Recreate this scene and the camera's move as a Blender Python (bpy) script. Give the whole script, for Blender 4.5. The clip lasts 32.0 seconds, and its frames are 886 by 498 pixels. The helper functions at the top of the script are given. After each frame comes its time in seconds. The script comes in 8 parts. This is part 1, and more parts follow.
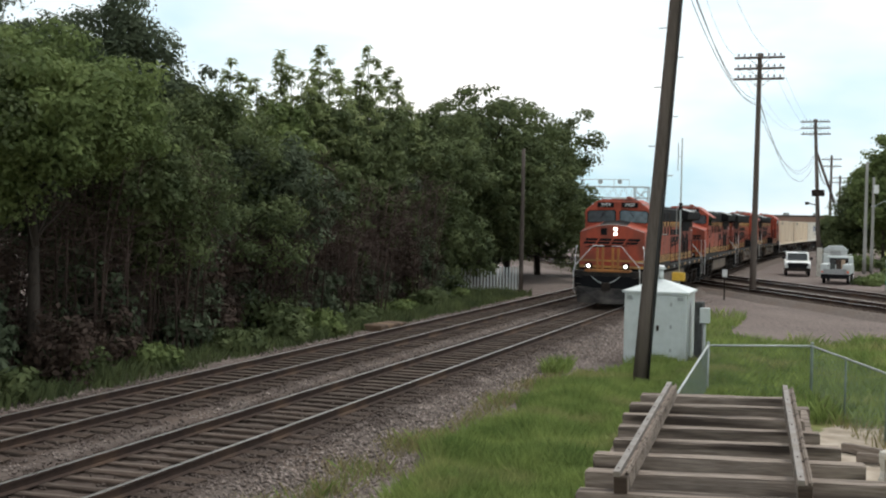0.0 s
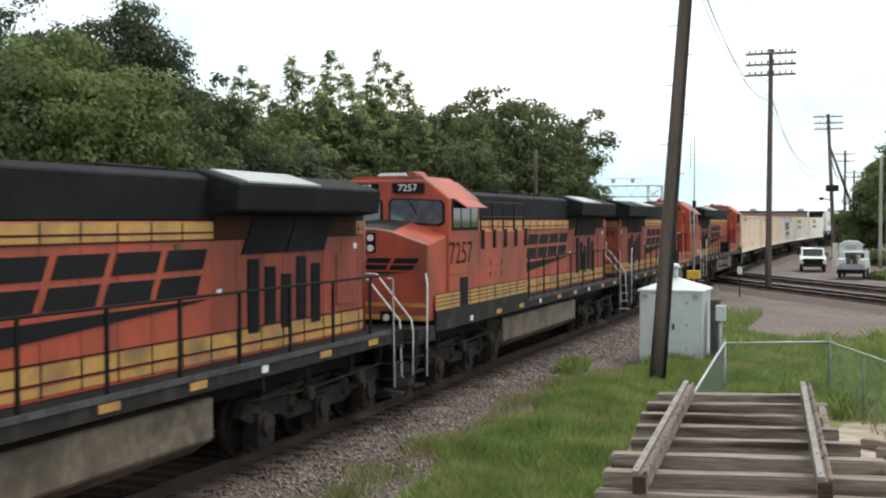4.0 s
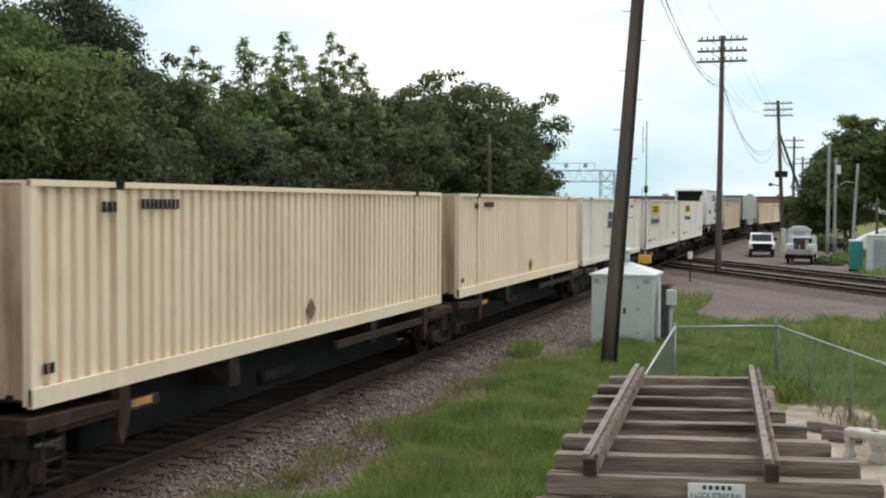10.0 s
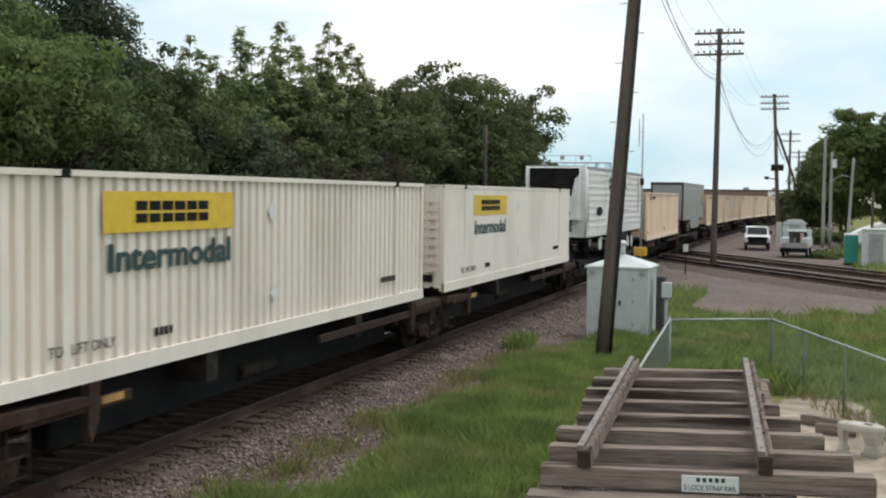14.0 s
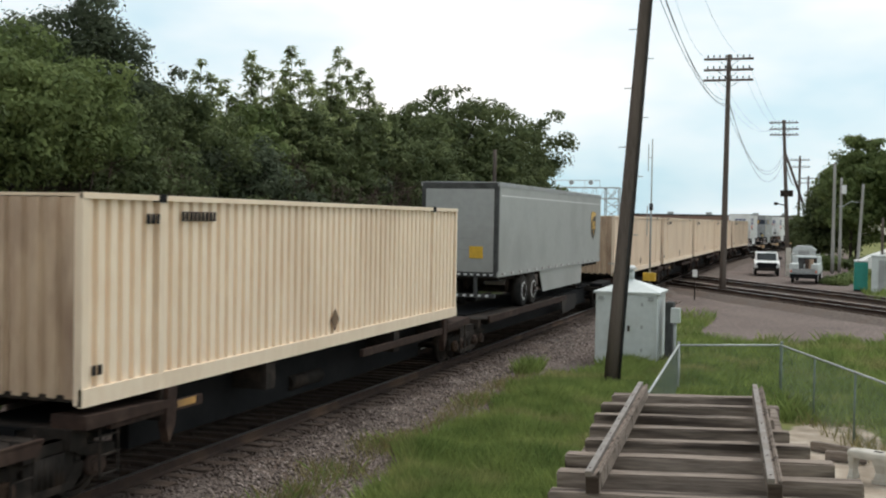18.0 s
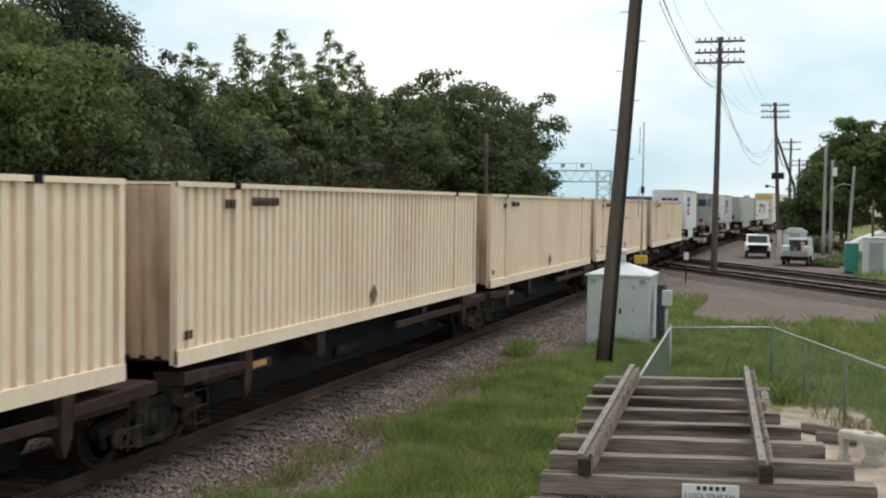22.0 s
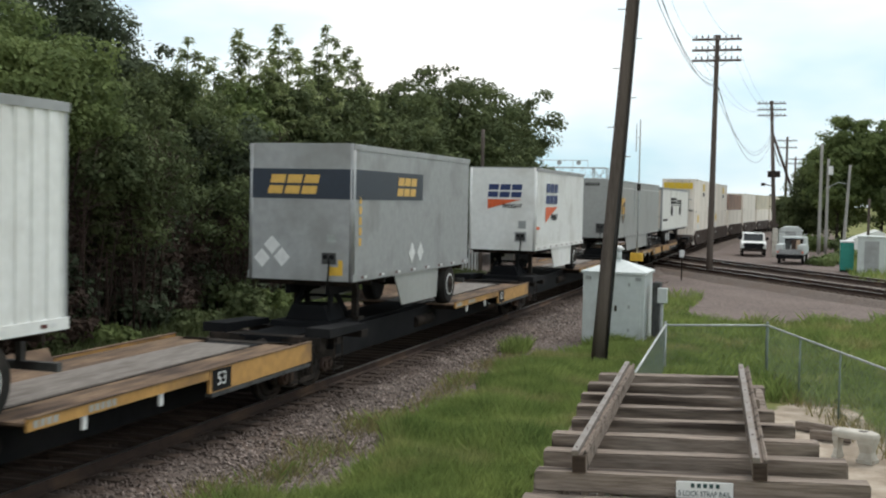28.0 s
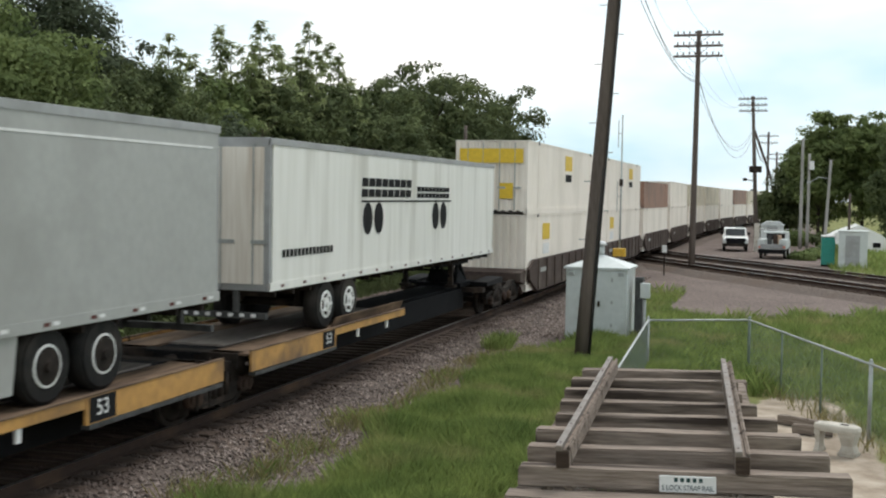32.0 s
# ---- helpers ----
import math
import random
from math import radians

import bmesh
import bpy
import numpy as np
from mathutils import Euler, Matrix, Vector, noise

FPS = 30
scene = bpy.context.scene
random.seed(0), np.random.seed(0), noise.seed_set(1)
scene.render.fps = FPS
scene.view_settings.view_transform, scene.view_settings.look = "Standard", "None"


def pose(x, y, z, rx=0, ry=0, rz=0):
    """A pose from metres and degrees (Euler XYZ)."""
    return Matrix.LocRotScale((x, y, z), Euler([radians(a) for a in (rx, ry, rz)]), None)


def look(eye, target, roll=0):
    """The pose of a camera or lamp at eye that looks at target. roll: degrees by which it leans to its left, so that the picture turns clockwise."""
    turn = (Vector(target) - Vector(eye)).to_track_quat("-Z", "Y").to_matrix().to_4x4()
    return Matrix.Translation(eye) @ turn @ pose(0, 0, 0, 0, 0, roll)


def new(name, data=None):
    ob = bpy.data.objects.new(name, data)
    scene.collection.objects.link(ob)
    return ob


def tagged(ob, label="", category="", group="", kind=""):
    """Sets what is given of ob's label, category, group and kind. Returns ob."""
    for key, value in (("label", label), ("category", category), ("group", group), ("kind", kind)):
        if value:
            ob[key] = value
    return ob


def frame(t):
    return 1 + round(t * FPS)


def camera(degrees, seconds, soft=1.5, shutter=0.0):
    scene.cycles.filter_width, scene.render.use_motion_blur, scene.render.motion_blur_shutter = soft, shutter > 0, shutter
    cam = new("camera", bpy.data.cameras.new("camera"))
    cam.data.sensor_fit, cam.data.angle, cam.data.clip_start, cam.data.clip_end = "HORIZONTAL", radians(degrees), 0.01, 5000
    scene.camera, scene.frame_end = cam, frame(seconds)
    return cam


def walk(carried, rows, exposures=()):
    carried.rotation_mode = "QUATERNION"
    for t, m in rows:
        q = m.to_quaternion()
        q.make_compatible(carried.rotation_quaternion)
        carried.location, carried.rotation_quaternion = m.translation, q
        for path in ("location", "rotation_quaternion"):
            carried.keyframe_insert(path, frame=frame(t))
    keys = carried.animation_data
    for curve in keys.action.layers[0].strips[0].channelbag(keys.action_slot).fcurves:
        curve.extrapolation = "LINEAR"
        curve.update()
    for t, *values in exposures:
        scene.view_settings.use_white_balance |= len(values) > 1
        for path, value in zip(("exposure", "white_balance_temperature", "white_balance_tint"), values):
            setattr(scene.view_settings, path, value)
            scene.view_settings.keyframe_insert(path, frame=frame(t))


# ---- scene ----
cam = camera(42.5, 32.0, soft=2.1, shutter=0.15)
walk(cam, [
    (0, pose(0, 0, 3.75, 88.37, -1.15, 19.85)), (0.5, pose(0, 0, 3.75, 88.40, -0.76, 19.99)), (1, pose(0, 0, 3.75, 88.42, -0.83, 20.21)),
    (1.5, pose(0, 0, 3.75, 88.51, -0.44, 20.39)), (2, pose(0, 0, 3.75, 88.49, -0.15, 20.50)), (2.5, pose(0, 0, 3.75, 88.52, -0.45, 20.39)),
    (4.5, pose(0, 0, 3.75, 88.47, 0.11, 20.46)), (5, pose(0, 0, 3.75, 88.45, 0.02, 20.09)), (5.5, pose(0, 0, 3.75, 88.54, -0.03, 19.72)),
    (6, pose(0, 0, 3.75, 88.51, -0.64, 19.26)), (6.5, pose(0, 0, 3.75, 88.27, -0.85, 18.62)), (7, pose(0, 0, 3.75, 88.23, -0.91, 18.12)),
    (7.5, pose(0, 0, 3.75, 88.16, -0.42, 18.05)), (8, pose(0, 0, 3.75, 88.12, -0.43, 18.10)), (8.5, pose(0, 0, 3.75, 88.10, -0.30, 18.04)),
    (9, pose(0, 0, 3.75, 87.95, -0.46, 18.10)), (9.5, pose(0, 0, 3.75, 87.78, -0.57, 18.17)), (10, pose(0, 0, 3.75, 87.68, -0.36, 18.17)),
    (10.5, pose(0, 0, 3.75, 87.59, -0.72, 18.15)), (11, pose(0, 0, 3.75, 87.63, -0.97, 18.01)), (11.5, pose(0, 0, 3.75, 87.68, -1.25, 17.90)),
    (12, pose(0, 0, 3.75, 87.87, -1.11, 17.70)), (12.5, pose(0, 0, 3.75, 87.65, -0.64, 17.79)), (13, pose(0, 0, 3.75, 87.69, -0.89, 18.04)),
    (13.5, pose(0, 0, 3.75, 87.59, -0.51, 17.94)), (14, pose(0, 0, 3.75, 87.25, -0.71, 17.97)), (14.5, pose(0, 0, 3.75, 87.02, -0.61, 18.13)),
    (16.5, pose(0, 0, 3.75, 87.78, -1.48, 18.49)), (17, pose(0, 0, 3.75, 88.24, -1.38, 18.28)), (17.5, pose(0, 0, 3.75, 88.44, -1.03, 18.29)),
    (18, pose(0, 0, 3.75, 88.45, -1.01, 18.42)), (18.5, pose(0, 0, 3.75, 88.39, -1.09, 18.57)), (19, pose(0, 0, 3.75, 88.48, -1.35, 18.80)),
    (19.5, pose(0, 0, 3.75, 88.50, -1.09, 18.72)), (20, pose(0, 0, 3.75, 88.44, -0.79, 18.39)), (20.5, pose(0, 0, 3.75, 88.30, -0.60, 18.11)),
    (21, pose(0, 0, 3.75, 88.08, -0.50, 18.00)), (21.5, pose(0, 0, 3.75, 87.86, -0.71, 18.00)), (22, pose(0, 0, 3.75, 87.63, -0.82, 18.00)),
    (22.5, pose(0, 0, 3.75, 87.40, -1.07, 18.08)), (23, pose(0, 0, 3.75, 87.19, -1.29, 18.14)), (23.5, pose(0, 0, 3.75, 87.12, -1.31, 18.28)),
    (24, pose(0, 0, 3.75, 87.12, -1.29, 18.40)), (24.5, pose(0, 0, 3.75, 87.24, -1.38, 18.54)), (25, pose(0, 0, 3.75, 87.45, -1.77, 18.83)),
    (25.5, pose(0, 0, 3.75, 87.70, -1.54, 18.80)), (27.5, pose(0, 0, 3.75, 87.67, -1.11, 18.09)), (28, pose(0, 0, 3.75, 87.44, -1.18, 17.81)),
    (28.5, pose(0, 0, 3.75, 87.43, -1.07, 17.57)), (29, pose(0, 0, 3.75, 87.42, -1.36, 17.34)), (29.5, pose(0, 0, 3.75, 87.32, -1.20, 17.19)),
    (30, pose(0, 0, 3.75, 87.31, -1.05, 17.28)), (30.5, pose(0, 0, 3.75, 87.44, -0.97, 17.19)), (31, pose(0, 0, 3.75, 87.47, -1.03, 17.05)),
    (31.5, pose(0, 0, 3.75, 87.37, -0.87, 17.02)), (32, pose(0, 0, 3.75, 87.27, -0.96, 16.95))], exposures=[(0, 0.0), (1, 0.2), (2, 0.33), (5, 0.32), (6, 0.2), (7, 0.17), (8, 0.15), (9, 0.05), (11, -0.1), (14, -0.12), (17, -0.13), (19, -0.17), (21, -0.15), (23, -0.12), (25, -0.07), (28, -0.04), (29, 0.03), (30, -0.03), (32, 0.0)])

# ---- world and sun: a bright, thinly clouded sky ----
SUN_AZ, SUN_EL = radians(26), radians(56)
world = bpy.data.worlds.new("sky")
scene.world = world
world.use_nodes = True
wn, wl = world.node_tree.nodes, world.node_tree.links
wn.clear()
w_out = wn.new("ShaderNodeOutputWorld")
w_bg = wn.new("ShaderNodeBackground")
w_sky = wn.new("ShaderNodeTexSky")
w_sky.sky_type = "NISHITA"
w_sky.sun_disc = False
w_sky.sun_elevation, w_sky.sun_rotation = SUN_EL, SUN_AZ
w_sky.air_density, w_sky.dust_density = 1.0, 2.0
w_co = wn.new("ShaderNodeTexCoord")
w_map = wn.new("ShaderNodeMapping")
w_map.inputs["Scale"].default_value = (1.0, 1.0, 2.6)
w_no = wn.new("ShaderNodeTexNoise")
w_no.inputs["Scale"].default_value = 2.3
w_no.inputs["Detail"].default_value = 5.0
w_ramp = wn.new("ShaderNodeValToRGB")
w_ramp.color_ramp.elements[0].position, w_ramp.color_ramp.elements[1].position = 0.36, 0.6
w_mix = wn.new("ShaderNodeMix")
w_mix.data_type = "RGBA"
w_gain = wn.new("ShaderNodeMix")
w_gain.data_type, w_gain.blend_type = "RGBA", "MULTIPLY"
w_gain.inputs[0].default_value = 1.0
w_gain.inputs[7].default_value = (0.1, 0.1, 0.1, 1)
w_haze = wn.new("ShaderNodeMix")
w_haze.data_type = "RGBA"
w_haze.inputs[0].default_value = 0.82
w_haze.inputs[7].default_value = (0.61, 0.87, 0.985, 1)
wl.new(w_co.outputs["Generated"], w_map.inputs[0])
wl.new(w_map.outputs[0], w_no.inputs["Vector"])
wl.new(w_no.outputs["Fac"], w_ramp.inputs[0])
wl.new(w_sky.outputs[0], w_gain.inputs[6])
wl.new(w_gain.outputs[2], w_haze.inputs[6])
wl.new(w_ramp.outputs[0], w_mix.inputs[0])
wl.new(w_haze.outputs[2], w_mix.inputs[6])
w_mix.inputs[7].default_value = (1.14, 1.12, 1.1, 1)
wl.new(w_mix.outputs[2], w_bg.inputs[0])
w_bg.inputs[1].default_value = 1.12
wl.new(w_bg.outputs[0], w_out.inputs[0])

sun = new("sun", bpy.data.lights.new("sun", "SUN"))
sun.data.energy, sun.data.angle, sun.data.color = 1.95, radians(16), (0.97, 0.96, 0.92)
sun.matrix_world = look((0, 0, 60), (-60 * math.sin(SUN_AZ) / math.tan(SUN_EL), -60 * math.cos(SUN_AZ) / math.tan(SUN_EL), 0))


# ---- materials ----
def mat(name, c1, c2=None, rough=0.6, metal=0.0, scale=6.0, dirt=None, dirt_scale=0.7, dirt_cut=(0.5, 0.75), bump=0.15, bump_scale=30.0,
        stretch=(1, 1, 1), rand=0.0, emit=0.0, coat=0.0, trans=0.0, island=0.0, spec=0.5):
    """Two-tone noise for the grain, a large noise for the dirt, a fine bump; rand varies the tone from piece to piece."""
    m = bpy.data.materials.new(name)
    m.use_nodes = True
    n, l = m.node_tree.nodes, m.node_tree.links
    b = n["Principled BSDF"]
    co = n.new("ShaderNodeTexCoord")
    mp = n.new("ShaderNodeMapping")
    mp.inputs["Scale"].default_value = stretch
    l.new(co.outputs["Object"], mp.inputs[0])
    c2 = c2 or tuple(v * 0.8 for v in c1)
    no = n.new("ShaderNodeTexNoise")
    no.inputs["Scale"].default_value, no.inputs["Detail"].default_value = scale, 6.0
    l.new(mp.outputs[0], no.inputs["Vector"])
    rp = n.new("ShaderNodeValToRGB")
    rp.color_ramp.elements[0].position, rp.color_ramp.elements[1].position = 0.3, 0.7
    rp.color_ramp.elements[0].color, rp.color_ramp.elements[1].color = (*c2, 1), (*c1, 1)
    l.new(no.outputs["Fac"], rp.inputs[0])
    col = rp.outputs[0]
    if dirt:
        nd = n.new("ShaderNodeTexNoise")
        nd.inputs["Scale"].default_value, nd.inputs["Detail"].default_value = dirt_scale, 8.0
        l.new(mp.outputs[0], nd.inputs["Vector"])
        rd = n.new("ShaderNodeValToRGB")
        rd.color_ramp.elements[0].position, rd.color_ramp.elements[1].position = dirt_cut
        l.new(nd.outputs["Fac"], rd.inputs[0])
        mx = n.new("ShaderNodeMix")
        mx.data_type = "RGBA"
        l.new(rd.outputs[0], mx.inputs[0])
        l.new(col, mx.inputs[6])
        mx.inputs[7].default_value = (*dirt, 1)
        col = mx.outputs[2]
    if rand or island:
        info = n.new("ShaderNodeObjectInfo") if rand else n.new("ShaderNodeNewGeometry")
        mr = n.new("ShaderNodeMapRange")
        k = rand or island
        mr.inputs["To Min"].default_value, mr.inputs["To Max"].default_value = 1 - k, 1 + k
        l.new(info.outputs["Random" if rand else "Random Per Island"], mr.inputs["Value"])
        hs = n.new("ShaderNodeHueSaturation")
        l.new(mr.outputs[0], hs.inputs["Value"])
        l.new(col, hs.inputs["Color"])
        col = hs.outputs[0]
    l.new(col, b.inputs["Base Color"])
    b.inputs["Roughness"].default_value, b.inputs["Metallic"].default_value = rough, metal
    b.inputs["Specular IOR Level"].default_value = min(spec, 0.12) if rough >= 0.75 else spec
    if coat:
        b.inputs["Coat Weight"].default_value = coat
    if bump:
        nb = n.new("ShaderNodeTexNoise")
        nb.inputs["Scale"].default_value, nb.inputs["Detail"].default_value = bump_scale, 4.0
        l.new(mp.outputs[0], nb.inputs["Vector"])
        bp = n.new("ShaderNodeBump")
        bp.inputs["Strength"].default_value, bp.inputs["Distance"].default_value = bump, 0.02
        l.new(nb.outputs["Fac"], bp.inputs["Height"])
        l.new(bp.outputs[0], b.inputs["Normal"])
    if emit:
        b.inputs["Emission Color"].default_value, b.inputs["Emission Strength"].default_value = (*c1, 1), emit
    if trans:
        tr = n.new("ShaderNodeBsdfTranslucent")
        l.new(col, tr.inputs["Color"])
        ms = n.new("ShaderNodeMixShader")
        ms.inputs[0].default_value = trans
        l.new(b.outputs[0], ms.inputs[1])
        l.new(tr.outputs[0], ms.inputs[2])
        l.new(ms.outputs[0], n["Material Output"].inputs[0])
    return m


M = {}
M["orange"] = mat("orange_paint", (0.41, 0.077, 0.042), (0.325, 0.063, 0.036), 0.5, dirt=(0.13, 0.052, 0.038), dirt_cut=(0.42, 0.76), dirt_scale=1.1, stretch=(1, 1, 0.6), bump=0.04, bump_scale=4, spec=0.22)
M["grimyorange"] = mat("oily_orange_paint", (0.32, 0.064, 0.038), (0.23, 0.05, 0.033), 0.55, dirt=(0.08, 0.036, 0.028), dirt_cut=(0.4, 0.72), dirt_scale=0.9, stretch=(1, 1, 0.5), bump=0.04, bump_scale=4, spec=0.2)
M["dustorange"] = mat("dusty_orange_louvres", (0.27, 0.115, 0.06), (0.19, 0.085, 0.05), 0.65, dirt=(0.13, 0.085, 0.06), dirt_scale=1.6, dirt_cut=(0.45, 0.75))
M["black"] = mat("black_paint", (0.0092, 0.0094, 0.0108), (0.0056, 0.0057, 0.0066), 0.76, dirt=(0.022, 0.021, 0.021), dirt_cut=(0.5, 0.9), bump=0.06)
M["yellow"] = mat("yellow_paint", (0.5, 0.27, 0.065), (0.38, 0.2, 0.05), 0.5, dirt=(0.16, 0.09, 0.045), dirt_cut=(0.45, 0.75), dirt_scale=1.4, bump=0.05)
M["chassis"] = mat("grimy_running_gear", (0.03, 0.024, 0.02), (0.015, 0.0125, 0.011), 0.8, dirt=(0.075, 0.054, 0.042), dirt_scale=2.2, dirt_cut=(0.52, 0.78), bump=0.3)
M["sillgrey"] = mat("dusty_walkway", (0.085, 0.086, 0.084), (0.05, 0.05, 0.05), 0.75, dirt=(0.03, 0.028, 0.026), dirt_scale=2)
M["sill"] = mat("grimy_black_sill", (0.03, 0.027, 0.025), (0.018, 0.016, 0.015), 0.8, dirt=(0.075, 0.062, 0.052), dirt_scale=1.4, dirt_cut=(0.5, 0.85))
M["plough"] = mat("dusty_plough_paint", (0.045, 0.041, 0.039), (0.022, 0.02, 0.02), 0.8, dirt=(0.11, 0.095, 0.085), dirt_scale=1.3, dirt_cut=(0.45, 0.8), stretch=(1, 1, 2))
M["tank"] = mat("dusty_fuel_tank", (0.2, 0.145, 0.105), (0.1, 0.074, 0.056), 0.55, dirt=(0.04, 0.03, 0.024), dirt_scale=1.4, dirt_cut=(0.46, 0.7), bump=0.08)
M["steelrail"] = mat("worn_rail", (0.5, 0.48, 0.46), (0.36, 0.34, 0.32), 0.3, 0.9, bump=0.02)
M["railside"] = mat("rusty_rail_web", (0.058, 0.038, 0.03), (0.038, 0.026, 0.022), 0.85, dirt=(0.12, 0.075, 0.05), bump=0.3)
M["glass"] = mat("cab_glass", (0.17, 0.19, 0.21), (0.1, 0.115, 0.13), 0.08, 0.45, bump=0.0)
M["darkglass"] = mat("dark_glass", (0.012, 0.014, 0.015), (0.008, 0.009, 0.01), 0.06, bump=0.0)
M["white"] = mat("white_paint", (0.78, 0.78, 0.76), (0.7, 0.7, 0.68), 0.45, dirt=(0.5, 0.48, 0.44), dirt_cut=(0.5, 0.85), bump=0.03)
M["cream"] = mat("cream_container_paint", (0.85, 0.7, 0.535), (0.79, 0.62, 0.46), 0.5, dirt=(0.6, 0.44, 0.3), dirt_cut=(0.5, 0.9), dirt_scale=0.45, stretch=(1, 1, 0.35), bump=0.03, rand=0.05)
M["creamrust"] = mat("rust_streaked_end_paint", (0.58, 0.43, 0.3), (0.45, 0.31, 0.21), 0.6, scale=4, dirt=(0.15, 0.075, 0.048), dirt_cut=(0.46, 0.74), dirt_scale=0.9, stretch=(1.3, 1.3, 0.35), bump=0.08)
M["offwhite"] = mat("off_white_container_paint", (0.83, 0.76, 0.68), (0.77, 0.7, 0.62), 0.5, dirt=(0.5, 0.45, 0.37), dirt_cut=(0.5, 0.9), dirt_scale=0.45, stretch=(1, 1, 0.35), bump=0.03)
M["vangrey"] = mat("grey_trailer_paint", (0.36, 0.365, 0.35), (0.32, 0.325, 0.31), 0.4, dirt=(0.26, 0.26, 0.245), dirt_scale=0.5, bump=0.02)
M["silver"] = mat("dull_aluminium", (0.36, 0.365, 0.365), (0.3, 0.305, 0.305), 0.5, 0.35, dirt=(0.22, 0.22, 0.21), dirt_scale=0.8, bump=0.03)
M["navyband"] = mat("dark_blue_band", (0.014, 0.024, 0.042), None, 0.45, bump=0)
M["steel"] = mat("galvanised_steel", (0.4, 0.42, 0.41), (0.3, 0.31, 0.3), 0.55, 0.5, bump=0.05)
M["tyre"] = mat("tyre_rubber", (0.022, 0.021, 0.02), (0.014, 0.014, 0.014), 0.85, dirt=(0.07, 0.06, 0.05), bump=0.2)
M["rim"] = mat("bright_wheel_rim", (0.75, 0.75, 0.73), (0.62, 0.62, 0.6), 0.45, 0.15, bump=0.03)
M["rustcar"] = mat("rusty_brown_car_paint", (0.05, 0.03, 0.023), (0.028, 0.018, 0.015), 0.75, dirt=(0.09, 0.06, 0.045), dirt_scale=1.5, dirt_cut=(0.55, 0.8), bump=0.2)
M["caryellow"] = mat("faded_yellow_car_paint", (0.5, 0.27, 0.075), (0.36, 0.19, 0.055), 0.6, dirt=(0.1, 0.062, 0.04), dirt_scale=0.9, dirt_cut=(0.5, 0.7), bump=0.08)
M["decktan"] = mat("weathered_tan_deck", (0.24, 0.165, 0.108), (0.12, 0.078, 0.054), 0.8, dirt=(0.06, 0.042, 0.034), dirt_scale=1.5, dirt_cut=(0.42, 0.66), stretch=(3, 0.6, 1), bump=0.25)
M["runway"] = mat("worn_steel_runway", (0.2, 0.175, 0.155), (0.12, 0.1, 0.085), 0.7, dirt=(0.07, 0.052, 0.042), dirt_scale=1.6, dirt_cut=(0.45, 0.75), stretch=(3, 0.5, 1), bump=0.15)
M["navy"] = mat("navy_decal", (0.02, 0.04, 0.14), None, 0.45, bump=0)
M["decalblack"] = mat("black_decal", (0.012, 0.012, 0.013), None, 0.75, bump=0)
M["decalred"] = mat("orange_red_decal", (0.72, 0.12, 0.03), None, 0.45, bump=0)
M["decalyellow"] = mat("yellow_decal", (0.75, 0.5, 0.03), None, 0.45, bump=0)
M["brown"] = mat("brown_decal", (0.045, 0.022, 0.012), None, 0.4, bump=0)
M["gold"] = mat("gold_decal", (0.7, 0.42, 0.09), None, 0.4, bump=0)
M["darkgreen"] = mat("dark_teal_decal", (0.012, 0.05, 0.05), None, 0.45, bump=0)
M["placard"] = mat("white_placard", (0.75, 0.75, 0.74), None, 0.5, bump=0)
M["wellred"] = mat("grimy_brown_well_car_paint", (0.078, 0.056, 0.047), (0.05, 0.037, 0.032), 0.75, dirt=(0.12, 0.1, 0.085), dirt_scale=1.0)
M["lamp"] = mat("lit_headlight", (1.0, 0.95, 0.85), (1.0, 0.95, 0.85), 0.3, emit=6.0, bump=0)
M["pole"] = mat("creosoted_pole_wood", (0.135, 0.11, 0.095), (0.08, 0.064, 0.055), 0.85, scale=9, stretch=(6, 6, 0.4), dirt=(0.16, 0.13, 0.11), dirt_scale=0.6, bump=0.4)
M["oldwood"] = mat("weathered_grey_timber", (0.3, 0.245, 0.205), (0.155, 0.122, 0.1), 0.88, scale=7, stretch=(0.5, 6, 6), dirt=(0.055, 0.042, 0.035), dirt_scale=1.1, dirt_cut=(0.5, 0.66), bump=0.45, bump_scale=14, rand=0.14)
M["tie"] = mat("creosoted_tie", (0.07, 0.048, 0.037), (0.04, 0.029, 0.023), 0.9, scale=6, stretch=(0.6, 5, 5), dirt=(0.15, 0.12, 0.1), dirt_scale=1.5, bump=0.5, rand=0.2)
M["stone"] = mat("ballast_stone", (0.3, 0.243, 0.215), (0.115, 0.091, 0.08), 0.85, scale=14, bump=0.3, island=0.55)
M["bungalow"] = mat("pale_aluminium_housing", (0.56, 0.59, 0.58), (0.5, 0.53, 0.52), 0.45, 0.15, dirt=(0.36, 0.37, 0.35), dirt_scale=0.9, bump=0.03)
M["concrete"] = mat("weathered_concrete", (0.55, 0.51, 0.45), (0.42, 0.39, 0.34), 0.85, dirt=(0.25, 0.22, 0.18), dirt_scale=3, bump=0.3)
M["bark"] = mat("tree_bark", (0.06, 0.047, 0.038), (0.032, 0.026, 0.022), 0.9, scale=10, stretch=(4, 4, 0.7), bump=0.5)
M["leaf_light"] = mat("light_green_leaves", (0.19, 0.232, 0.084), (0.09, 0.122, 0.046), 0.8, scale=0.8, bump=0, island=0.14, trans=0.3)
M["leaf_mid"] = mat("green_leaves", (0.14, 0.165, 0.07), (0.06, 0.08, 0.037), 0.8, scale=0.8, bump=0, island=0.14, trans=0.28)
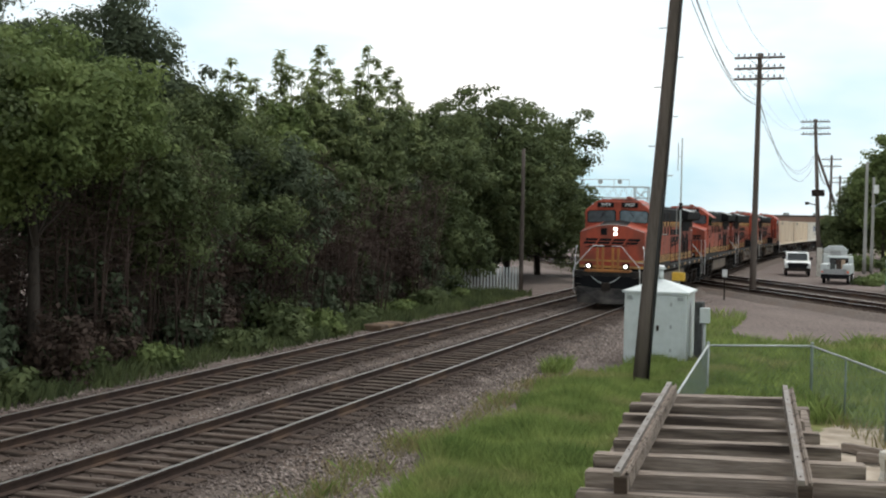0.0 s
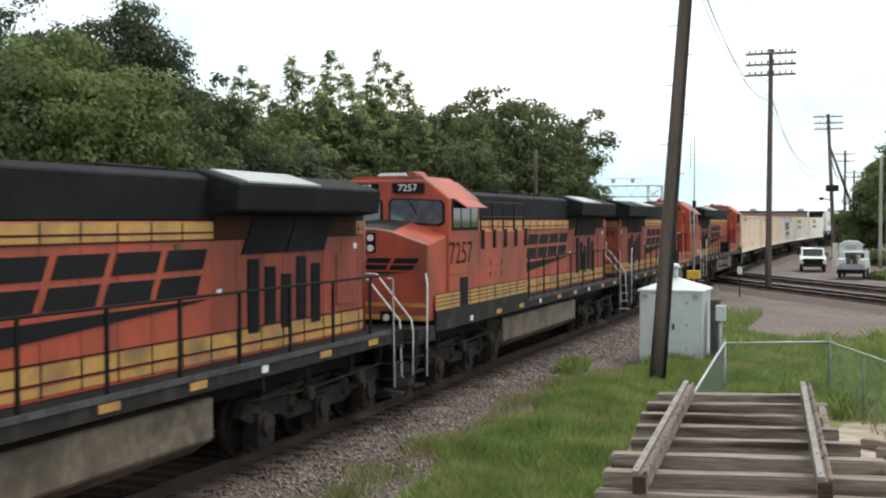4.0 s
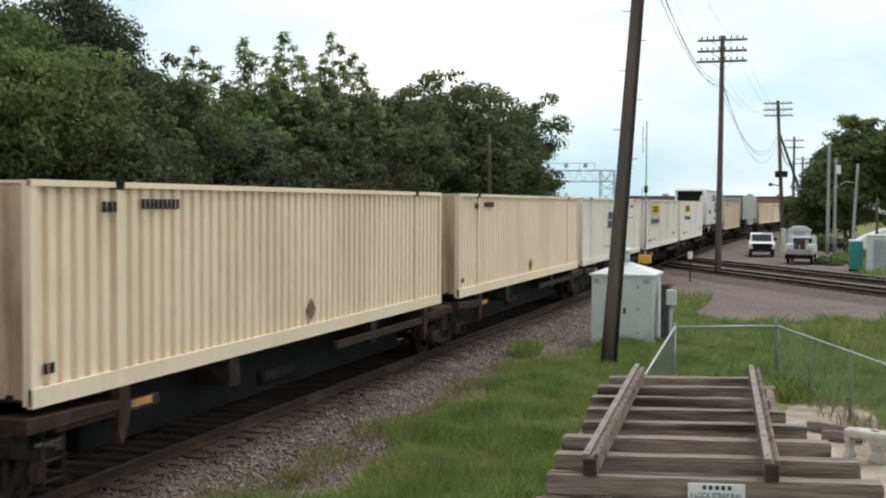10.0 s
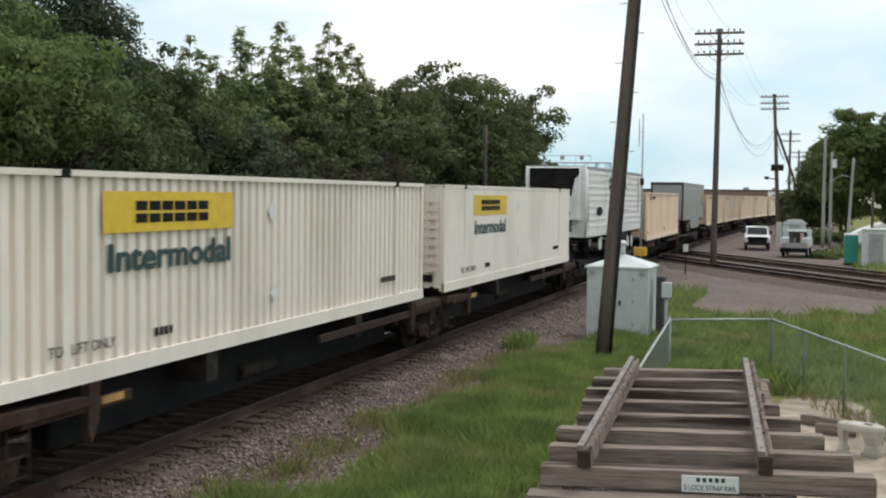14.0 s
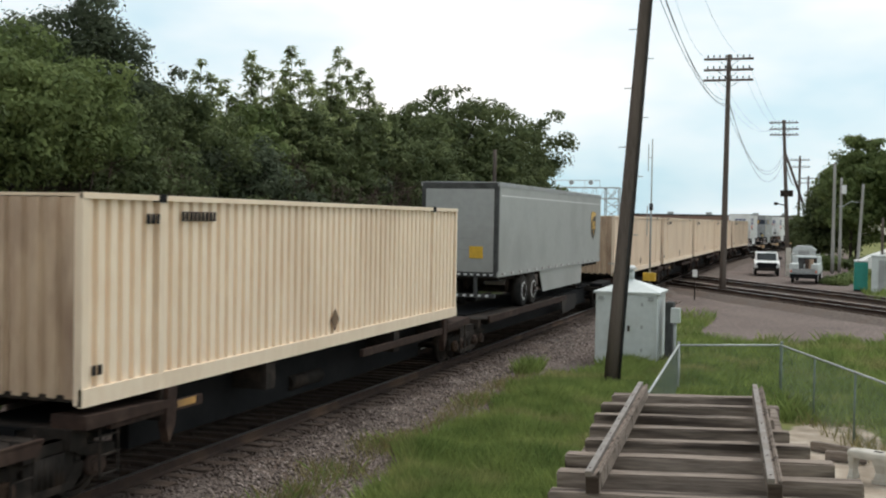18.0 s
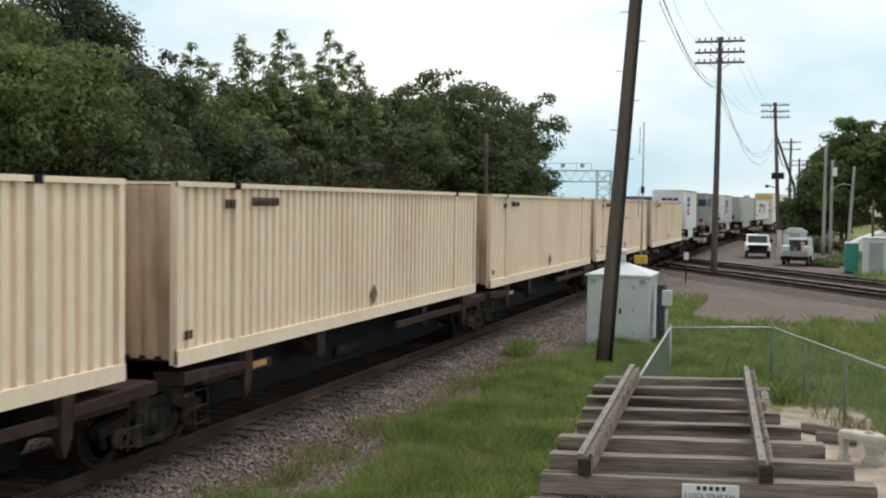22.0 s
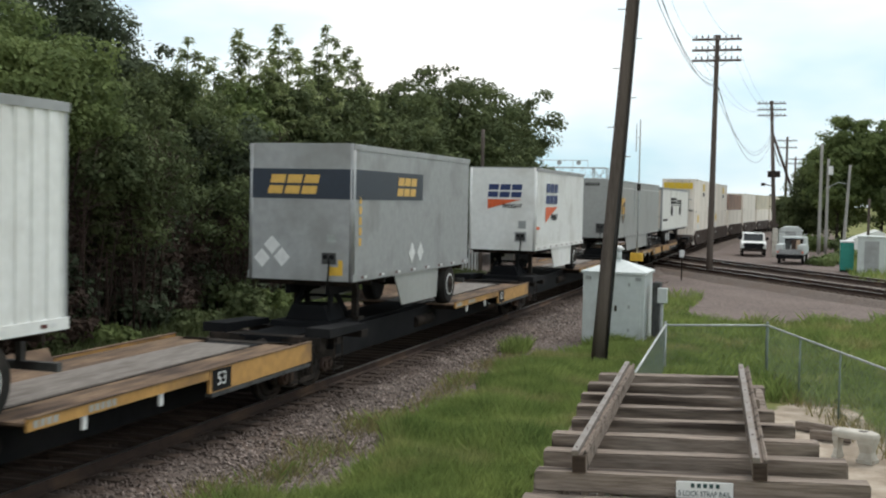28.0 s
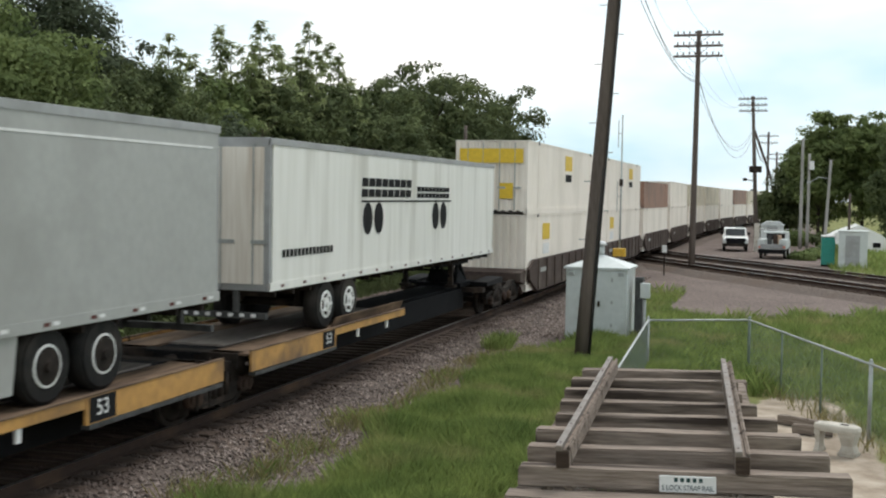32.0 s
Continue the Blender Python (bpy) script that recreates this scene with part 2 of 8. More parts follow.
M["leaf_dark"] = mat("dark_green_leaves", (0.1, 0.12, 0.07), (0.048, 0.062, 0.037), 0.8, scale=0.8, bump=0, island=0.14, trans=0.22)
M["grass"] = mat("grass_blades", (0.29, 0.35, 0.11), (0.13, 0.185, 0.055), 0.8, scale=0.9, dirt=(0.36, 0.32, 0.15), dirt_scale=0.4, dirt_cut=(0.53, 0.72), bump=0, island=0.3, trans=0.35)
# paler than other leaves: light shining through is put into the colour
M["leaf_shoot"] = mat("pale_shoot_leaves", (0.3, 0.34, 0.16), (0.17, 0.21, 0.09), 0.7, scale=0.9, bump=0, island=0.2, trans=0.5)
M["dullyellow"] = mat("grimy_yellow_plate", (0.44, 0.17, 0.035), (0.3, 0.11, 0.03), 0.6, dirt=(0.14, 0.07, 0.035), dirt_scale=1.8, dirt_cut=(0.45, 0.75))
M["twig"] = mat("bare_brown_twigs", (0.1, 0.068, 0.056), (0.045, 0.032, 0.027), 0.9, scale=1.0, bump=0, island=0.3)
M["deadbrush"] = mat("dead_brown_leaves", (0.085, 0.058, 0.045), (0.045, 0.032, 0.026), 0.8, scale=1.0, bump=0, island=0.2, trans=0.2)
M["drygrass"] = mat("dry_grass", (0.3, 0.25, 0.12), (0.2, 0.18, 0.07), 0.7, scale=1.0, bump=0, island=0.3, trans=0.2)
M["teal"] = mat("teal_plastic", (0.02, 0.28, 0.22), None, 0.4)
M["signyellow"] = mat("yellow_box_paint", (0.7, 0.42, 0.04), None, 0.5)
M["wire"] = mat("black_cable", (0.02, 0.02, 0.02), None, 0.6, bump=0)
M["greenpaint"] = mat("dull_green_wire", (0.16, 0.2, 0.16), None, 0.6, 0.3, bump=0)
M["brickbrown"] = mat("brown_brick_wall", (0.3, 0.2, 0.15), (0.22, 0.14, 0.11), 0.85, scale=20)


# ---- mesh helpers ----
def box(bm, x0, y0, z0, x1, y1, z1):
    v = [bm.verts.new(p) for p in ((x0, y0, z0), (x1, y0, z0), (x1, y1, z0), (x0, y1, z0), (x0, y0, z1), (x1, y0, z1), (x1, y1, z1), (x0, y1, z1))]
    for f in ((0, 3, 2, 1), (4, 5, 6, 7), (0, 1, 5, 4), (1, 2, 6, 5), (2, 3, 7, 6), (3, 0, 4, 7)):
        bm.faces.new([v[i] for i in f])
    return bm


def rod(bm, a, b, r, r2=None, n=8, caps=True):
    a, b = Vector(a), Vector(b)
    r2 = r if r2 is None else r2
    q = (b - a).to_track_quat("Z", "Y")
    ring = [[bm.verts.new(p + q @ Vector((rr * math.cos(2 * math.pi * i / n), rr * math.sin(2 * math.pi * i / n), 0))) for i in range(n)] for p, rr in ((a, r), (b, r2))]
    for i in range(n):
        f = bm.faces.new((ring[0][i], ring[0][(i + 1) % n], ring[1][(i + 1) % n], ring[1][i]))
        f.smooth = n > 6
    if caps:
        bm.faces.new(ring[0][::-1])
        bm.faces.new(ring[1])
    return bm


def tube(bm, pts, radii, n=8):
    """One connected tube through the points."""
    pts = [Vector(p) for p in pts]
    rings = []
    for i, p in enumerate(pts):
        d = (pts[min(i + 1, len(pts) - 1)] - pts[max(i - 1, 0)]).normalized()
        side = d.cross(Vector((0.31, 0.94, 0.12)))
        side = side.normalized() if side.length > 0.05 else d.cross(Vector((1, 0, 0))).normalized()
        up = d.cross(side)
        rings.append([bm.verts.new(p + (side * math.cos(2 * math.pi * k / n) + up * math.sin(2 * math.pi * k / n)) * radii[i]) for k in range(n)])
    for a, b in zip(rings, rings[1:]):
        for k in range(n):
            bm.faces.new((a[k], a[(k + 1) % n], b[(k + 1) % n], b[k])).smooth = True
    bm.faces.new(rings[0][::-1])
    bm.faces.new(rings[-1])
    return bm


def pipe(bm, pts, r, n=6):
    return tube(bm, pts, [r] * len(pts), n)


def prism(bm, poly, y0, y1):
    """A polygon of (x, z) drawn out from y0 to y1."""
    a = [bm.verts.new((x, y0, z)) for x, z in poly]
    b = [bm.verts.new((x, y1, z)) for x, z in poly]
    k = len(poly)
    bm.faces.new(a)
    bm.faces.new(b[::-1])
    for i in range(k):
        bm.faces.new((a[i], b[i], b[(i + 1) % k], a[(i + 1) % k]))
    return bm


def slab(bm, poly, x0, x1):
    """A polygon of (y, z) drawn out from x0 to x1."""
    a = [bm.verts.new((x0, y, z)) for y, z in poly]
    b = [bm.verts.new((x1, y, z)) for y, z in poly]
    k = len(poly)
    bm.faces.new(a)
    bm.faces.new(b[::-1])
    for i in range(k):
        bm.faces.new((a[i], b[i], b[(i + 1) % k], a[(i + 1) % k]))
    return bm


def part(name, bm, material, parent=None, label="", bevel=0.0):
    """Links a bmesh as one mesh object, under a thing or a part."""
    if bevel:
        bmesh.ops.bevel(bm, geom=bm.edges[:], offset=bevel, segments=1, affect="EDGES", clamp_overlap=True)
    bmesh.ops.recalc_face_normals(bm, faces=bm.faces[:])
    me = bpy.data.meshes.new(name)
    bm.to_mesh(me)
    bm.free()
    me.materials.append(M[material] if isinstance(material, str) else material)
    ob = new(name, me)
    ob.parent = parent
    if label:
        ob["label"] = label
    return ob


def B():
    return bmesh.new()


def bx(name, material, parent, x0, y0, z0, x1, y1, z1, label="", bevel=0.0):
    return part(name, box(B(), x0, y0, z0, x1, y1, z1), material, parent, label, bevel)


def raw(name, verts, faces, material, parent=None, smooth=False):
    me = bpy.data.meshes.new(name)
    me.from_pydata(verts, [], faces)
    me.materials.append(M[material] if isinstance(material, str) else material)
    if smooth:
        me.polygons.foreach_set("use_smooth", [True] * len(me.polygons))
    ob = new(name, me)
    ob.parent = parent
    return ob


def quads(name, pts, material, parent=None):
    """One mesh of many loose four-cornered leaves or blades; pts: (n, 4, 3)."""
    n = len(pts)
    me = bpy.data.meshes.new(name)
    me.vertices.add(4 * n)
    me.vertices.foreach_set("co", np.asarray(pts, np.float32).ravel())
    me.loops.add(4 * n)
    me.loops.foreach_set("vertex_index", np.arange(4 * n, dtype=np.int32))
    me.polygons.add(n)
    me.polygons.foreach_set("loop_start", np.arange(0, 4 * n, 4, dtype=np.int32))
    me.update(calc_edges=True)
    me.materials.append(M[material])
    ob = new(name, me)
    ob.parent = parent
    return ob


def empty(name, m=None):
    ob = new(name)
    ob.empty_display_size = 0.2
    if m is not None:
        ob.matrix_basis = m
    return ob


def word(text, size, material, parent, m, name="lettering", squeeze=1.0, fit=0.0, bold=0.0):
    """Lettering with Blender's own font, as a mesh of its own."""
    cu = bpy.data.curves.new(name, "FONT")
    cu.body, cu.size, cu.extrude, cu.align_x, cu.align_y = text, size, 0.002, "CENTER", "CENTER"
    tmp = new(name, cu)
    me = bpy.data.meshes.new_from_object(tmp.evaluated_get(bpy.context.evaluated_depsgraph_get()))
    bpy.data.objects.remove(tmp)
    me.materials.clear()
    me.materials.append(M[material])
    if fit:
        wide = [v.co.x for v in me.vertices]
        squeeze = fit / (max(wide) - min(wide))
    if bold:
        bm = B()
        for i, (dx, dy) in enumerate(((0, 0), (bold, 0), (-bold, 0), (0, bold), (0, -bold))):
            a = len(bm.verts)
            bm.from_mesh(me)
            bm.verts.ensure_lookup_table()
            for v in bm.verts[a:]:
                v.co += Vector((dx * size, dy * size, 0.0004 * i))
        bm.to_mesh(me)
        bm.free()
    ob = new(name, me)
    ob.parent = parent
    ob.matrix_basis = m @ Matrix.Diagonal((squeeze, 1, 1, 1))
    return ob


SIDE = pose(0, 0, 0, 90, 0, 90)      # writing on a side that faces +x: it reads along +y
FACE = pose(0, 0, 0, 90, 0, 0)       # writing on an end that faces -y: it reads along +x


def on_side(x, y, z):
    return Matrix.Translation((x, y, z)) @ SIDE


def on_face(x, y, z):
    return Matrix.Translation((x, y, z)) @ FACE


# ---- ground ----
TRACK_NEAR, TRACK_FAR, BEND_AT, BEND_R = -10.08, -13.6, 95.0, 1000.0
GROUND = -0.45


def along(x0, s):
    """The place and heading of the line at s metres: straight, then a long curve to the right."""
    if s <= BEND_AT:
        return x0, s, 0.0
    a = (s - BEND_AT) / BEND_R
    return x0 + BEND_R * (1 - math.cos(a)), BEND_AT + BEND_R * math.sin(a), -a


def smooth_mask(n, l, value, lo, hi):
    mr = n.new("ShaderNodeMapRange")
    mr.interpolation_type = "SMOOTHSTEP"
    mr.inputs["From Min"].default_value, mr.inputs["From Max"].default_value = lo, hi
    l.new(value, mr.inputs["Value"])
    return mr.outputs[0]


def math_node(n, l, op, a, b):
    m = n.new("ShaderNodeMath")
    m.operation = op
    for i, v in enumerate((a, b)):
        if isinstance(v, (int, float)):
            m.inputs[i].default_value = v
        else:
            l.new(v, m.inputs[i])
    return m.outputs[0]


def noise_node(n, l, vec, scale, detail=5.0):
    no = n.new("ShaderNodeTexNoise")
    no.inputs["Scale"].default_value, no.inputs["Detail"].default_value = scale, detail
    l.new(vec, no.inputs["Vector"])
    return no.outputs["Fac"]


def two_tone(n, l, fac, a, b, lo=0.35, hi=0.65):
    r = n.new("ShaderNodeValToRGB")
    r.color_ramp.elements[0].position, r.color_ramp.elements[1].position = lo, hi
    r.color_ramp.elements[0].color, r.color_ramp.elements[1].color = (*a, 1), (*b, 1)
    l.new(fac, r.inputs[0])
    return r.outputs[0]


def mix_colour(n, l, fac, a, b):
    m = n.new("ShaderNodeMix")
    m.data_type = "RGBA"
    l.new(fac, m.inputs[0])
    l.new(a, m.inputs[6])
    l.new(b, m.inputs[7])
    return m.outputs[2]


def ground_material():
    """Grass, with the gravel of the yard beyond it, the track shoulders and a sandy path."""
    m = bpy.data.materials.new("ground_grass_and_gravel")
    m.use_nodes = True
    n, l = m.node_tree.nodes, m.node_tree.links
    b = n["Principled BSDF"]
    co = n.new("ShaderNodeTexCoord").outputs["Object"]
    sep = n.new("ShaderNodeSeparateXYZ")
    l.new(co, sep.inputs[0])
    x, y = sep.outputs[0], sep.outputs[1]
    wob = math_node(n, l, "MULTIPLY", math_node(n, l, "SUBTRACT", noise_node(n, l, co, 0.35), 0.5), 7.0)
    fine = math_node(n, l, "MULTIPLY", math_node(n, l, "SUBTRACT", noise_node(n, l, co, 1.6), 0.5), 2.4)
    grass = two_tone(n, l, noise_node(n, l, co, 0.5, 8), (0.11, 0.13, 0.042), (0.23, 0.22, 0.09))
    gravel = two_tone(n, l, noise_node(n, l, co, 9.0, 12), (0.055, 0.043, 0.038), (0.25, 0.197, 0.176))
    dust = two_tone(n, l, noise_node(n, l, co, 0.3, 6), (0.105, 0.082, 0.074), (0.198, 0.158, 0.142))
    half = n.new("ShaderNodeMix")
    half.data_type = "RGBA"
    half.inputs[0].default_value = 0.35
    l.new(gravel, half.inputs[6])
    l.new(dust, half.inputs[7])
    yard = math_node(n, l, "ADD", math_node(n, l, "ADD", y, math_node(n, l, "MULTIPLY", x, -0.35)), math_node(n, l, "MULTIPLY", wob, 0.6))
    yard = smooth_mask(n, l, yard, 41.2, 42.8)
    # stones have spilled round the signal housing
    spill = smooth_mask(n, l, math_node(n, l, "ADD", math_node(n, l, "SUBTRACT", y, math_node(n, l, "MULTIPLY", x, 2.2)), fine), 43.4, 45.0)
    west = smooth_mask(n, l, math_node(n, l, "ADD", x, math_node(n, l, "MULTIPLY", fine, 0.5)), -4.2, -4.9)
    yard = math_node(n, l, "MAXIMUM", yard, math_node(n, l, "MULTIPLY", spill, west))
    # the verge beyond the service road turns to grass again
    verge = smooth_mask(n, l, math_node(n, l, "ADD", math_node(n, l, "SUBTRACT", math_node(n, l, "MULTIPLY", x, 3.0), -60.0), math_node(n, l, "MULTIPLY", wob, 1.4)), 69.0, 73.0)
    lot = smooth_mask(n, l, math_node(n, l, "MULTIPLY", math_node(n, l, "SUBTRACT", y, 62.0), 1.0), 0.0, 6.0)
    yard = math_node(n, l, "SUBTRACT", yard, math_node(n, l, "MULTIPLY", verge, lot))
    yard = math_node(n, l, "MAXIMUM", yard, 0.0)
    near = smooth_mask(n, l, math_node(n, l, "ADD", math_node(n, l, "MULTIPLY", x, -1.0), fine), 5.7, 6.9)
    left = smooth_mask(n, l, math_node(n, l, "ADD", math_node(n, l, "MULTIPLY", x, -1.0), fine), 15.8, 17.0)
    bed = math_node(n, l, "SUBTRACT", near, left)
    mask = math_node(n, l, "MAXIMUM", yard, bed)
    col = mix_colour(n, l, mask, grass, half.outputs[2])
    sand = two_tone(n, l, noise_node(n, l, co, 2.0, 8), (0.27, 0.215, 0.165), (0.43, 0.36, 0.29))
    ex = math_node(n, l, "DIVIDE", math_node(n, l, "SUBTRACT", x, 0.3), 1.3)
    ey = math_node(n, l, "DIVIDE", math_node(n, l, "SUBTRACT", y, 19.0), 7.0)
    rr = math_node(n, l, "ADD", math_node(n, l, "ADD", math_node(n, l, "MULTIPLY", ex, ex), math_node(n, l, "MULTIPLY", ey, ey)), math_node(n, l, "MULTIPLY", fine, 0.35))
    col = mix_colour(n, l, smooth_mask(n, l, rr, 1.05, 0.85), col, sand)
    l.new(col, b.inputs["Base Color"])
    b.inputs["Roughness"].default_value = 0.95
    b.inputs["Specular IOR Level"].default_value = 0.1
    bp = n.new("ShaderNodeBump")
    bp.inputs["Strength"].default_value, bp.inputs["Distance"].default_value = 0.7, 0.05
    l.new(noise_node(n, l, co, 9.0, 8), bp.inputs["Height"])
    l.new(bp.outputs[0], b.inputs["Normal"])
    return m


def ground_height(x, y):
    d = math.hypot(x, y - 30)
    k = max(0.0, min(1.0, 1 - d / 140))
    return GROUND + k * 0.09 * noise.noise(Vector((x * 0.22, y * 0.22, 3.1)))


gx = sorted({*range(-60, 61, 2), -3000, -1500, -700, -300, -160, -100, 100, 160, 300, 700, 1500, 3000, *[v / 2 for v in range(-20, 12)]})
gy = sorted({*range(-20, 141, 2), -3000, -1000, -300, -100, -50, 170, 220, 300, 500, 900, 1700, 4000})
gv = [(x, y, ground_height(x, y)) for y in gy for x in gx]
gw = len(gx)
gf = [(j * gw + i, j * gw + i + 1, (j + 1) * gw + i + 1, (j + 1) * gw + i) for j in range(len(gy) - 1) for i in range(gw - 1)]
tagged(raw("ground", gv, gf, ground_material(), smooth=True), "grassy ground with a gravel yard and a sandy path", "ground", kind="structure")


# ---- ballast bed under the two main tracks ----
def bed_height(off):
    """Height of the ballast at off metres from the middle between the two tracks."""
    a = abs(off)
    return -0.21 if a < 3.2 else max(-0.56, -0.21 - (a - 3.2) * 0.3)


ys = [v * 0.25 for v in range(32, 232)] + list(range(58, 260, 4))
ys = [-40, -20, 0, 4] + ys
xs = [v * 0.2 - 4.8 for v in range(49)]
bv, rnd = [], random.Random(4)
for s in ys:
    for off in xs:
        px, py, hd = along((TRACK_NEAR + TRACK_FAR) / 2 + off, s)
        bv.append((px, py, bed_height(off) + rnd.uniform(-0.022, 0.022)))
bw = len(xs)
bf = [(j * bw + i, j * bw + i + 1, (j + 1) * bw + i + 1, (j + 1) * bw + i) for j in range(len(ys) - 1) for i in range(bw - 1)]
M["bed"] = mat("ballast_bed", (0.18, 0.145, 0.126), (0.06, 0.047, 0.041), 0.95, scale=13, dirt=(0.115, 0.083, 0.066), dirt_scale=0.5, dirt_cut=(0.45, 0.7), bump=0.9, bump_scale=16)


def oil_and_train_shade(m):
    """Oil, brake dust and painted train shade darken the stones round the rails."""
    n, l = m.node_tree.nodes, m.node_tree.links
    b = n["Principled BSDF"]
    col = b.inputs["Base Color"].links[0].from_socket
    co = n.new("ShaderNodeTexCoord").outputs["Object"]
    sep = n.new("ShaderNodeSeparateXYZ")
    l.new(co, sep.inputs[0])
    wob = math_node(n, l, "MULTIPLY", math_node(n, l, "SUBTRACT", noise_node(n, l, co, 1.3), 0.5), 1.2)
    fac = None
    for x0 in (TRACK_NEAR, TRACK_FAR):
        d = math_node(n, l, "ABSOLUTE", math_node(n, l, "SUBTRACT", sep.outputs[0], x0), 0.0)
        k = smooth_mask(n, l, math_node(n, l, "ADD", d, wob), 1.9, 1.25)
        fac = k if fac is None else math_node(n, l, "MAXIMUM", fac, k)
    fac = math_node(n, l, "MULTIPLY", fac, 0.85)
    dark = n.new("ShaderNodeRGB")
    dark.outputs[0].default_value = (0.062, 0.045, 0.038, 1)
    l.new(mix_colour(n, l, fac, col, dark.outputs[0]), b.inputs["Base Color"])


oil_and_train_shade(M["bed"])
oil_and_train_shade(M["stone"])
tagged(raw("ballast_bed", bv, bf, "bed"), "crushed grey stone ballast under the two main tracks", "ballast", kind="structure")

# loose stones on the bed
rng = np.random.default_rng(7)
oct_v = np.array([(1, 0, 0), (-1, 0, 0), (0, 1, 0), (0, -1, 0), (0, 0, 1), (0, 0, -1)], float)
oct_f = np.array([(0, 2, 4), (2, 1, 4), (1, 3, 4), (3, 0, 4), (2, 0, 5), (1, 2, 5), (3, 1, 5), (0, 3, 5)])


def stones(name, offs, s, size, seed):
    r = np.random.default_rng(seed)
    k = len(offs)
    v = oct_v[None] * r.uniform(0.55, 1.3, (k, 6, 1)) * size[:, None, None] * r.uniform(0.6, 1.2, (k, 1, 3))
    a = r.uniform(0, 6.28, k)
    c, sn = np.cos(a), np.sin(a)
    x = v[..., 0] * c[:, None] - v[..., 1] * sn[:, None]
    y = v[..., 0] * sn[:, None] + v[..., 1] * c[:, None]
    mid = (TRACK_NEAR + TRACK_FAR) / 2
    z0 = np.where(np.abs(offs) < 3.2, -0.21, np.maximum(-0.44, -0.21 - (np.abs(offs) - 3.2) * 0.3))
    co = np.stack([x + mid + offs[:, None], y + s[:, None], v[..., 2] * 0.8 + z0[:, None] + size[:, None] * 0.35], -1).reshape(-1, 3)
    fc = (oct_f[None] + 6 * np.arange(k)[:, None, None]).reshape(-1)
    me = bpy.data.meshes.new(name)
    me.vertices.add(6 * k)
    me.vertices.foreach_set("co", co.astype(np.float32).ravel())
    me.loops.add(24 * k)
    me.loops.foreach_set("vertex_index", fc.astype(np.int32))
    me.polygons.add(8 * k)
    me.polygons.foreach_set("loop_start", np.arange(0, 24 * k, 3, dtype=np.int32))
    me.update(calc_edges=True)
    me.materials.append(M["stone"])
    return tagged(new(name, me), "loose crushed ballast stones beside the rails", "ballast", kind="stuff")


N_ST = 62000
st_s = 9 + 52 * rng.random(N_ST) ** 1.5
st_o = np.where(rng.random(N_ST) < 0.6, rng.uniform(2.2, 4.9, N_ST), rng.uniform(-4.7, 2.4, N_ST))
on_near, on_far = np.abs(st_o - 1.76), np.abs(st_o + 1.76)
keep = ~((on_near < 0.72) & (rng.random(N_ST) < 0.75)) & ~((on_far < 0.72) & (rng.random(N_ST) < 0.8))
keep &= ~((np.abs(on_near - 0.752) < 0.07) | (np.abs(on_far - 0.752) < 0.07))
st_o, st_s = st_o[keep], st_s[keep]
stones("ballast_stones", st_o, st_s, rng.uniform(0.02, 0.05, len(st_o)), 5)
N_SP = 15000
sp_s = 10 + 28 * rng.random(N_SP)
sp_o = 4.6 + 2.6 * rng.random(N_SP) ** 1.5
stones("spilled_stones", sp_o, sp_s, rng.uniform(0.014, 0.038, N_SP), 6)


# ---- tracks ----
RAIL_POLY = [(-0.07, -0.17), (0.07, -0.17), (0.07, -0.155), (0.012, -0.135), (0.012, -0.045), (0.036, -0.035), (0.036, -0.003), (0.03, 0.0), (-0.03, 0.0), (-0.036, -0.003), (-0.036, -0.035), (-0.012, -0.045), (-0.012, -0.135), (-0.07, -0.155)]


def rail_mesh(name, x_of, stations, parent, label):
    """The rail's profile led along stations; the running surface is bright, the rest rusty."""
    verts, faces, k = [], [], len(RAIL_POLY)
    for st in stations:
        px, py, hd = x_of(st)
        for ox, oz in RAIL_POLY:
            verts.append((px + ox * math.cos(hd), py + ox * math.sin(hd), oz))
    for j in range(len(stations) - 1):
        for i in range(k):
            faces.append((j * k + i, j * k + (i + 1) % k, (j + 1) * k + (i + 1) % k, (j + 1) * k + i))
    ob = raw(name, verts, faces, "railside", parent)
    ob.data.materials.append(M["steelrail"])
    for p in ob.data.polygons:
        if p.index % k in (6, 7, 8):
            p.material_index = 1
    ob["label"] = label
    return ob


def tie_data(seed):
    r = random.Random(seed)
    bm = box(B(), -1.3, -0.115, -0.35, 1.3, 0.115, -0.165)
    bmesh.ops.bevel(bm, geom=bm.edges[:], offset=0.012, segments=1, affect="EDGES")
    for v in bm.verts:
        v.co += Vector((r.uniform(-0.03, 0.03), r.uniform(-0.012, 0.012), r.uniform(-0.008, 0.008)))
    me = bpy.data.meshes.new("tie")
    bm.to_mesh(me)
    bm.free()
    me.materials.append(M["tie"])
    return me


TIES = [tie_data(i) for i in range(4)]
PLATE = bpy.data.meshes.new("tie_plate")
pb = box(B(), -0.17, -0.09, -0.168, 0.17, 0.09, -0.158)
pb.to_mesh(PLATE)
pb.free()
PLATE.materials.append(M["railside"])


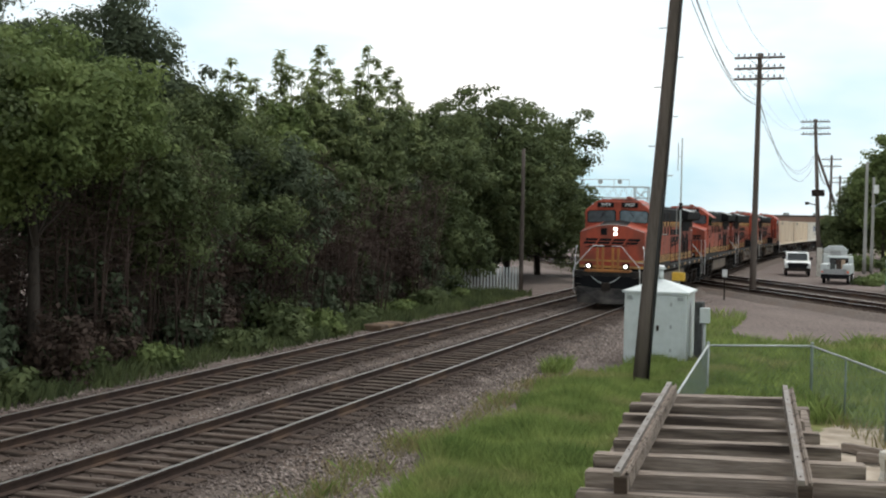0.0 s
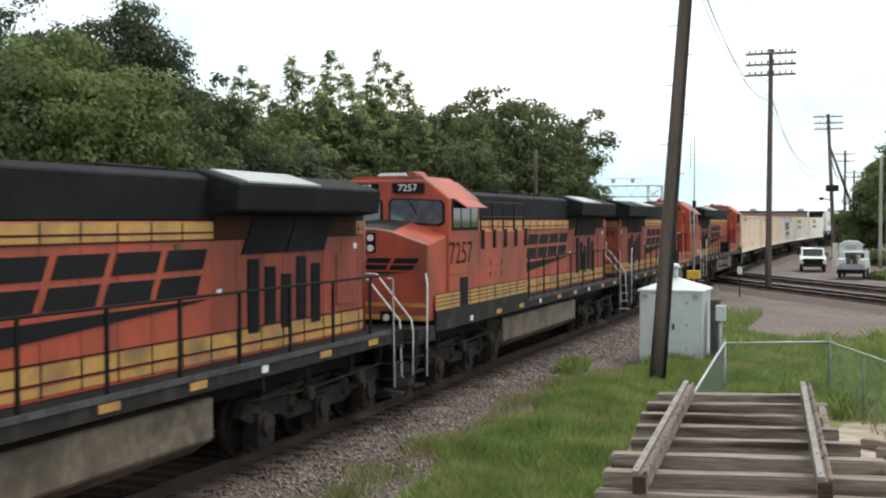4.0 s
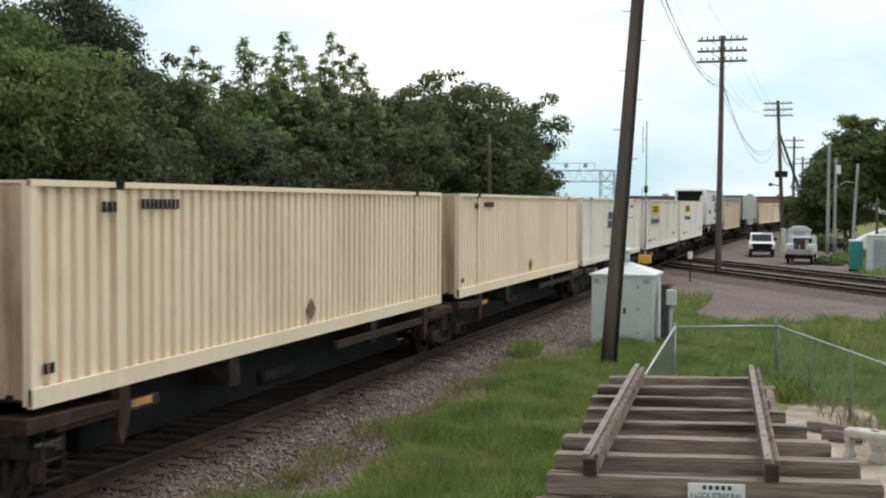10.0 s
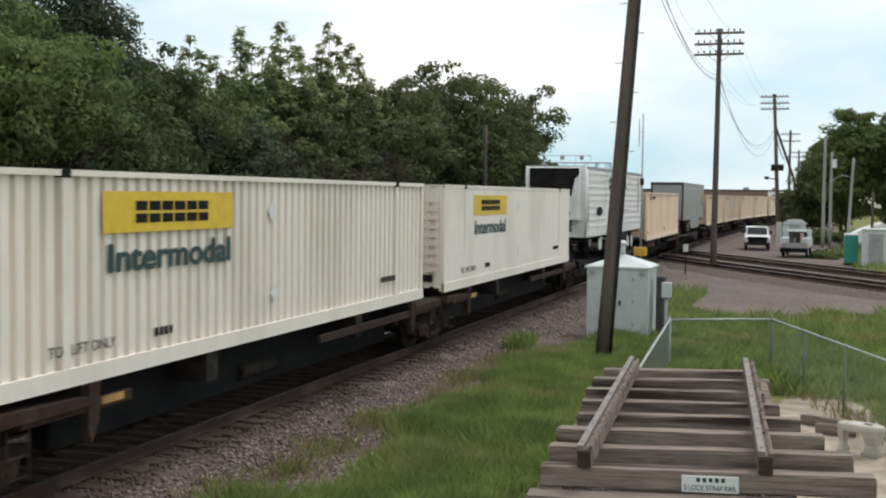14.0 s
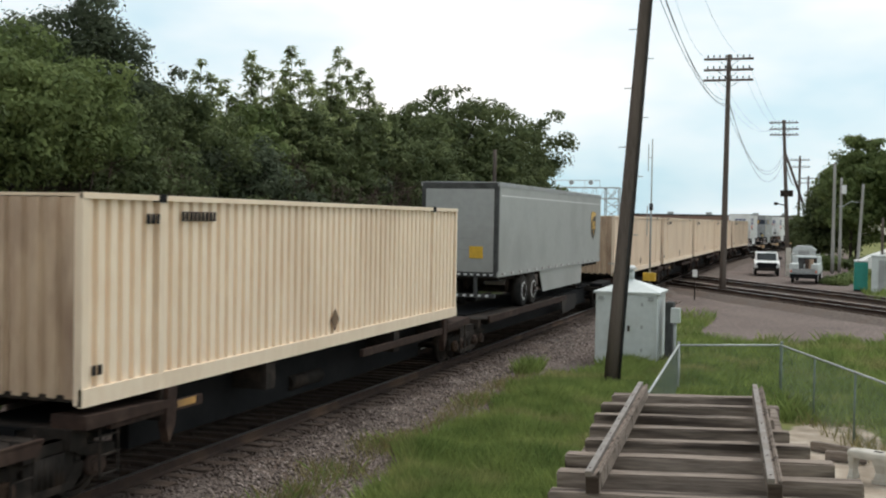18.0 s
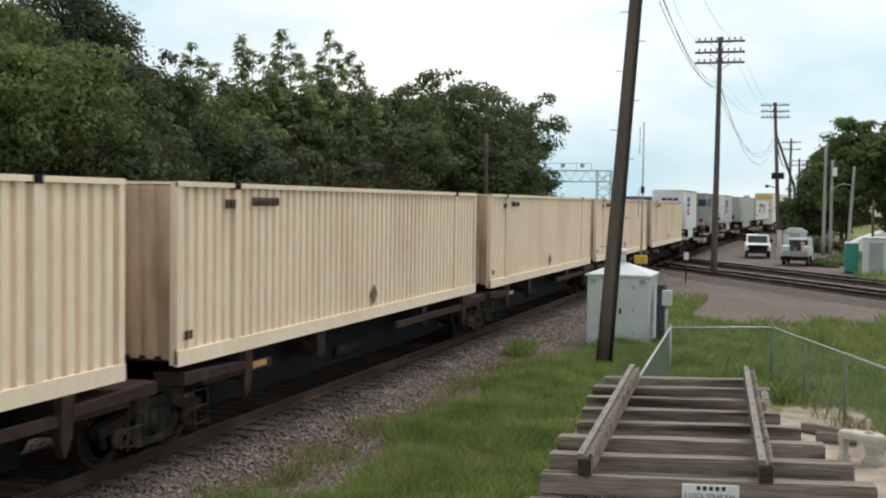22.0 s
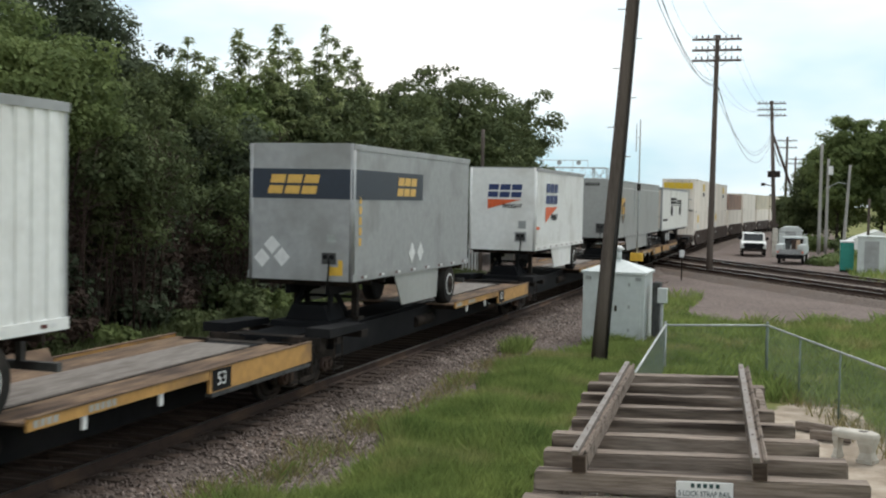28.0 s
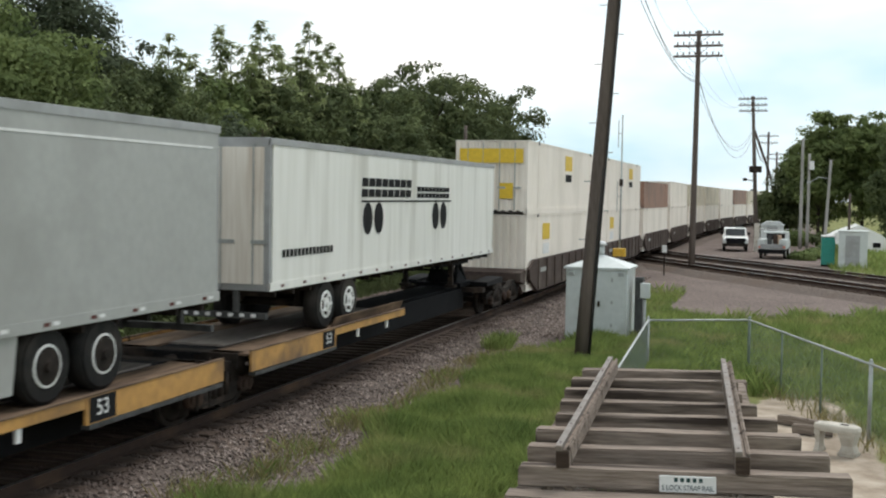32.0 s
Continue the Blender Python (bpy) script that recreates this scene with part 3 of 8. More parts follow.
def main_track(name, x0, label):
    tr = tagged(empty(name), label, "track", "main tracks", "structure")
    st = [-60, 0, 40, 80] + list(range(95, 420, 12))
    for side in (-0.752, 0.752):
        rail_mesh("rail", lambda s, o=side: along(x0 + o, s), st, tr, "steel rail with a bright worn head")
    rest = B()
    r = random.Random(int(-x0 * 10))
    s, k = 6.0, 0
    while s < 230:
        px, py, hd = along(x0, s)
        dx, turn = r.uniform(-0.05, 0.05), hd + r.uniform(-0.02, 0.02)
        if s < 62:
            ob = new("tie", TIES[k % 4])
            ob.parent = tr
            ob.matrix_basis = Matrix.Translation((px + dx, py, r.uniform(-0.008, 0.004))) @ Matrix.Rotation(turn, 4, "Z")
        else:
            m = Matrix.Translation((px, py, 0)) @ Matrix.Rotation(turn, 4, "Z")
            a = len(rest.verts)
            box(rest, -1.3, -0.115, -0.3, 1.3, 0.115, -0.168)
            rest.verts.ensure_lookup_table()
            for v in rest.verts[a:]:
                v.co = m @ v.co
        s += 0.52
        k += 1
    tagged(part("far_ties", rest, "tie", tr), kind="stuff")
    return tr


main_track("main_track_near", TRACK_NEAR, "main railway track with dark timber ties and worn rails")
main_track("main_track_far", TRACK_FAR, "second main track with rusty rails and buried ties")

# the line that crosses the yard
CROSS_D = Vector((-0.53, 0.848, 0)).normalized()
CROSS_N = Vector((CROSS_D.y, -CROSS_D.x, 0))


def cross_track(name, off, label):
    tr = tagged(empty(name), label, "track", "crossing tracks", "structure")
    turn = math.atan2(CROSS_D.y, CROSS_D.x) - math.pi / 2
    base = CROSS_N * off

    def at(s, o):
        p = base + CROSS_N * o + CROSS_D * s
        return p.x, p.y, turn

    for o in (-0.752, 0.752):
        rail_mesh("rail", lambda s, o=o: at(s, o), [-10, 20, 50, 66], tr, "steel crossing rail")
        rail_mesh("rail", lambda s, o=o: at(s, o), [66.0, 110, 160], tr, "steel crossing rail beyond the diamond")
    bm = B()
    s = 0.0
    while s < 120:
        p = base + CROSS_D * s
        m = Matrix.Translation(p) @ Matrix.Rotation(turn, 4, "Z")
        a = len(bm.verts)
        box(bm, -1.3, -0.115, -0.34, 1.3, 0.115, -0.172)
        bm.verts.ensure_lookup_table()
        for v in bm.verts[a:]:
            v.co = m @ v.co
        s += 0.53
    tagged(part("ties", bm, "tie", tr), kind="stuff")
    bm = B()
    prof = [(-2.6, -0.5), (-1.7, -0.215), (1.7, -0.215), (2.6, -0.5)]
    rows = []
    for s in range(-10, 171, 3):
        row = []
        for o, z in prof:
            p = base + CROSS_N * o + CROSS_D * s
            row.append(bm.verts.new((p.x, p.y, z)))
        rows.append(row)
    for a, b in zip(rows, rows[1:]):
        for i in range(3):
            bm.faces.new((a[i], a[i + 1], b[i + 1], b[i]))
    part("ballast_bed", bm, "bed", tr)
    return tr


cross_track("crossing_track_near", 31.4, "railway track crossing the yard at a slant")
cross_track("crossing_track_far", 36.0, "second track crossing the yard at a slant")


# ---- trees ----
def leaf_quads(centres, out, size, r):
    """Leaf shapes that face roughly out of their clump and up to the sky."""
    n = len(centres)
    up = out + r.normal(size=(n, 3)) * 0.42 + np.array([0, 0, 0.3])
    up /= np.linalg.norm(up, axis=1, keepdims=True) + 1e-9
    a = np.cross(up, r.normal(size=(n, 3)))
    a /= np.linalg.norm(a, axis=1, keepdims=True) + 1e-9
    b = np.cross(up, a)
    s = size * r.uniform(0.6, 1.35, (n, 1))
    return np.stack([centres - a * s, centres + b * s * 0.5, centres + a * s, centres - b * s * 0.5], 1)


def crown_points(r, lobes, clumps, per, spread, skin=0.4):
    """Clump centres near the skin of the lobes, and the leaves round them."""
    lo = np.array(lobes, float)
    w = (lo[:, 3] * lo[:, 4]) ** 1.0
    pick = r.choice(len(lo), clumps, p=w / w.sum())
    d = r.normal(size=(clumps, 3))
    d /= np.linalg.norm(d, axis=1, keepdims=True)
    rad = r.random(clumps) ** skin
    c = lo[pick, :3] + d * rad[:, None] * np.stack([lo[pick, 3], lo[pick, 3], lo[pick, 4]], 1)
    out = r.normal(size=(clumps, per, 3)) + np.array([0, 0, 0.45]) + d[:, None] * 0.4
    out /= np.linalg.norm(out, axis=2, keepdims=True)
    pts = c[:, None] + out * spread * np.array([1.7, 1.7, 1.15]) * r.uniform(0.65, 1.25, (clumps, 1, 1)) * r.uniform(0.35, 1.0, (clumps, per, 1))
    pts, out = pts.reshape(-1, 3), out.reshape(-1, 3)
    keep = pts[:, 2] > 0.1
    return pts[keep], out[keep], c


def whorl(r, c, n=11):
    """A spray of long drooping leaves round one point."""
    an = r.uniform(0, 6.28, n)
    d = np.column_stack([np.cos(an), np.sin(an), r.uniform(-0.9, 0.45, n)])
    d /= np.linalg.norm(d, axis=1, keepdims=True)
    s = np.cross(d, np.array([0.1, 0.2, 1.0]))
    s /= np.linalg.norm(s, axis=1, keepdims=True)
    ln = r.uniform(0.16, 0.36, n)[:, None]
    return np.stack([c + d * 0.02, c + d * ln * 0.5 + s * 0.05, c + d * ln - np.array([0, 0, 0.06]), c + d * ln * 0.5 - s * 0.05], 1)


def tree(name, x, y, h, w, leaf, label, seed, trunk=0.18, low=0.25, clumps=260, per=64, size=0.125, spread=0.42, base=-0.5, lobes=None, shoots=(), skin=0.4):
    """A tapered trunk with limbs, and a crown of many leaves in uneven lobes."""
    r = np.random.default_rng(seed)
    t = tagged(empty(name, pose(x, y, base)), label, "tree", "trees beside the line")
    if lobes is None:
        lobes = [(0, 0, h * (0.5 + low / 2), w * 0.42, h * (1 - low) * 0.46)]
        for i in range(7):
            a = r.uniform(0, 6.28)
            k = r.uniform(0.2, 0.62) * w * 0.5
            z = h * r.uniform(low + 0.12, 0.86)
            lobes.append((math.cos(a) * k, math.sin(a) * k, z, w * r.uniform(0.17, 0.3), h * r.uniform(0.1, 0.2)))
        lobes.append((r.uniform(-0.1, 0.1) * w, r.uniform(-0.1, 0.1) * w, h * 0.9, w * 0.17, h * 0.11))
    pts, out, cen = crown_points(r, lobes, clumps, per, spread, skin)
    bm = B()
    top = Vector((r.uniform(-0.3, 0.3), r.uniform(-0.3, 0.3), h * 0.86))
    mid = Vector((r.uniform(-0.2, 0.2), r.uniform(-0.2, 0.2), h * 0.4))
    rod(bm, (0, 0, -0.4), mid, trunk, trunk * 0.7, 8)
    rod(bm, mid, top, trunk * 0.7, trunk * 0.15, 7)
    for i in r.choice(len(cen), min(26, len(cen)), replace=False):
        c = Vector(cen[i])
        k = max(0.15, min(0.8, c.z / h * 0.75))
        o = mid * (k / 0.45) if k < 0.45 else mid.lerp(top, (k - 0.45) / 0.55)
        j = o.lerp(c, 0.5) + Vector((0, 0, -0.15))
        rod(bm, o, j, trunk * 0.26, trunk * 0.16, 5, False)
        rod(bm, j, c, trunk * 0.16, trunk * 0.05, 5, False)
    part("trunk", bm, "bark", t)
    if shoots:
        pts2 = []
        for dx, dy, top_z in shoots:
            stem = B()
            tube(stem, [(dx * 0.4, dy * 0.6, h * 0.5), (dx, dy, top_z - 1.6), (dx + 0.05, dy + 0.04, top_z - 0.1)], [0.03, 0.02, 0.006], 5)
            part("shoot", stem, "bark", t)
            side = r.uniform(-0.25, 0.25, 2)
            for q in np.concatenate([[0.0, 0.12], r.uniform(0.1, 2.8, 30)]):
                away = 0.1 + 0.26 * q
                an = r.uniform(0, 6.28)
                k = r.uniform(0.0, 1.0) ** 0.6 * away
                pts2.append(whorl(r, np.array([dx + side[0] * q + math.cos(an) * k, dy + side[1] * q + math.sin(an) * k, top_z - q]), r.integers(9, 18)))
        quads("shoot_leaves", np.concatenate(pts2), "leaf_shoot", t)
    quads("crown", leaf_quads(pts, out, size, r), leaf, t)
    return t


DARK, MID, LIGHT = "leaf_dark", "leaf_mid", "leaf_light"
L_D, L_M, L_L = "dense dark green tree in the belt beside the tracks", "leafy green tree in the belt beside the tracks", "light green bushy tree at the edge of the belt"
# front row, from near to far
tree("tree", -18.6, 17.0, 8.6, 7.5, MID, L_M, 1, clumps=330, low=0.45, per=150, size=0.075)
tree("tree", -18.0, 21.8, 8.4, 6.4, LIGHT, L_L, 2, clumps=420, low=0.5, per=150, size=0.075, spread=0.36)
tree("tree", -24.5, 26.0, 11.6, 8.0, DARK, L_D, 3, clumps=330, per=130, size=0.078)
tree("tree", -23.5, 32.5, 11.4, 7.0, DARK, L_D, 4, clumps=360, per=110, size=0.085)
tree("tree", -18.6, 27.0, 7.2, 5.6, MID, L_M, 5, clumps=330, low=0.3, per=110, size=0.075)
tree("tree", -20.5, 33.0, 8.6, 6.2, MID, L_M, 6, clumps=330, low=0.3, per=110, size=0.078)
tree("tree", -19.2, 36.0, 7.0, 5.4, DARK, L_D, 7, clumps=300, low=0.25, per=90, size=0.09)
FEATHER = "airy light green tree with sparse feathery top shoots"


def feathery(x, y, h, spires, leaf, seed):
    """A low rounded crown with slender open shoots above it."""
    lobes = [(0, 0, h * 0.55, 1.9, h * 0.4), (0.4, -1.2, h * 0.6, 1.4, h * 0.3), (0.3, 1.2, h * 0.6, 1.4, h * 0.3), (0, 0, h * 0.8, 1.5, h * 0.2)]
    for dx, dy, top in spires:
        lobes += [(dx, dy - 0.1, top - 2.9, 0.7, 0.7)]
    return tree("tree", x, y, h, 5.0, leaf, FEATHER, seed, clumps=270, per=60, low=0.2, spread=0.36, size=0.12, lobes=lobes, shoots=[(a + 0.25 * i - 0.1, b + 0.35 * i, c - 0.5 * i) for a, b, c in spires for i in (0, 1)])


feathery(-20.8, 38.3, 8.6, [(0, -2.9, 9.7), (0.1, -1.2, 9.2), (0, 0.9, 10.5), (0.2, 2.2, 9.9)], LIGHT, 8)
feathery(-20.8, 43.0, 9.0, [(0, -0.4, 11.2), (0.3, -1.6, 10.2), (0.2, 1.1, 10.2)], MID, 9)
feathery(-20.8, 48.4, 9.2, [(0, -0.9, 11.9), (0.2, -2.2, 10.6), (0, 1.7, 11.3), (0.1, 2.9, 10.2)], MID, 10)
tree("tree", -22.5, 50.0, 9.6, 6.5, DARK, L_D, 11, clumps=300)
tree("tree", -21.5, 54.0, 9.2, 6.5, MID, L_M, 12, clumps=320, low=0.15)
tree("tree", -22.0, 60.0, 10.6, 7.5, MID, L_M, 13, clumps=340, low=0.12)
ROUND = "large dense tree with a full rounded dark green crown"


def dome(h, w, seed):
    """Lobes that fill one full rounded crown down to the ground."""
    r = random.Random(seed)
    lobes = [(0, 0, h * 0.53, w * 0.45, h * 0.42)]
    for i in range(11):
        a, k = i * 2.4, r.uniform(0.26, 0.4) * w
        lobes.append((math.cos(a) * k, math.sin(a) * k, h * r.uniform(0.22, 0.72), w * r.uniform(0.15, 0.22), h * r.uniform(0.14, 0.2)))
    return lobes


for tx, ty, th, tw, seed in ((-22.4, 68.5, 12.9, 11.0, 14), (-22.6, 76.0, 13.2, 11.0, 15), (-22.2, 82.5, 11.2, 8.6, 16)):
    tree("tree", tx, ty, th, tw, MID, ROUND, seed, clumps=620, per=60, size=0.15, spread=0.5, lobes=dome(th, tw, seed), skin=0.22, trunk=0.26)
tree("tree", -24.0, 37.2, 10.0, 5.4, DARK, L_D, 17, clumps=300, per=80, size=0.11)
# second row
for i, (tx, ty, th, tw) in enumerate([(-26, 18, 12, 9), (-29, 36, 11, 9), (-28, 44, 9.5, 8), (-29, 55, 10, 9), (-30, 66, 11, 10), (-29, 80, 11.5, 10), (-34, 28, 12, 10)]):
    tree("tree", tx, ty, th, tw, DARK, L_D, 40 + i, clumps=230, size=0.22, spread=0.6, low=0.08)


# ---- train ----
def wheelset(y, r, parent, half=0.752):
    """Two wheels on an axle, turning about x."""
    bm = B()
    rod(bm, (-half - 0.12, 0, 0), (half + 0.12, 0, 0), 0.08, n=8)
    for s in (-1, 1):
        rod(bm, (s * (half - 0.07), 0, 0), (s * (half + 0.06), 0, 0), r, n=20)
        rod(bm, (s * (half + 0.06), 0, 0), (s * (half + 0.075), 0, 0), r * 0.82, r * 0.7, n=20)
        rod(bm, (s * (half + 0.07), 0, 0), (s * (half + 0.12), 0, 0), r * 0.28, n=12)
    ob = part("wheelset", bm, "chassis", parent, "steel wheelset with polished treads")
    ob.location = (0, y, r)
    return ob


def loco_truck(parent, yc):
    """A three-axle truck: deep side frames with journal boxes, springs and brake cylinders."""
    t = empty("truck")
    t.parent, t.location = parent, (0, yc, 0)
    for s in (-1, 1):
        bm = B()
        poly = [(-2.6, 0.72), (-2.45, 0.95), (-1.2, 1.02), (-0.9, 0.8), (0.9, 0.8), (1.2, 1.02), (2.45, 0.95), (2.6, 0.72), (2.3, 0.6), (1.4, 0.62), (1.1, 0.48), (-1.1, 0.48), (-1.4, 0.62), (-2.3, 0.6)]
        slab(bm, poly, s * 1.02, s * 1.2)
        for a in (-1.95, 0.0, 1.95):
            box(bm, s * 1.0, a - 0.24, 0.22, s * 1.28, a + 0.24, 0.74)
            rod(bm, (s * 1.27, a, 0.53), (s * 1.34, a, 0.53), 0.17, n=10)
            box(bm, s * 1.04, a - 0.3, 0.12, s * 1.16, a + 0.3, 0.25)
        for a in (-1.0, 1.0):
            rod(bm, (s * 1.14, a, 0.6), (s * 1.14, a, 0.95), 0.13, n=10)
            rod(bm, (s * 1.2, a + 0.35, 0.85), (s * 1.42, a + 0.35, 0.85), 0.12, n=10)
        pipe(bm, [(s * 1.3, -2.5, 0.98), (s * 1.3, -0.6, 0.9), (s * 1.32, 0.7, 0.94), (s * 1.3, 2.5, 0.98)], 0.025)
        part("side_frame", bm, "chassis", t, bevel=0.0)
    wh = [wheelset(a, 0.52, t) for a in (-1.95, 0.0, 1.95)]
    bx("bolster", "chassis", t, -0.9, -2.2, 0.55, 0.9, 2.2, 0.95)
    return wh


def striped_panel(bm, x, y0, y1, z0, z1):
    d = 0.006 * (1 if x > 0 else -1)
    box(bm, min(x, x + d), y0, z0, max(x, x + d), y1, z1)


def block_logo(parent, m, w, h, material, slant=0.35, n=4, name="logo"):
    """A mark drawn as a row of plain slanted blocks."""
    bm = B()
    k = w / n
    for i in range(n):
        x0 = i * k - w / 2
        strokes = [(0, 0.86, 0.56, 1), (0, 0.86, 0, 0.42)]
        for a, b, c, d in strokes:
            q = [(x0 + k * a + slant * h * c, h * c), (x0 + k * b + slant * h * c, h * c), (x0 + k * b + slant * h * d, h * d), (x0 + k * a + slant * h * d, h * d)]
            lo = [bm.verts.new((px, pz - h / 2, 0.0)) for px, pz in q]
            hi = [bm.verts.new((px, pz - h / 2, 0.004)) for px, pz in q]
            bm.faces.new(hi)
            bm.faces.new(lo[::-1])
            for j in range(4):
                bm.faces.new((lo[j], lo[(j + 1) % 4], hi[(j + 1) % 4], hi[j]))
    ob = part(name, bm, material, parent)
    ob.matrix_basis = m
    return ob


def swoosh(parent, m, w, h, material):
    bm = B()
    q = [(-w / 2, -h), (-w / 2 + 0.25, -h * 0.15), (w / 2, 0.02), (w / 2 - 0.5, -0.03), (-w / 2 + 0.6, -h)]
    lo = [bm.verts.new((a, b, 0)) for a, b in q]
    hi = [bm.verts.new((a, b, 0.004)) for a, b in q]
    bm.faces.new(lo[::-1])
    bm.faces.new(hi)
    for i in range(5):
        bm.faces.new((lo[i], lo[(i + 1) % 5], hi[(i + 1) % 5], hi[i]))
    ob = part("swoosh", bm, material, parent)
    ob.matrix_basis = m
    return ob


def off_side(x, y, z):
    """Writing on a side that faces -x."""
    return Matrix.Translation((x, y, z)) @ pose(0, 0, 0, 90, 0, -90)


M["darkred"] = mat("dark_red_reflector", (0.09, 0.012, 0.01), None, 0.5, bump=0)
M["soot_shade"] = mat("soot_and_shade_brown_paint", (0.055, 0.018, 0.011), (0.025, 0.012, 0.009), 0.8, dirt=(0.012, 0.01, 0.009), dirt_scale=1.5)
M["seam"] = mat("dull_orange_gap", (0.2, 0.04, 0.018), None, 0.6, bump=0)


def locomotive(number, label, lead=False, nf=0.5, fwd=0.2):
    """A six-axle road unit with its cab towards -y; +x is its left side."""
    t = tagged(empty("locomotive"), label, "locomotive", "locomotives at the head of the train")
    Y = lambda u: u - 10.65
    F = lambda u: Y(u - fwd)      # the front platform, steps and plough
    # frame and walkway
    bm = B()
    box(bm, -1.5, Y(0.75), 1.38, 1.5, Y(19.7), 1.6)
    box(bm, -0.9, Y(0.7), 1.0, 0.9, Y(19.8), 1.38)
    part("underframe", bm, "black", t)
    for s in (-1, 1):
        bm = B()
        box(bm, s * 1.5, Y(3.6), 1.36, s * 1.512, Y(19.7), 1.62)
        part("side_sill", bm, "sill", t, "grimy black side sill")
        bx("walkway_edge", "sillgrey", t, min(s * 1.513, s * 1.53), Y(7.7 if s > 0 else 3.7), 1.55, max(s * 1.513, s * 1.53), Y(19.7), 1.635, "dusty grey walkway edge")
        bx("cab_sill", "sill", t, min(s * 1.5, s * 1.516), Y(0.8), 1.36, max(s * 1.5, s * 1.516), Y(7.66 if s > 0 else 3.66), 1.8, "dark grey sill plate below the cab")
        for k in range(9):
            bx("reflector", "yellow" if k % 3 else "placard", t, min(s * 1.512, s * 1.524), Y(3.0 + k * 1.95), 1.42, max(s * 1.512, s * 1.524), Y(3.0 + k * 1.95 + (0.42 if k % 3 else 0.18)), 1.53)
    # cab and nose
    cab = B()
    sec = [(-1.5, 1.6), (1.5, 1.6), (1.5, 4.2), (0.95, 4.62), (-0.95, 4.62), (-1.5, 4.2)]
    prism(cab, sec, Y(1.62), Y(3.68))
    body = part("cab", cab, "orange", t, "orange cab with sloped roof edges", bevel=0.03)
    for s in (-1, 1):
        o = 0.0 if s > 0 else 0.5
        bx("window_frame", "black", body, min(s * 1.5, s * 1.515), Y(1.78 + o), 3.5, max(s * 1.5, s * 1.515), Y(3.54 + o), 4.19)
        for a, b in ((1.84 + o, 2.3 + o), (2.38 + o, 2.95 + o), (3.03 + o, 3.48 + o)):
            bx("side_window", "darkglass", body, min(s * 1.51, s * 1.52), Y(a), 3.56, max(s * 1.51, s * 1.52), Y(b), 4.13)
        bm = B()
        prism(bm, [(s * 1.5, 4.2), (s * 1.78, 4.02), (s * 1.78, 4.0), (s * 1.5, 4.16)], Y(2.0 + o), Y(3.4 + o))
        part("sunshade", bm, "orange", body, "faded orange sunshade")
    bm = B()
    prism(bm, [(-0.9, 4.62), (0.9, 4.62), (0.8, 4.7), (-0.8, 4.7)], Y(1.75), Y(3.6))
    rod(bm, (0.35, Y(2.2), 4.7), (0.35, Y(2.9), 4.7), 0.14, n=10)
    part("roof_unit", bm, "orange", body)
    nose = B()
    arch = [(-1.45, 3.2), (-0.62, 3.48), (-0.2, 3.53), (0.2, 3.53), (0.62, 3.48), (1.45, 3.2)]
    ring = [(-1.45, 1.6)] + arch + [(1.45, 1.6)]
    fr = [nose.verts.new((x, Y(nf), z)) for x, z in ring]
    bk = [nose.verts.new((x, Y(1.62), z + (0.2 if z > 2 else 0))) for x, z in ring]
    nose.faces.new(fr)
    nose.faces.new(bk[::-1])
    for i in range(8):
        nose.faces.new((fr[i], bk[i], bk[(i + 1) % 8], fr[(i + 1) % 8]))
    part("nose", nose, "orange", t, "orange blunt nose with an arched top", bevel=0.025)
    nose = B()
    fr = [nose.verts.new((x * 0.94, Y(nf + 0.11), z + 0.03)) for x, z in arch]
    bk = [nose.verts.new((x * 0.94, Y(1.61), z + 0.208)) for x, z in arch]
    for i in range(5):
        nose.faces.new((fr[i], fr[i + 1], bk[i + 1], bk[i]))
    part("nose_deck", nose, "plough", t, "dark grey anti-glare deck under the windscreen")
    bm = pipe(B(), [(x, Y(nf + 0.002), z + 0.006) for x, z in arch], 0.012)
    part("nose_edge", bm, "steel", t, "thin pale edge strip round the nose top")
    for s in (-1, 1):
        scr = [(0.08, 3.73), (0.16, 3.67), (1.28, 3.6), (1.4, 3.66), (1.4, 4.08), (1.32, 4.17), (0.16, 4.21), (0.08, 4.14)]
        cxs, czs = 0.74, 3.92
        part("screen_frame", prism(B(), [(s * x, z) for x, z in scr], Y(1.595), Y(1.62)), "black", t)
        part("windscreen", prism(B(), [(s * (cxs + (x - cxs) * 0.93), czs + (z - czs) * 0.89) for x, z in scr], Y(1.58), Y(1.595)), "glass", t, "pale reflecting windscreen")
        nb = bx("number_board", "black", t, 0.18 if s > 0 else -0.92, Y(1.54), 4.33, 0.92 if s > 0 else -0.18, Y(1.63), 4.54)
        word(number, 0.21, "placard", nb, on_face(s * 0.55, Y(1.535), 4.43), "road_number", 1.1)
        bm = B()
        rod(bm, (s * 0.55, Y(1.57), 4.2), (s * 0.75, Y(1.57), 3.85), 0.012, n=5)
        part("wiper", bm, "black", t)
    hl = part("headlight_housing", box(B(), 0.05, Y(nf - 0.03), 3.03, 0.27, Y(nf + 0.002), 3.46), "orange" if lead else "black", t, "headlight housing", bevel=0.012)
    for z in (3.13, 3.35):
        part("headlight", rod(B(), (0.16, Y(nf - 0.06), z), (0.16, Y(nf - 0.03), z), 0.072, n=14), "lamp" if lead else "rim", hl, "lit headlight" if lead else "unlit headlight")
    part("nose_hatch", box(B(), -0.52, Y(nf - 0.02), 3.08, -0.24, Y(nf + 0.002), 3.38), "black", t, "square black nose hatch", bevel=0.01)
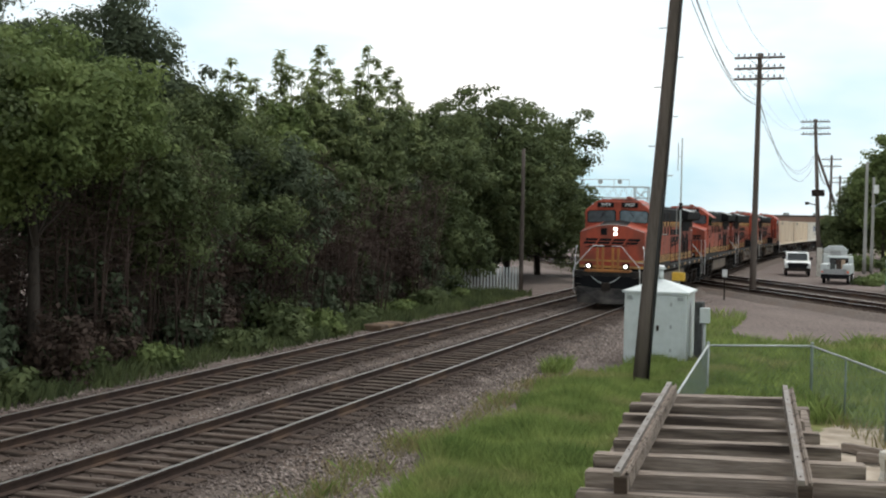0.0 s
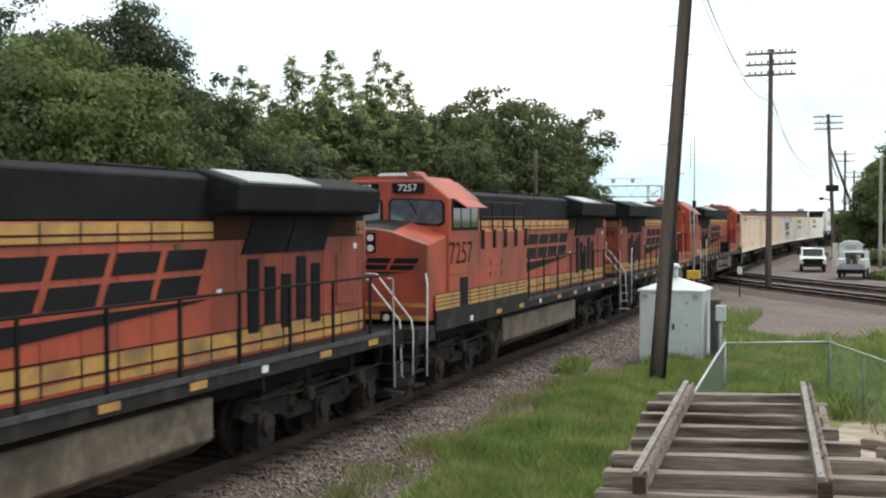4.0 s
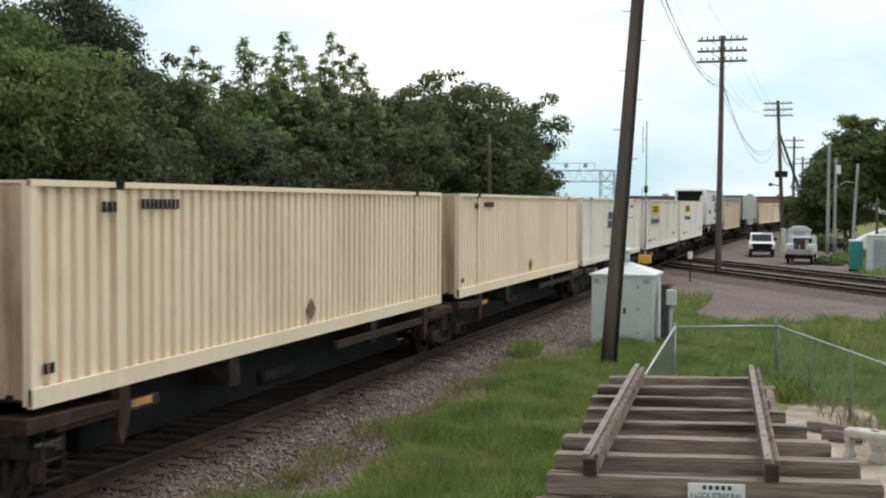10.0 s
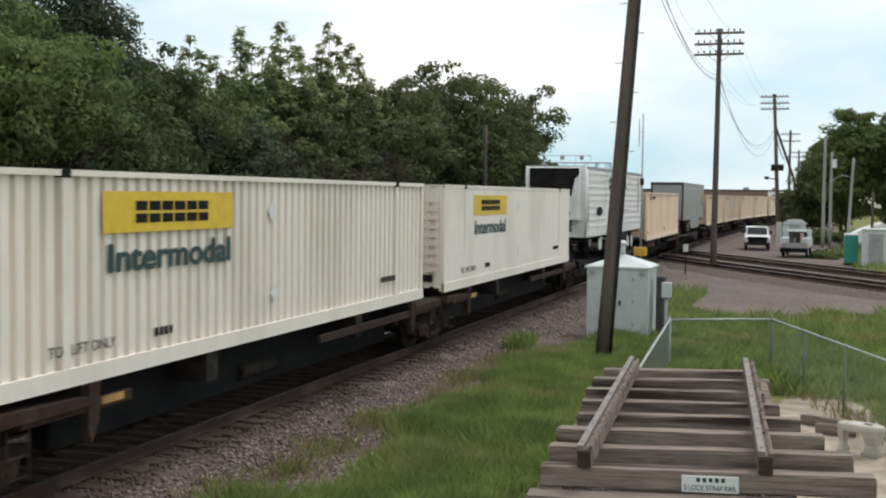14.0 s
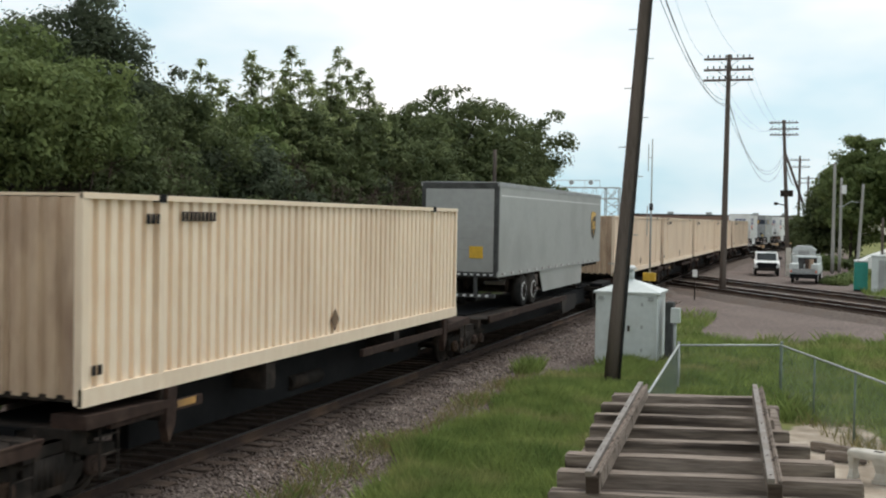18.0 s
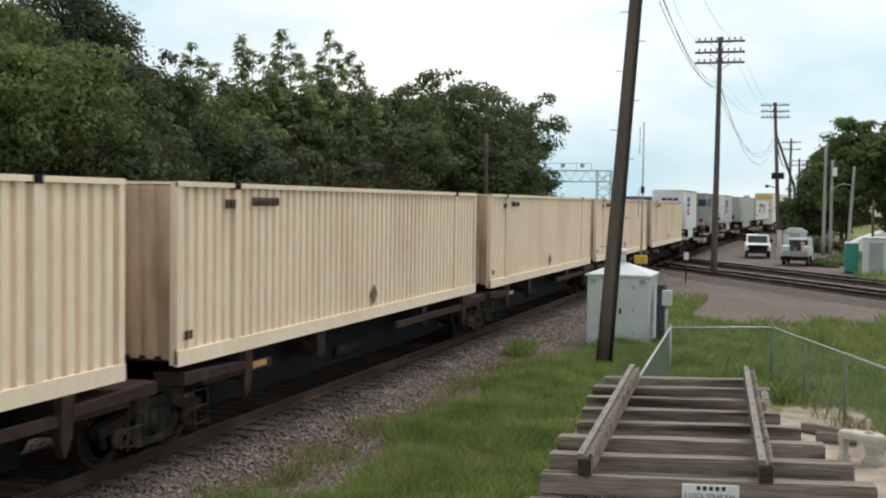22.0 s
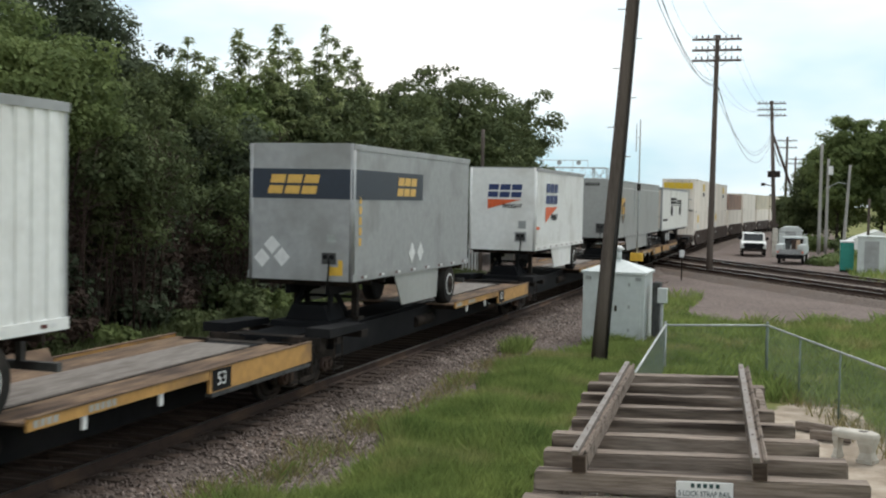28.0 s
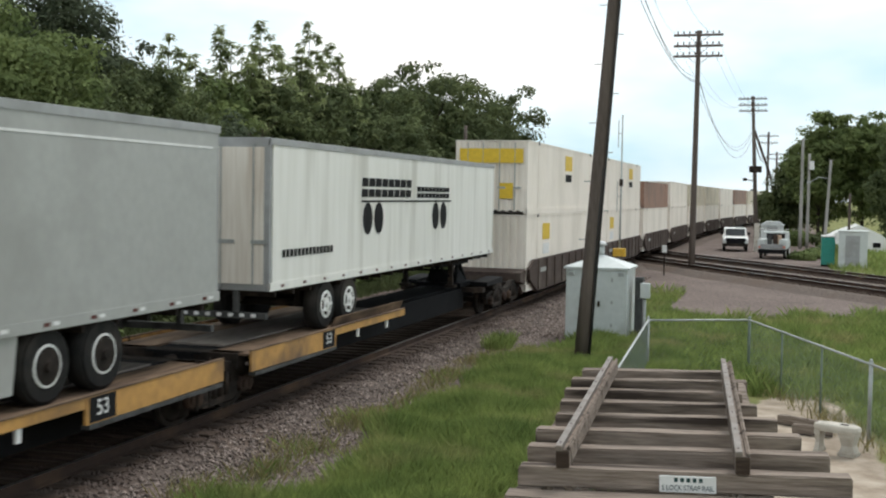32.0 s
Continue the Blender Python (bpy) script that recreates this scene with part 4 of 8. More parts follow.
    block_logo(t, on_face(-0.05, Y(nf - 0.008), 2.8), 2.5, 0.25, "decalblack", 0.6)
    swoosh(t, on_face(-0.1, Y(nf - 0.008), 2.62), 2.3, 0.1, "decalblack")
    bm = B()
    box(bm, -1.44, Y(nf - 0.015), 1.62, 1.44, Y(nf), 1.72)
    box(bm, -1.44, Y(nf - 0.015), 1.9, 1.44, Y(nf), 1.98)
    part("nose_stripe", bm, "yellow", t)
    for s in (-1, 1):
        word(number, 0.7, "decalblack", t, on_side(1.508, Y(2.38), 2.97) if s > 0 else off_side(-1.508, Y(3.07), 2.97), "road_number", 1.12)
    # front platform, plough, steps, lights
    bm = B()
    box(bm, -1.5, F(0.32), 1.2, 1.5, Y(0.76), 1.5)
    part("front_platform", bm, "sill", t, "black front platform")
    if lead:
        bx("platform_edge", "dullyellow", t, -1.0, F(0.28), 1.47, 1.0, F(0.74), 1.585, "dirty yellow platform edge", 0.01)
    if lead:
        for s in (-1, 1):
            for x in (0.22, 0.46):
                bx("guard_post", "dullyellow", t, s * x - 0.05, F(0.32), 1.59, s * x + 0.05, F(0.38), 2.55, "dirty yellow post of the platform gate", 0.01)
            bx("guard_bar", "dullyellow", t, s * 0.34 - 0.07, F(0.34), 1.66, s * 0.34 + 0.07, F(0.36), 1.78)
    bm = B()
    box(bm, -1.45, F(0.3), 0.75, 1.45, F(0.5), 1.28)
    part("pilot", bm, "black", t)
    bm = B()
    v = [bm.verts.new(p) for p in ((-1.4, F(0.32), 0.86), (0, F(0.14), 0.7), (1.4, F(0.32), 0.86), (-1.28, F(0.2), 0.12), (0, F(-0.12), 0.1), (1.28, F(0.2), 0.12), (-1.4, F(0.5), 0.86), (1.4, F(0.5), 0.86), (-1.28, F(0.5), 0.12), (1.28, F(0.5), 0.12))]
    for f in ((0, 1, 4, 3), (1, 2, 5, 4), (0, 3, 8, 6), (2, 7, 9, 5), (3, 4, 5, 9, 8), (0, 6, 7, 2, 1), (6, 8, 9, 7)):
        bm.faces.new([v[i] for i in f])
    part("snow_plough", bm, "plough", t, "dusty black plough blade")
    part("coupler", box(rod(B(), (0, F(0.6), 0.88), (0, F(0.1), 0.88), 0.1), -0.17, F(-0.05), 0.7, 0.17, F(0.25), 1.02), "chassis", t)
    bm = B()
    pipe(bm, [(0.62 * k / 6 - 0.05, F(0.2 - 0.07 * math.cos(k * 0.26)), 0.98 + 0.3 * (k / 6) ** 2) for k in range(-6, 7)], 0.02)
    part("jumper_cable", bm, "steel", t, "pale looped jumper cable")
    for s in (-1, 1):
        dl = bx("ditch_light_box", "black", t, s * 0.82 - 0.14, F(0.24), 1.6, s * 0.82 + 0.14, F(0.34), 1.86)
        part("ditch_light", rod(B(), (s * 0.82, F(0.21), 1.73), (s * 0.82, F(0.25), 1.73), 0.07, n=14), "lamp" if lead else "rim", dl, "lit ditch light" if lead else "unlit ditch light")
    for end, sg in ((0.45, 1), (20.02, -1)):
        for s in (-1, 1):
            for k in range(4):
                lo, hi = min(s * 1.14, s * 1.5), max(s * 1.14, s * 1.5)
                st = bx("step", "black", t, lo, (F(end) if sg > 0 else Y(end)) - 0.27, 0.32 + k * 0.3, hi, (F(end) if sg > 0 else Y(end)) + 0.27, 0.35 + k * 0.3)
                bx("step_edge", "plough" if sg > 0 else "placard", st, lo, (F(end) if sg > 0 else Y(end)) - sg * 0.28 - 0.008, 0.322 + k * 0.3, hi, (F(end) if sg > 0 else Y(end)) - sg * 0.28 + 0.008, 0.348 + k * 0.3)
            bm = B()
            if sg > 0:
                pipe(bm, [(s * 0.2, F(0.3), 2.62), (s * 0.62, F(0.22), 2.62), (s * 0.72, F(0.2), 2.5), (s * 1.42, F(0.12), 1.72), (s * 1.46, F(0.12), 1.5), (s * 1.46, F(0.12), 0.6)], 0.017)
                pipe(bm, [(s * 1.47, F(0.8), 2.62), (s * 1.52, F(0.76), 2.4), (s * 1.53, F(0.72), 1.6), (s * 1.53, F(0.72), 0.5)], 0.017)
            else:
                pipe(bm, [(s * 0.5, Y(20.22), 2.6), (s * 0.75, Y(20.27), 2.55), (s * 1.4, Y(20.36), 1.75), (s * 1.45, Y(20.36), 0.6)], 0.017)
                pipe(bm, [(s * 1.5, Y(19.55), 2.62), (s * 1.52, Y(19.72), 2.6), (s * 1.53, Y(19.8), 0.5)], 0.017)
            part("grab_rail", bm, "placard", t, "white painted grab rail")
    bm = B()
    box(bm, -1.5, Y(19.66), 1.28, 1.5, Y(20.3), 1.58)
    box(bm, -1.4, Y(20.0), 0.45, 1.4, Y(20.2), 1.28)
    part("rear_platform", bm, "black", t)
    part("rear_coupler", box(B(), -0.15, Y(20.2), 0.72, 0.15, Y(20.85), 1.02), "chassis", t)
    # hood
    hw = 0.98
    part("hood", box(B(), -hw, Y(3.66), 1.6, hw, Y(14.2), 3.72), "orange", t, "orange engine hood", bevel=0.015)
    part("radiator_hood", box(B(), -hw, Y(14.2), 1.6, hw, Y(19.6), 3.72), "grimyorange", t, "oily orange hood under the radiators", bevel=0.015)
    bm = prism(B(), [(-hw, 3.724), (hw, 3.724), (hw, 4.34), (0.8, 4.43), (-0.8, 4.43), (-hw, 4.34)], Y(3.69), Y(19.58))
    part("hood_top", bm, "black", t, "black upper hood", bevel=0.02)
    box_bm = B()
    for s in (-1, 1):
        a = s * hw
        striped_panel(box_bm, a, Y(4.2), Y(14.2), 3.46, 3.53)
        striped_panel(box_bm, a, Y(4.2), Y(14.2), 3.56, 3.7)
        striped_panel(box_bm, a, Y(15.7), Y(19.5), 3.46, 3.7)
        striped_panel(box_bm, a, Y(3.8), Y(19.55), 1.66, 1.77)
        striped_panel(box_bm, a, Y(3.8), Y(19.55), 1.82, 2.02)
    part("stripe", box_bm, "yellow", t, "yellow lining stripes")
    bars, seams = B(), B()
    for s in (-1, 1):
        lo, hi = min(s * (hw + 0.006), s * (hw + 0.014)), max(s * (hw + 0.006), s * (hw + 0.014))
        for k in range(21):
            y = Y(4.5 + k * 0.74)
            box(bars, lo, y, 1.63, hi, y + 0.022, 2.04)
            if k < 13 or k > 15:
                box(bars, lo, y, 3.44, hi, y + 0.022, 3.71)
            box(seams, min(s * hw, s * (hw + 0.006)), y, 2.06, max(s * hw, s * (hw + 0.006)), y + 0.012, 3.42)
        for z in (1.8, 2.04, 3.43, 3.545):
            box(bars, lo, Y(3.8), z, hi, Y(19.55), z + 0.018)
    tagged(part("stripe_bar", bars, "black", t, "black bars across the yellow lining"), kind="stuff")
    tagged(part("door_seam", seams, M["seam"], t, "thin door seams"), kind="stuff")
    for s in (-1, 1):
        for k, (u0, z) in enumerate(((5.2, 3.3), (8.4, 3.36), (13.2, 3.3), (14.3, 2.6), (18.5, 2.4), (19.1, 3.2))):
            bx("latch_plate", "placard" if k % 2 else "brown", t, min(s * hw, s * (hw + 0.012)), Y(u0), z, max(s * hw, s * (hw + 0.012)), Y(u0) + 0.12, z + 0.1)
    for s in (-1, 1):
        m = on_side(hw + 0.012, Y(11.6), 2.98) if s > 0 else off_side(-hw - 0.012, Y(11.6), 2.98)
        block_logo(t, m, 4.6, 0.66, "decalblack", 0.45)
        m = on_side(hw + 0.012, Y(11.3), 2.56) if s > 0 else off_side(-hw - 0.012, Y(11.3), 2.56)
        swoosh(t, m, 5.6, 0.32, "decalblack")
        for k in range(5):
            y = Y(15.2 + k * 0.54)
            bx("engine_grille", "black", t, min(s * hw, s * (hw + 0.02)), y, 1.95 + 0.1 * (k % 2), max(s * hw, s * (hw + 0.02)), y + 0.33, 3.12 - 0.14 * (k % 3), "dark louvred opening")
        # soot, with the shade below the radiator wing put into the colour
        bx("sooty_panel", "soot_shade", t, min(s * (hw + 0.016), s * (hw + 0.022)), Y(14.2), 3.44, max(s * (hw + 0.016), s * (hw + 0.022)), Y(19.2), 3.8, "dark panel of soot and painted shade under the radiator")
        for a, b in ((15.0, 16.35), (16.42, 17.8)):
            part("radiator_screen", slab(B(), [(Y(a), 3.2), (Y(b), 3.2), (Y(b + 0.35), 3.79), (Y(a + 0.35), 3.79)], s * hw, s * (hw + 0.04)), "black", t, "dark slanted screen under the radiator")
        bx("hood_door", "grimyorange", t, min(s * hw, s * (hw + 0.02)), Y(18.35), 2.2, max(s * hw, s * (hw + 0.02)), Y(19.05), 3.1, "plain hood door")
    for u0, wd in ((4.3, 0.42), (5.3, 0.8)):
        bx("upper_hatch", "plough", t, -hw - 0.012, Y(u0), 3.86, -hw - 0.001, Y(u0 + wd), 4.2, "dark grey hatch in the upper hood")
    # radiator wings
    bm = prism(B(), [(-1.02, 3.8), (1.02, 3.8), (1.44, 3.86), (1.48, 4.28), (0.8, 4.48), (-0.8, 4.48), (-1.48, 4.28), (-1.44, 3.86)], Y(14.1), Y(19.27 if nf < 0.7 else 19.95))
    part("radiator_wing", bm, "black", t, "wide black radiator cab with sloped edges", bevel=0.03)
    for s in (-1, 1):
        bm = B()
        v = [bm.verts.new(p) for p in ((s * 0.82, Y(14.4), 4.476), (s * 1.46, Y(14.4), 4.288), (s * 1.46, Y(16.8), 4.288), (s * 0.82, Y(16.8), 4.476))]
        v2 = [bm.verts.new((w.co.x, w.co.y, w.co.z + 0.03)) for w in v]
        bm.faces.new(v2)
        for i in range(4):
            bm.faces.new((v[i], v[(i + 1) % 4], v2[(i + 1) % 4], v2[i]))
        part("roof_grille", bm, "silver", t, "bright metal roof grille")
    bx("exhaust_stack", "black", t, -0.4, Y(8.6), 4.4, 0.4, Y(10.0), 4.56, bevel=0.03)
    bx("roof_hatch", "black", t, -0.6, Y(12.1), 4.4, 0.6, Y(13.6), 4.5, bevel=0.02)
    # rear lights
    rl = bx("rear_light_housing", "black", t, 0.1, Y(19.6), 3.4, 0.62, Y(19.68), 3.76, bevel=0.02)
    for x in (0.24, 0.48):
        part("rear_light", rod(B(), (x, Y(19.68), 3.6), (x, Y(19.72), 3.6), 0.085, n=12), "rim", rl)
    for z0, z1 in ((1.66, 1.8), (1.84, 2.0)):
        bx("end_stripe", "yellow", t, -hw + 0.03, Y(19.602), z0, hw - 0.03, Y(19.61), z1)
    for z0, z1 in ((3.46, 3.53), (3.57, 3.64)):
        bx("end_stripe", "yellow", t, -hw + 0.03, Y(19.602), z0, 0.05, Y(19.61), z1)
    word(number, 0.34, "soot_shade", t, Matrix.Translation((-0.42, Y(19.614), 3.16)) @ pose(0, 0, 0, 90, 0, 180), "road_number", 1.15)
    part("end_grab_iron", pipe(B(), [(-0.5, Y(19.6), 2.86), (-0.5, Y(19.68), 2.8), (-0.5, Y(19.68), 2.2), (-0.5, Y(19.6), 2.14)], 0.014), "placard", t, "white grab iron")
    for x in (-0.95, 0.95):
        part("hood_corner", rod(B(), (x, Y(19.57), 1.62), (x, Y(19.57), 3.72), 0.06, n=12), "grimyorange", t, "rounded hood corner")
    for s in (-1, 1):
        bx("step_side", "black", t, min(s * 1.1, s * 1.14), Y(19.74), 0.3, max(s * 1.1, s * 1.14), Y(20.3), 1.3, "black plate beside the steps")
        part("brake_hose", pipe(B(), [(s * 0.5, Y(20.22), 1.2), (s * 0.52, Y(20.42), 0.9), (s * 0.46, Y(20.4), 0.6)], 0.028), "black", t)
    # left side: wide equipment box behind the cab; right side: low lockers
    bm = box(B(), hw, Y(3.69), 1.62, 1.49, Y(7.66), 3.46)
    w = part("equipment_box", bm, "orange", t, "orange equipment box flush with the cab", bevel=0.02)
    bx("stripe", "yellow", w, 1.49, Y(0.8), 1.8, 1.506, Y(2.3), 2.14)
    bx("stripe", "yellow", w, 1.49, Y(2.88), 1.8, 1.506, Y(7.6), 2.14)
    bm = B()
    for z in (1.88, 1.96, 2.05, 2.14):
        box(bm, 1.506, Y(0.8), z, 1.511, Y(7.6), z + 0.018)
    for k in range(8):
        box(bm, 1.506, Y(3.0 + k * 0.62), 1.8, 1.512, Y(3.02 + k * 0.62), 2.15)
    tagged(part("panel_seam", bm, "black", w), kind="stuff")
    bm = box(B(), 1.5, Y(1.7), 2.52, 1.508, Y(3.55), 2.535)
    box(bm, 1.49, Y(3.85), 2.62, 1.5, Y(5.9), 2.64)
    for u0 in (4.5, 5.4):
        box(bm, 1.49, Y(u0), 2.36, 1.505, Y(u0) + 0.05, 2.48)
        box(bm, 1.49, Y(u0), 2.64, 1.505, Y(u0) + 0.05, 2.76)
    tagged(part("panel_line", bm, M["seam"], w), kind="stuff")
    bx("vent_door", "black", w, 1.49, Y(2.33), 1.78, 1.512, Y(2.86), 2.44)
    bm = B()
    for k in range(5):
        y = Y(3.9 + k * 0.9)
        rod(bm, (1.45, y, 3.46), (1.45, y, 4.15), 0.022, n=6)
        box(bm, 1.492, y - 0.05, 3.05, 1.54, y + 0.07, 3.5)
    for z in (3.8, 4.15):
        rod(bm, (1.45, Y(3.9), z), (1.45, Y(7.5), z), 0.022, n=6)
    part("upper_railing", bm, "sill", t, "dark pipe railing above the equipment box")
    bm = prism(B(), [(-1.5, 1.62), (-hw, 1.62), (-hw, 4.58), (-1.5, 4.2)], Y(3.69), Y(4.36))
    part("cab_side", bm, "orange", t, "orange rear part of the cab side", bevel=0.015)
    dw = bx("door_recess", "orange", t, -1.22, Y(4.37), 2.1, -hw, Y(5.2), 4.2, "orange recessed cab door")
    bx("door_window", "darkglass", dw, -1.232, Y(4.6), 3.5, -1.221, Y(5.0), 4.08)
    lk = bx("raised_walkway", "orange", t, -1.48, Y(4.37), 1.62, -hw, Y(7.9), 2.1, "orange louvred walkway casing", 0.01)
    for z in (1.68, 1.82, 1.95):
        bx("stripe", "yellow", lk, -1.486, Y(4.4), z, -1.48, Y(7.88), z + 0.05)
    for u0 in (4.7, 5.7, 6.7):
        for k in range(4):
            bx("louvre", "soot_shade", lk, -1.494, Y(u0), 1.76 + k * 0.07, -1.486, Y(u0 + 0.55), 1.79 + k * 0.07)
    bx("battery_box", "black", t, -1.46, Y(7.93), 1.62, -hw - 0.02, Y(8.7), 2.25, "black battery box", 0.015)
    bx("stripe", "yellow", t, -1.507, Y(0.8), 1.8, -1.5, Y(4.34), 2.14)
    for z in (1.88, 1.96, 2.05):
        bx("stripe_line", "black", t, -1.512, Y(0.8), z, -1.507, Y(4.34), z + 0.018)
    bx("placard", "placard", t, -1.516, Y(1.5), 1.9, -1.512, Y(1.68), 2.16)
    for u0 in (2.3, 3.3):
        cl = bx("cab_louvre", "dustorange", t, -1.52, Y(u0), 1.82, -1.512, Y(u0 + 0.8), 2.5, "dusty orange louvred door")
        for k in range(8):
            bx("slat", "dustorange", cl, -1.532, Y(u0 + 0.06), 1.87 + k * 0.075, -1.52, Y(u0 + 0.74), 1.905 + k * 0.075)
    for u0 in (5.55, 6.95, 7.88):
        bx("raised_post", "black", t, -1.49, Y(u0), 1.75, -1.45, Y(u0) + 0.15, 3.04)
    bm = pipe(B(), [(-1.45, Y(4.3), 3.05), (-1.45, Y(7.93), 3.05), (-1.45, Y(8.8), 2.68)], 0.022)
    part("raised_railing", bm, "black", t, "tall black railing beside the cab door")
    ac = part("air_conditioner", box(B(), -0.4, Y(2.0), 4.66, 0.3, Y(2.9), 4.79), "vangrey", body, "pale roof air conditioner", bevel=0.06)
    # walkway railings
    for s, start in ((1, 7.9), (-1, 8.8)):
        bm = B()
        y = start
        while y < 19.6:
            bx("railing_post", "black", t, s * 1.47 - 0.015, Y(y), 1.4, s * 1.47 + 0.015, Y(y) + (0.06 if s > 0 else 0.13), 2.68)
            y += 1.55 if s > 0 else 1.3
        part("walkway_railing", rod(bm, (s * 1.46, Y(start), 2.68), (s * 1.46, Y(19.7), 2.68), 0.022, n=6), "black", t, "black walkway handrail")
    # tank and reservoirs
    bm = prism(B(), [(-1.0, 0.38), (1.0, 0.38), (1.36, 0.62), (1.36, 1.22), (-0.55, 1.22), (-0.55, 0.66), (-1.3, 0.66), (-1.3, 0.55)], Y(6.05), Y(13.6))
    part("fuel_tank", bm, "tank", t, "dusty tan fuel tank", bevel=0.03)
    for a, b in ((8.5, 10.6), (10.8, 13.0)):
        part("air_reservoir", rod(B(), (-1.06, Y(a), 0.99), (-1.06, Y(b), 0.99), 0.31, n=18), "tank", t, "dusty grey air reservoir", bevel=0.0)
    bx("equipment_rack", "tank", t, -1.38, Y(6.1), 0.6, -0.56, Y(8.3), 1.3, bevel=0.03)
    bx("tank_end", "tank", t, -1.38, Y(13.1), 0.6, -0.56, Y(13.6), 1.22, bevel=0.03)
    wh = loco_truck(t, Y(3.55)) + loco_truck(t, Y(17.2))
    for a in (Y(3.55), Y(17.2)):
        for s in (-1, 1):
            for k in (-2.3, -0.8, 0.9, 2.2):
                part("sander_hose", pipe(B(), [(s * 1.4, a + k, 1.36), (s * 1.34, a + k + 0.15, 1.1), (s * 1.25, a + k + 0.1, 0.9)], 0.03), "chassis", t)
    return t, wh


def car_truck(parent, yc, name="truck"):
    """A two-axle freight truck: arched side frames with openings, spring nests, bearing caps and wheels."""
    t = empty(name)
    t.parent, t.location = parent, (0, yc, 0)
    for s in (-1, 1):
        bm = B()
        slab(bm, [(-1.3, 0.5), (-1.32, 0.66), (-0.75, 0.74), (-0.4, 0.88), (0.4, 0.88), (0.75, 0.74), (1.32, 0.66), (1.3, 0.5), (0.75, 0.6), (0.36, 0.74), (-0.36, 0.74), (-0.75, 0.6)], s * 0.95, s * 1.1)
        slab(bm, [(-0.7, 0.5), (-0.42, 0.22), (0.42, 0.22), (0.7, 0.5), (0.58, 0.56), (0.36, 0.33), (-0.36, 0.33), (-0.58, 0.56)], s * 0.95, s * 1.1)
        for e in (-1, 1):
            slab(bm, [(e * 0.34, 0.3), (e * 0.44, 0.3), (e * 0.44, 0.76), (e * 0.34, 0.76)], s * 0.96, s * 1.09)
            slab(bm, [(e * 0.66, 0.34), (e * 1.14, 0.34), (e * 1.2, 0.64), (e * 0.6, 0.64)], s * 0.97, s * 1.07)
        part("side_frame", bm, "chassis", t, "cast steel side frame")
        for a in (-0.89, 0.89):
            part("bearing_cap", rod(rod(B(), (s * 1.06, a, 0.45), (s * 1.17, a, 0.45), 0.14, n=12), (s * 1.17, a, 0.45), (s * 1.2, a, 0.45), 0.08, n=10), "railside", t)
        for a in (-0.22, 0.0, 0.22):
            part("spring", rod(B(), (s * 1.03, a, 0.33), (s * 1.03, a, 0.72), 0.085, n=8), "chassis", t)
    bx("bolster", "chassis", t, -1.05, -0.2, 0.6, 1.05, 0.2, 0.8)
    return [wheelset(a, 0.45, t) for a in (-0.89, 0.89)]


def corrugated(bm, x, y0, y1, z0, z1, pitch, depth):
    """A wall at x that faces outwards, with upright trapezoid ribs."""
    s = 1 if x > 0 else -1
    n = max(1, round((y1 - y0) / pitch))
    p = (y1 - y0) / n
    prof = []
    for i in range(n):
        a = y0 + i * p
        prof += [(a, 0), (a + p * 0.54, 0), (a + p * 0.61, depth), (a + p * 0.93, depth)]
    prof.append((y1, 0))
    lo = [bm.verts.new((x - s * d, y, z0)) for y, d in prof]
    hi = [bm.verts.new((x - s * d, y, z1)) for y, d in prof]
    for i in range(len(prof) - 1):
        bm.faces.new((lo[i], lo[i + 1], hi[i + 1], hi[i]))


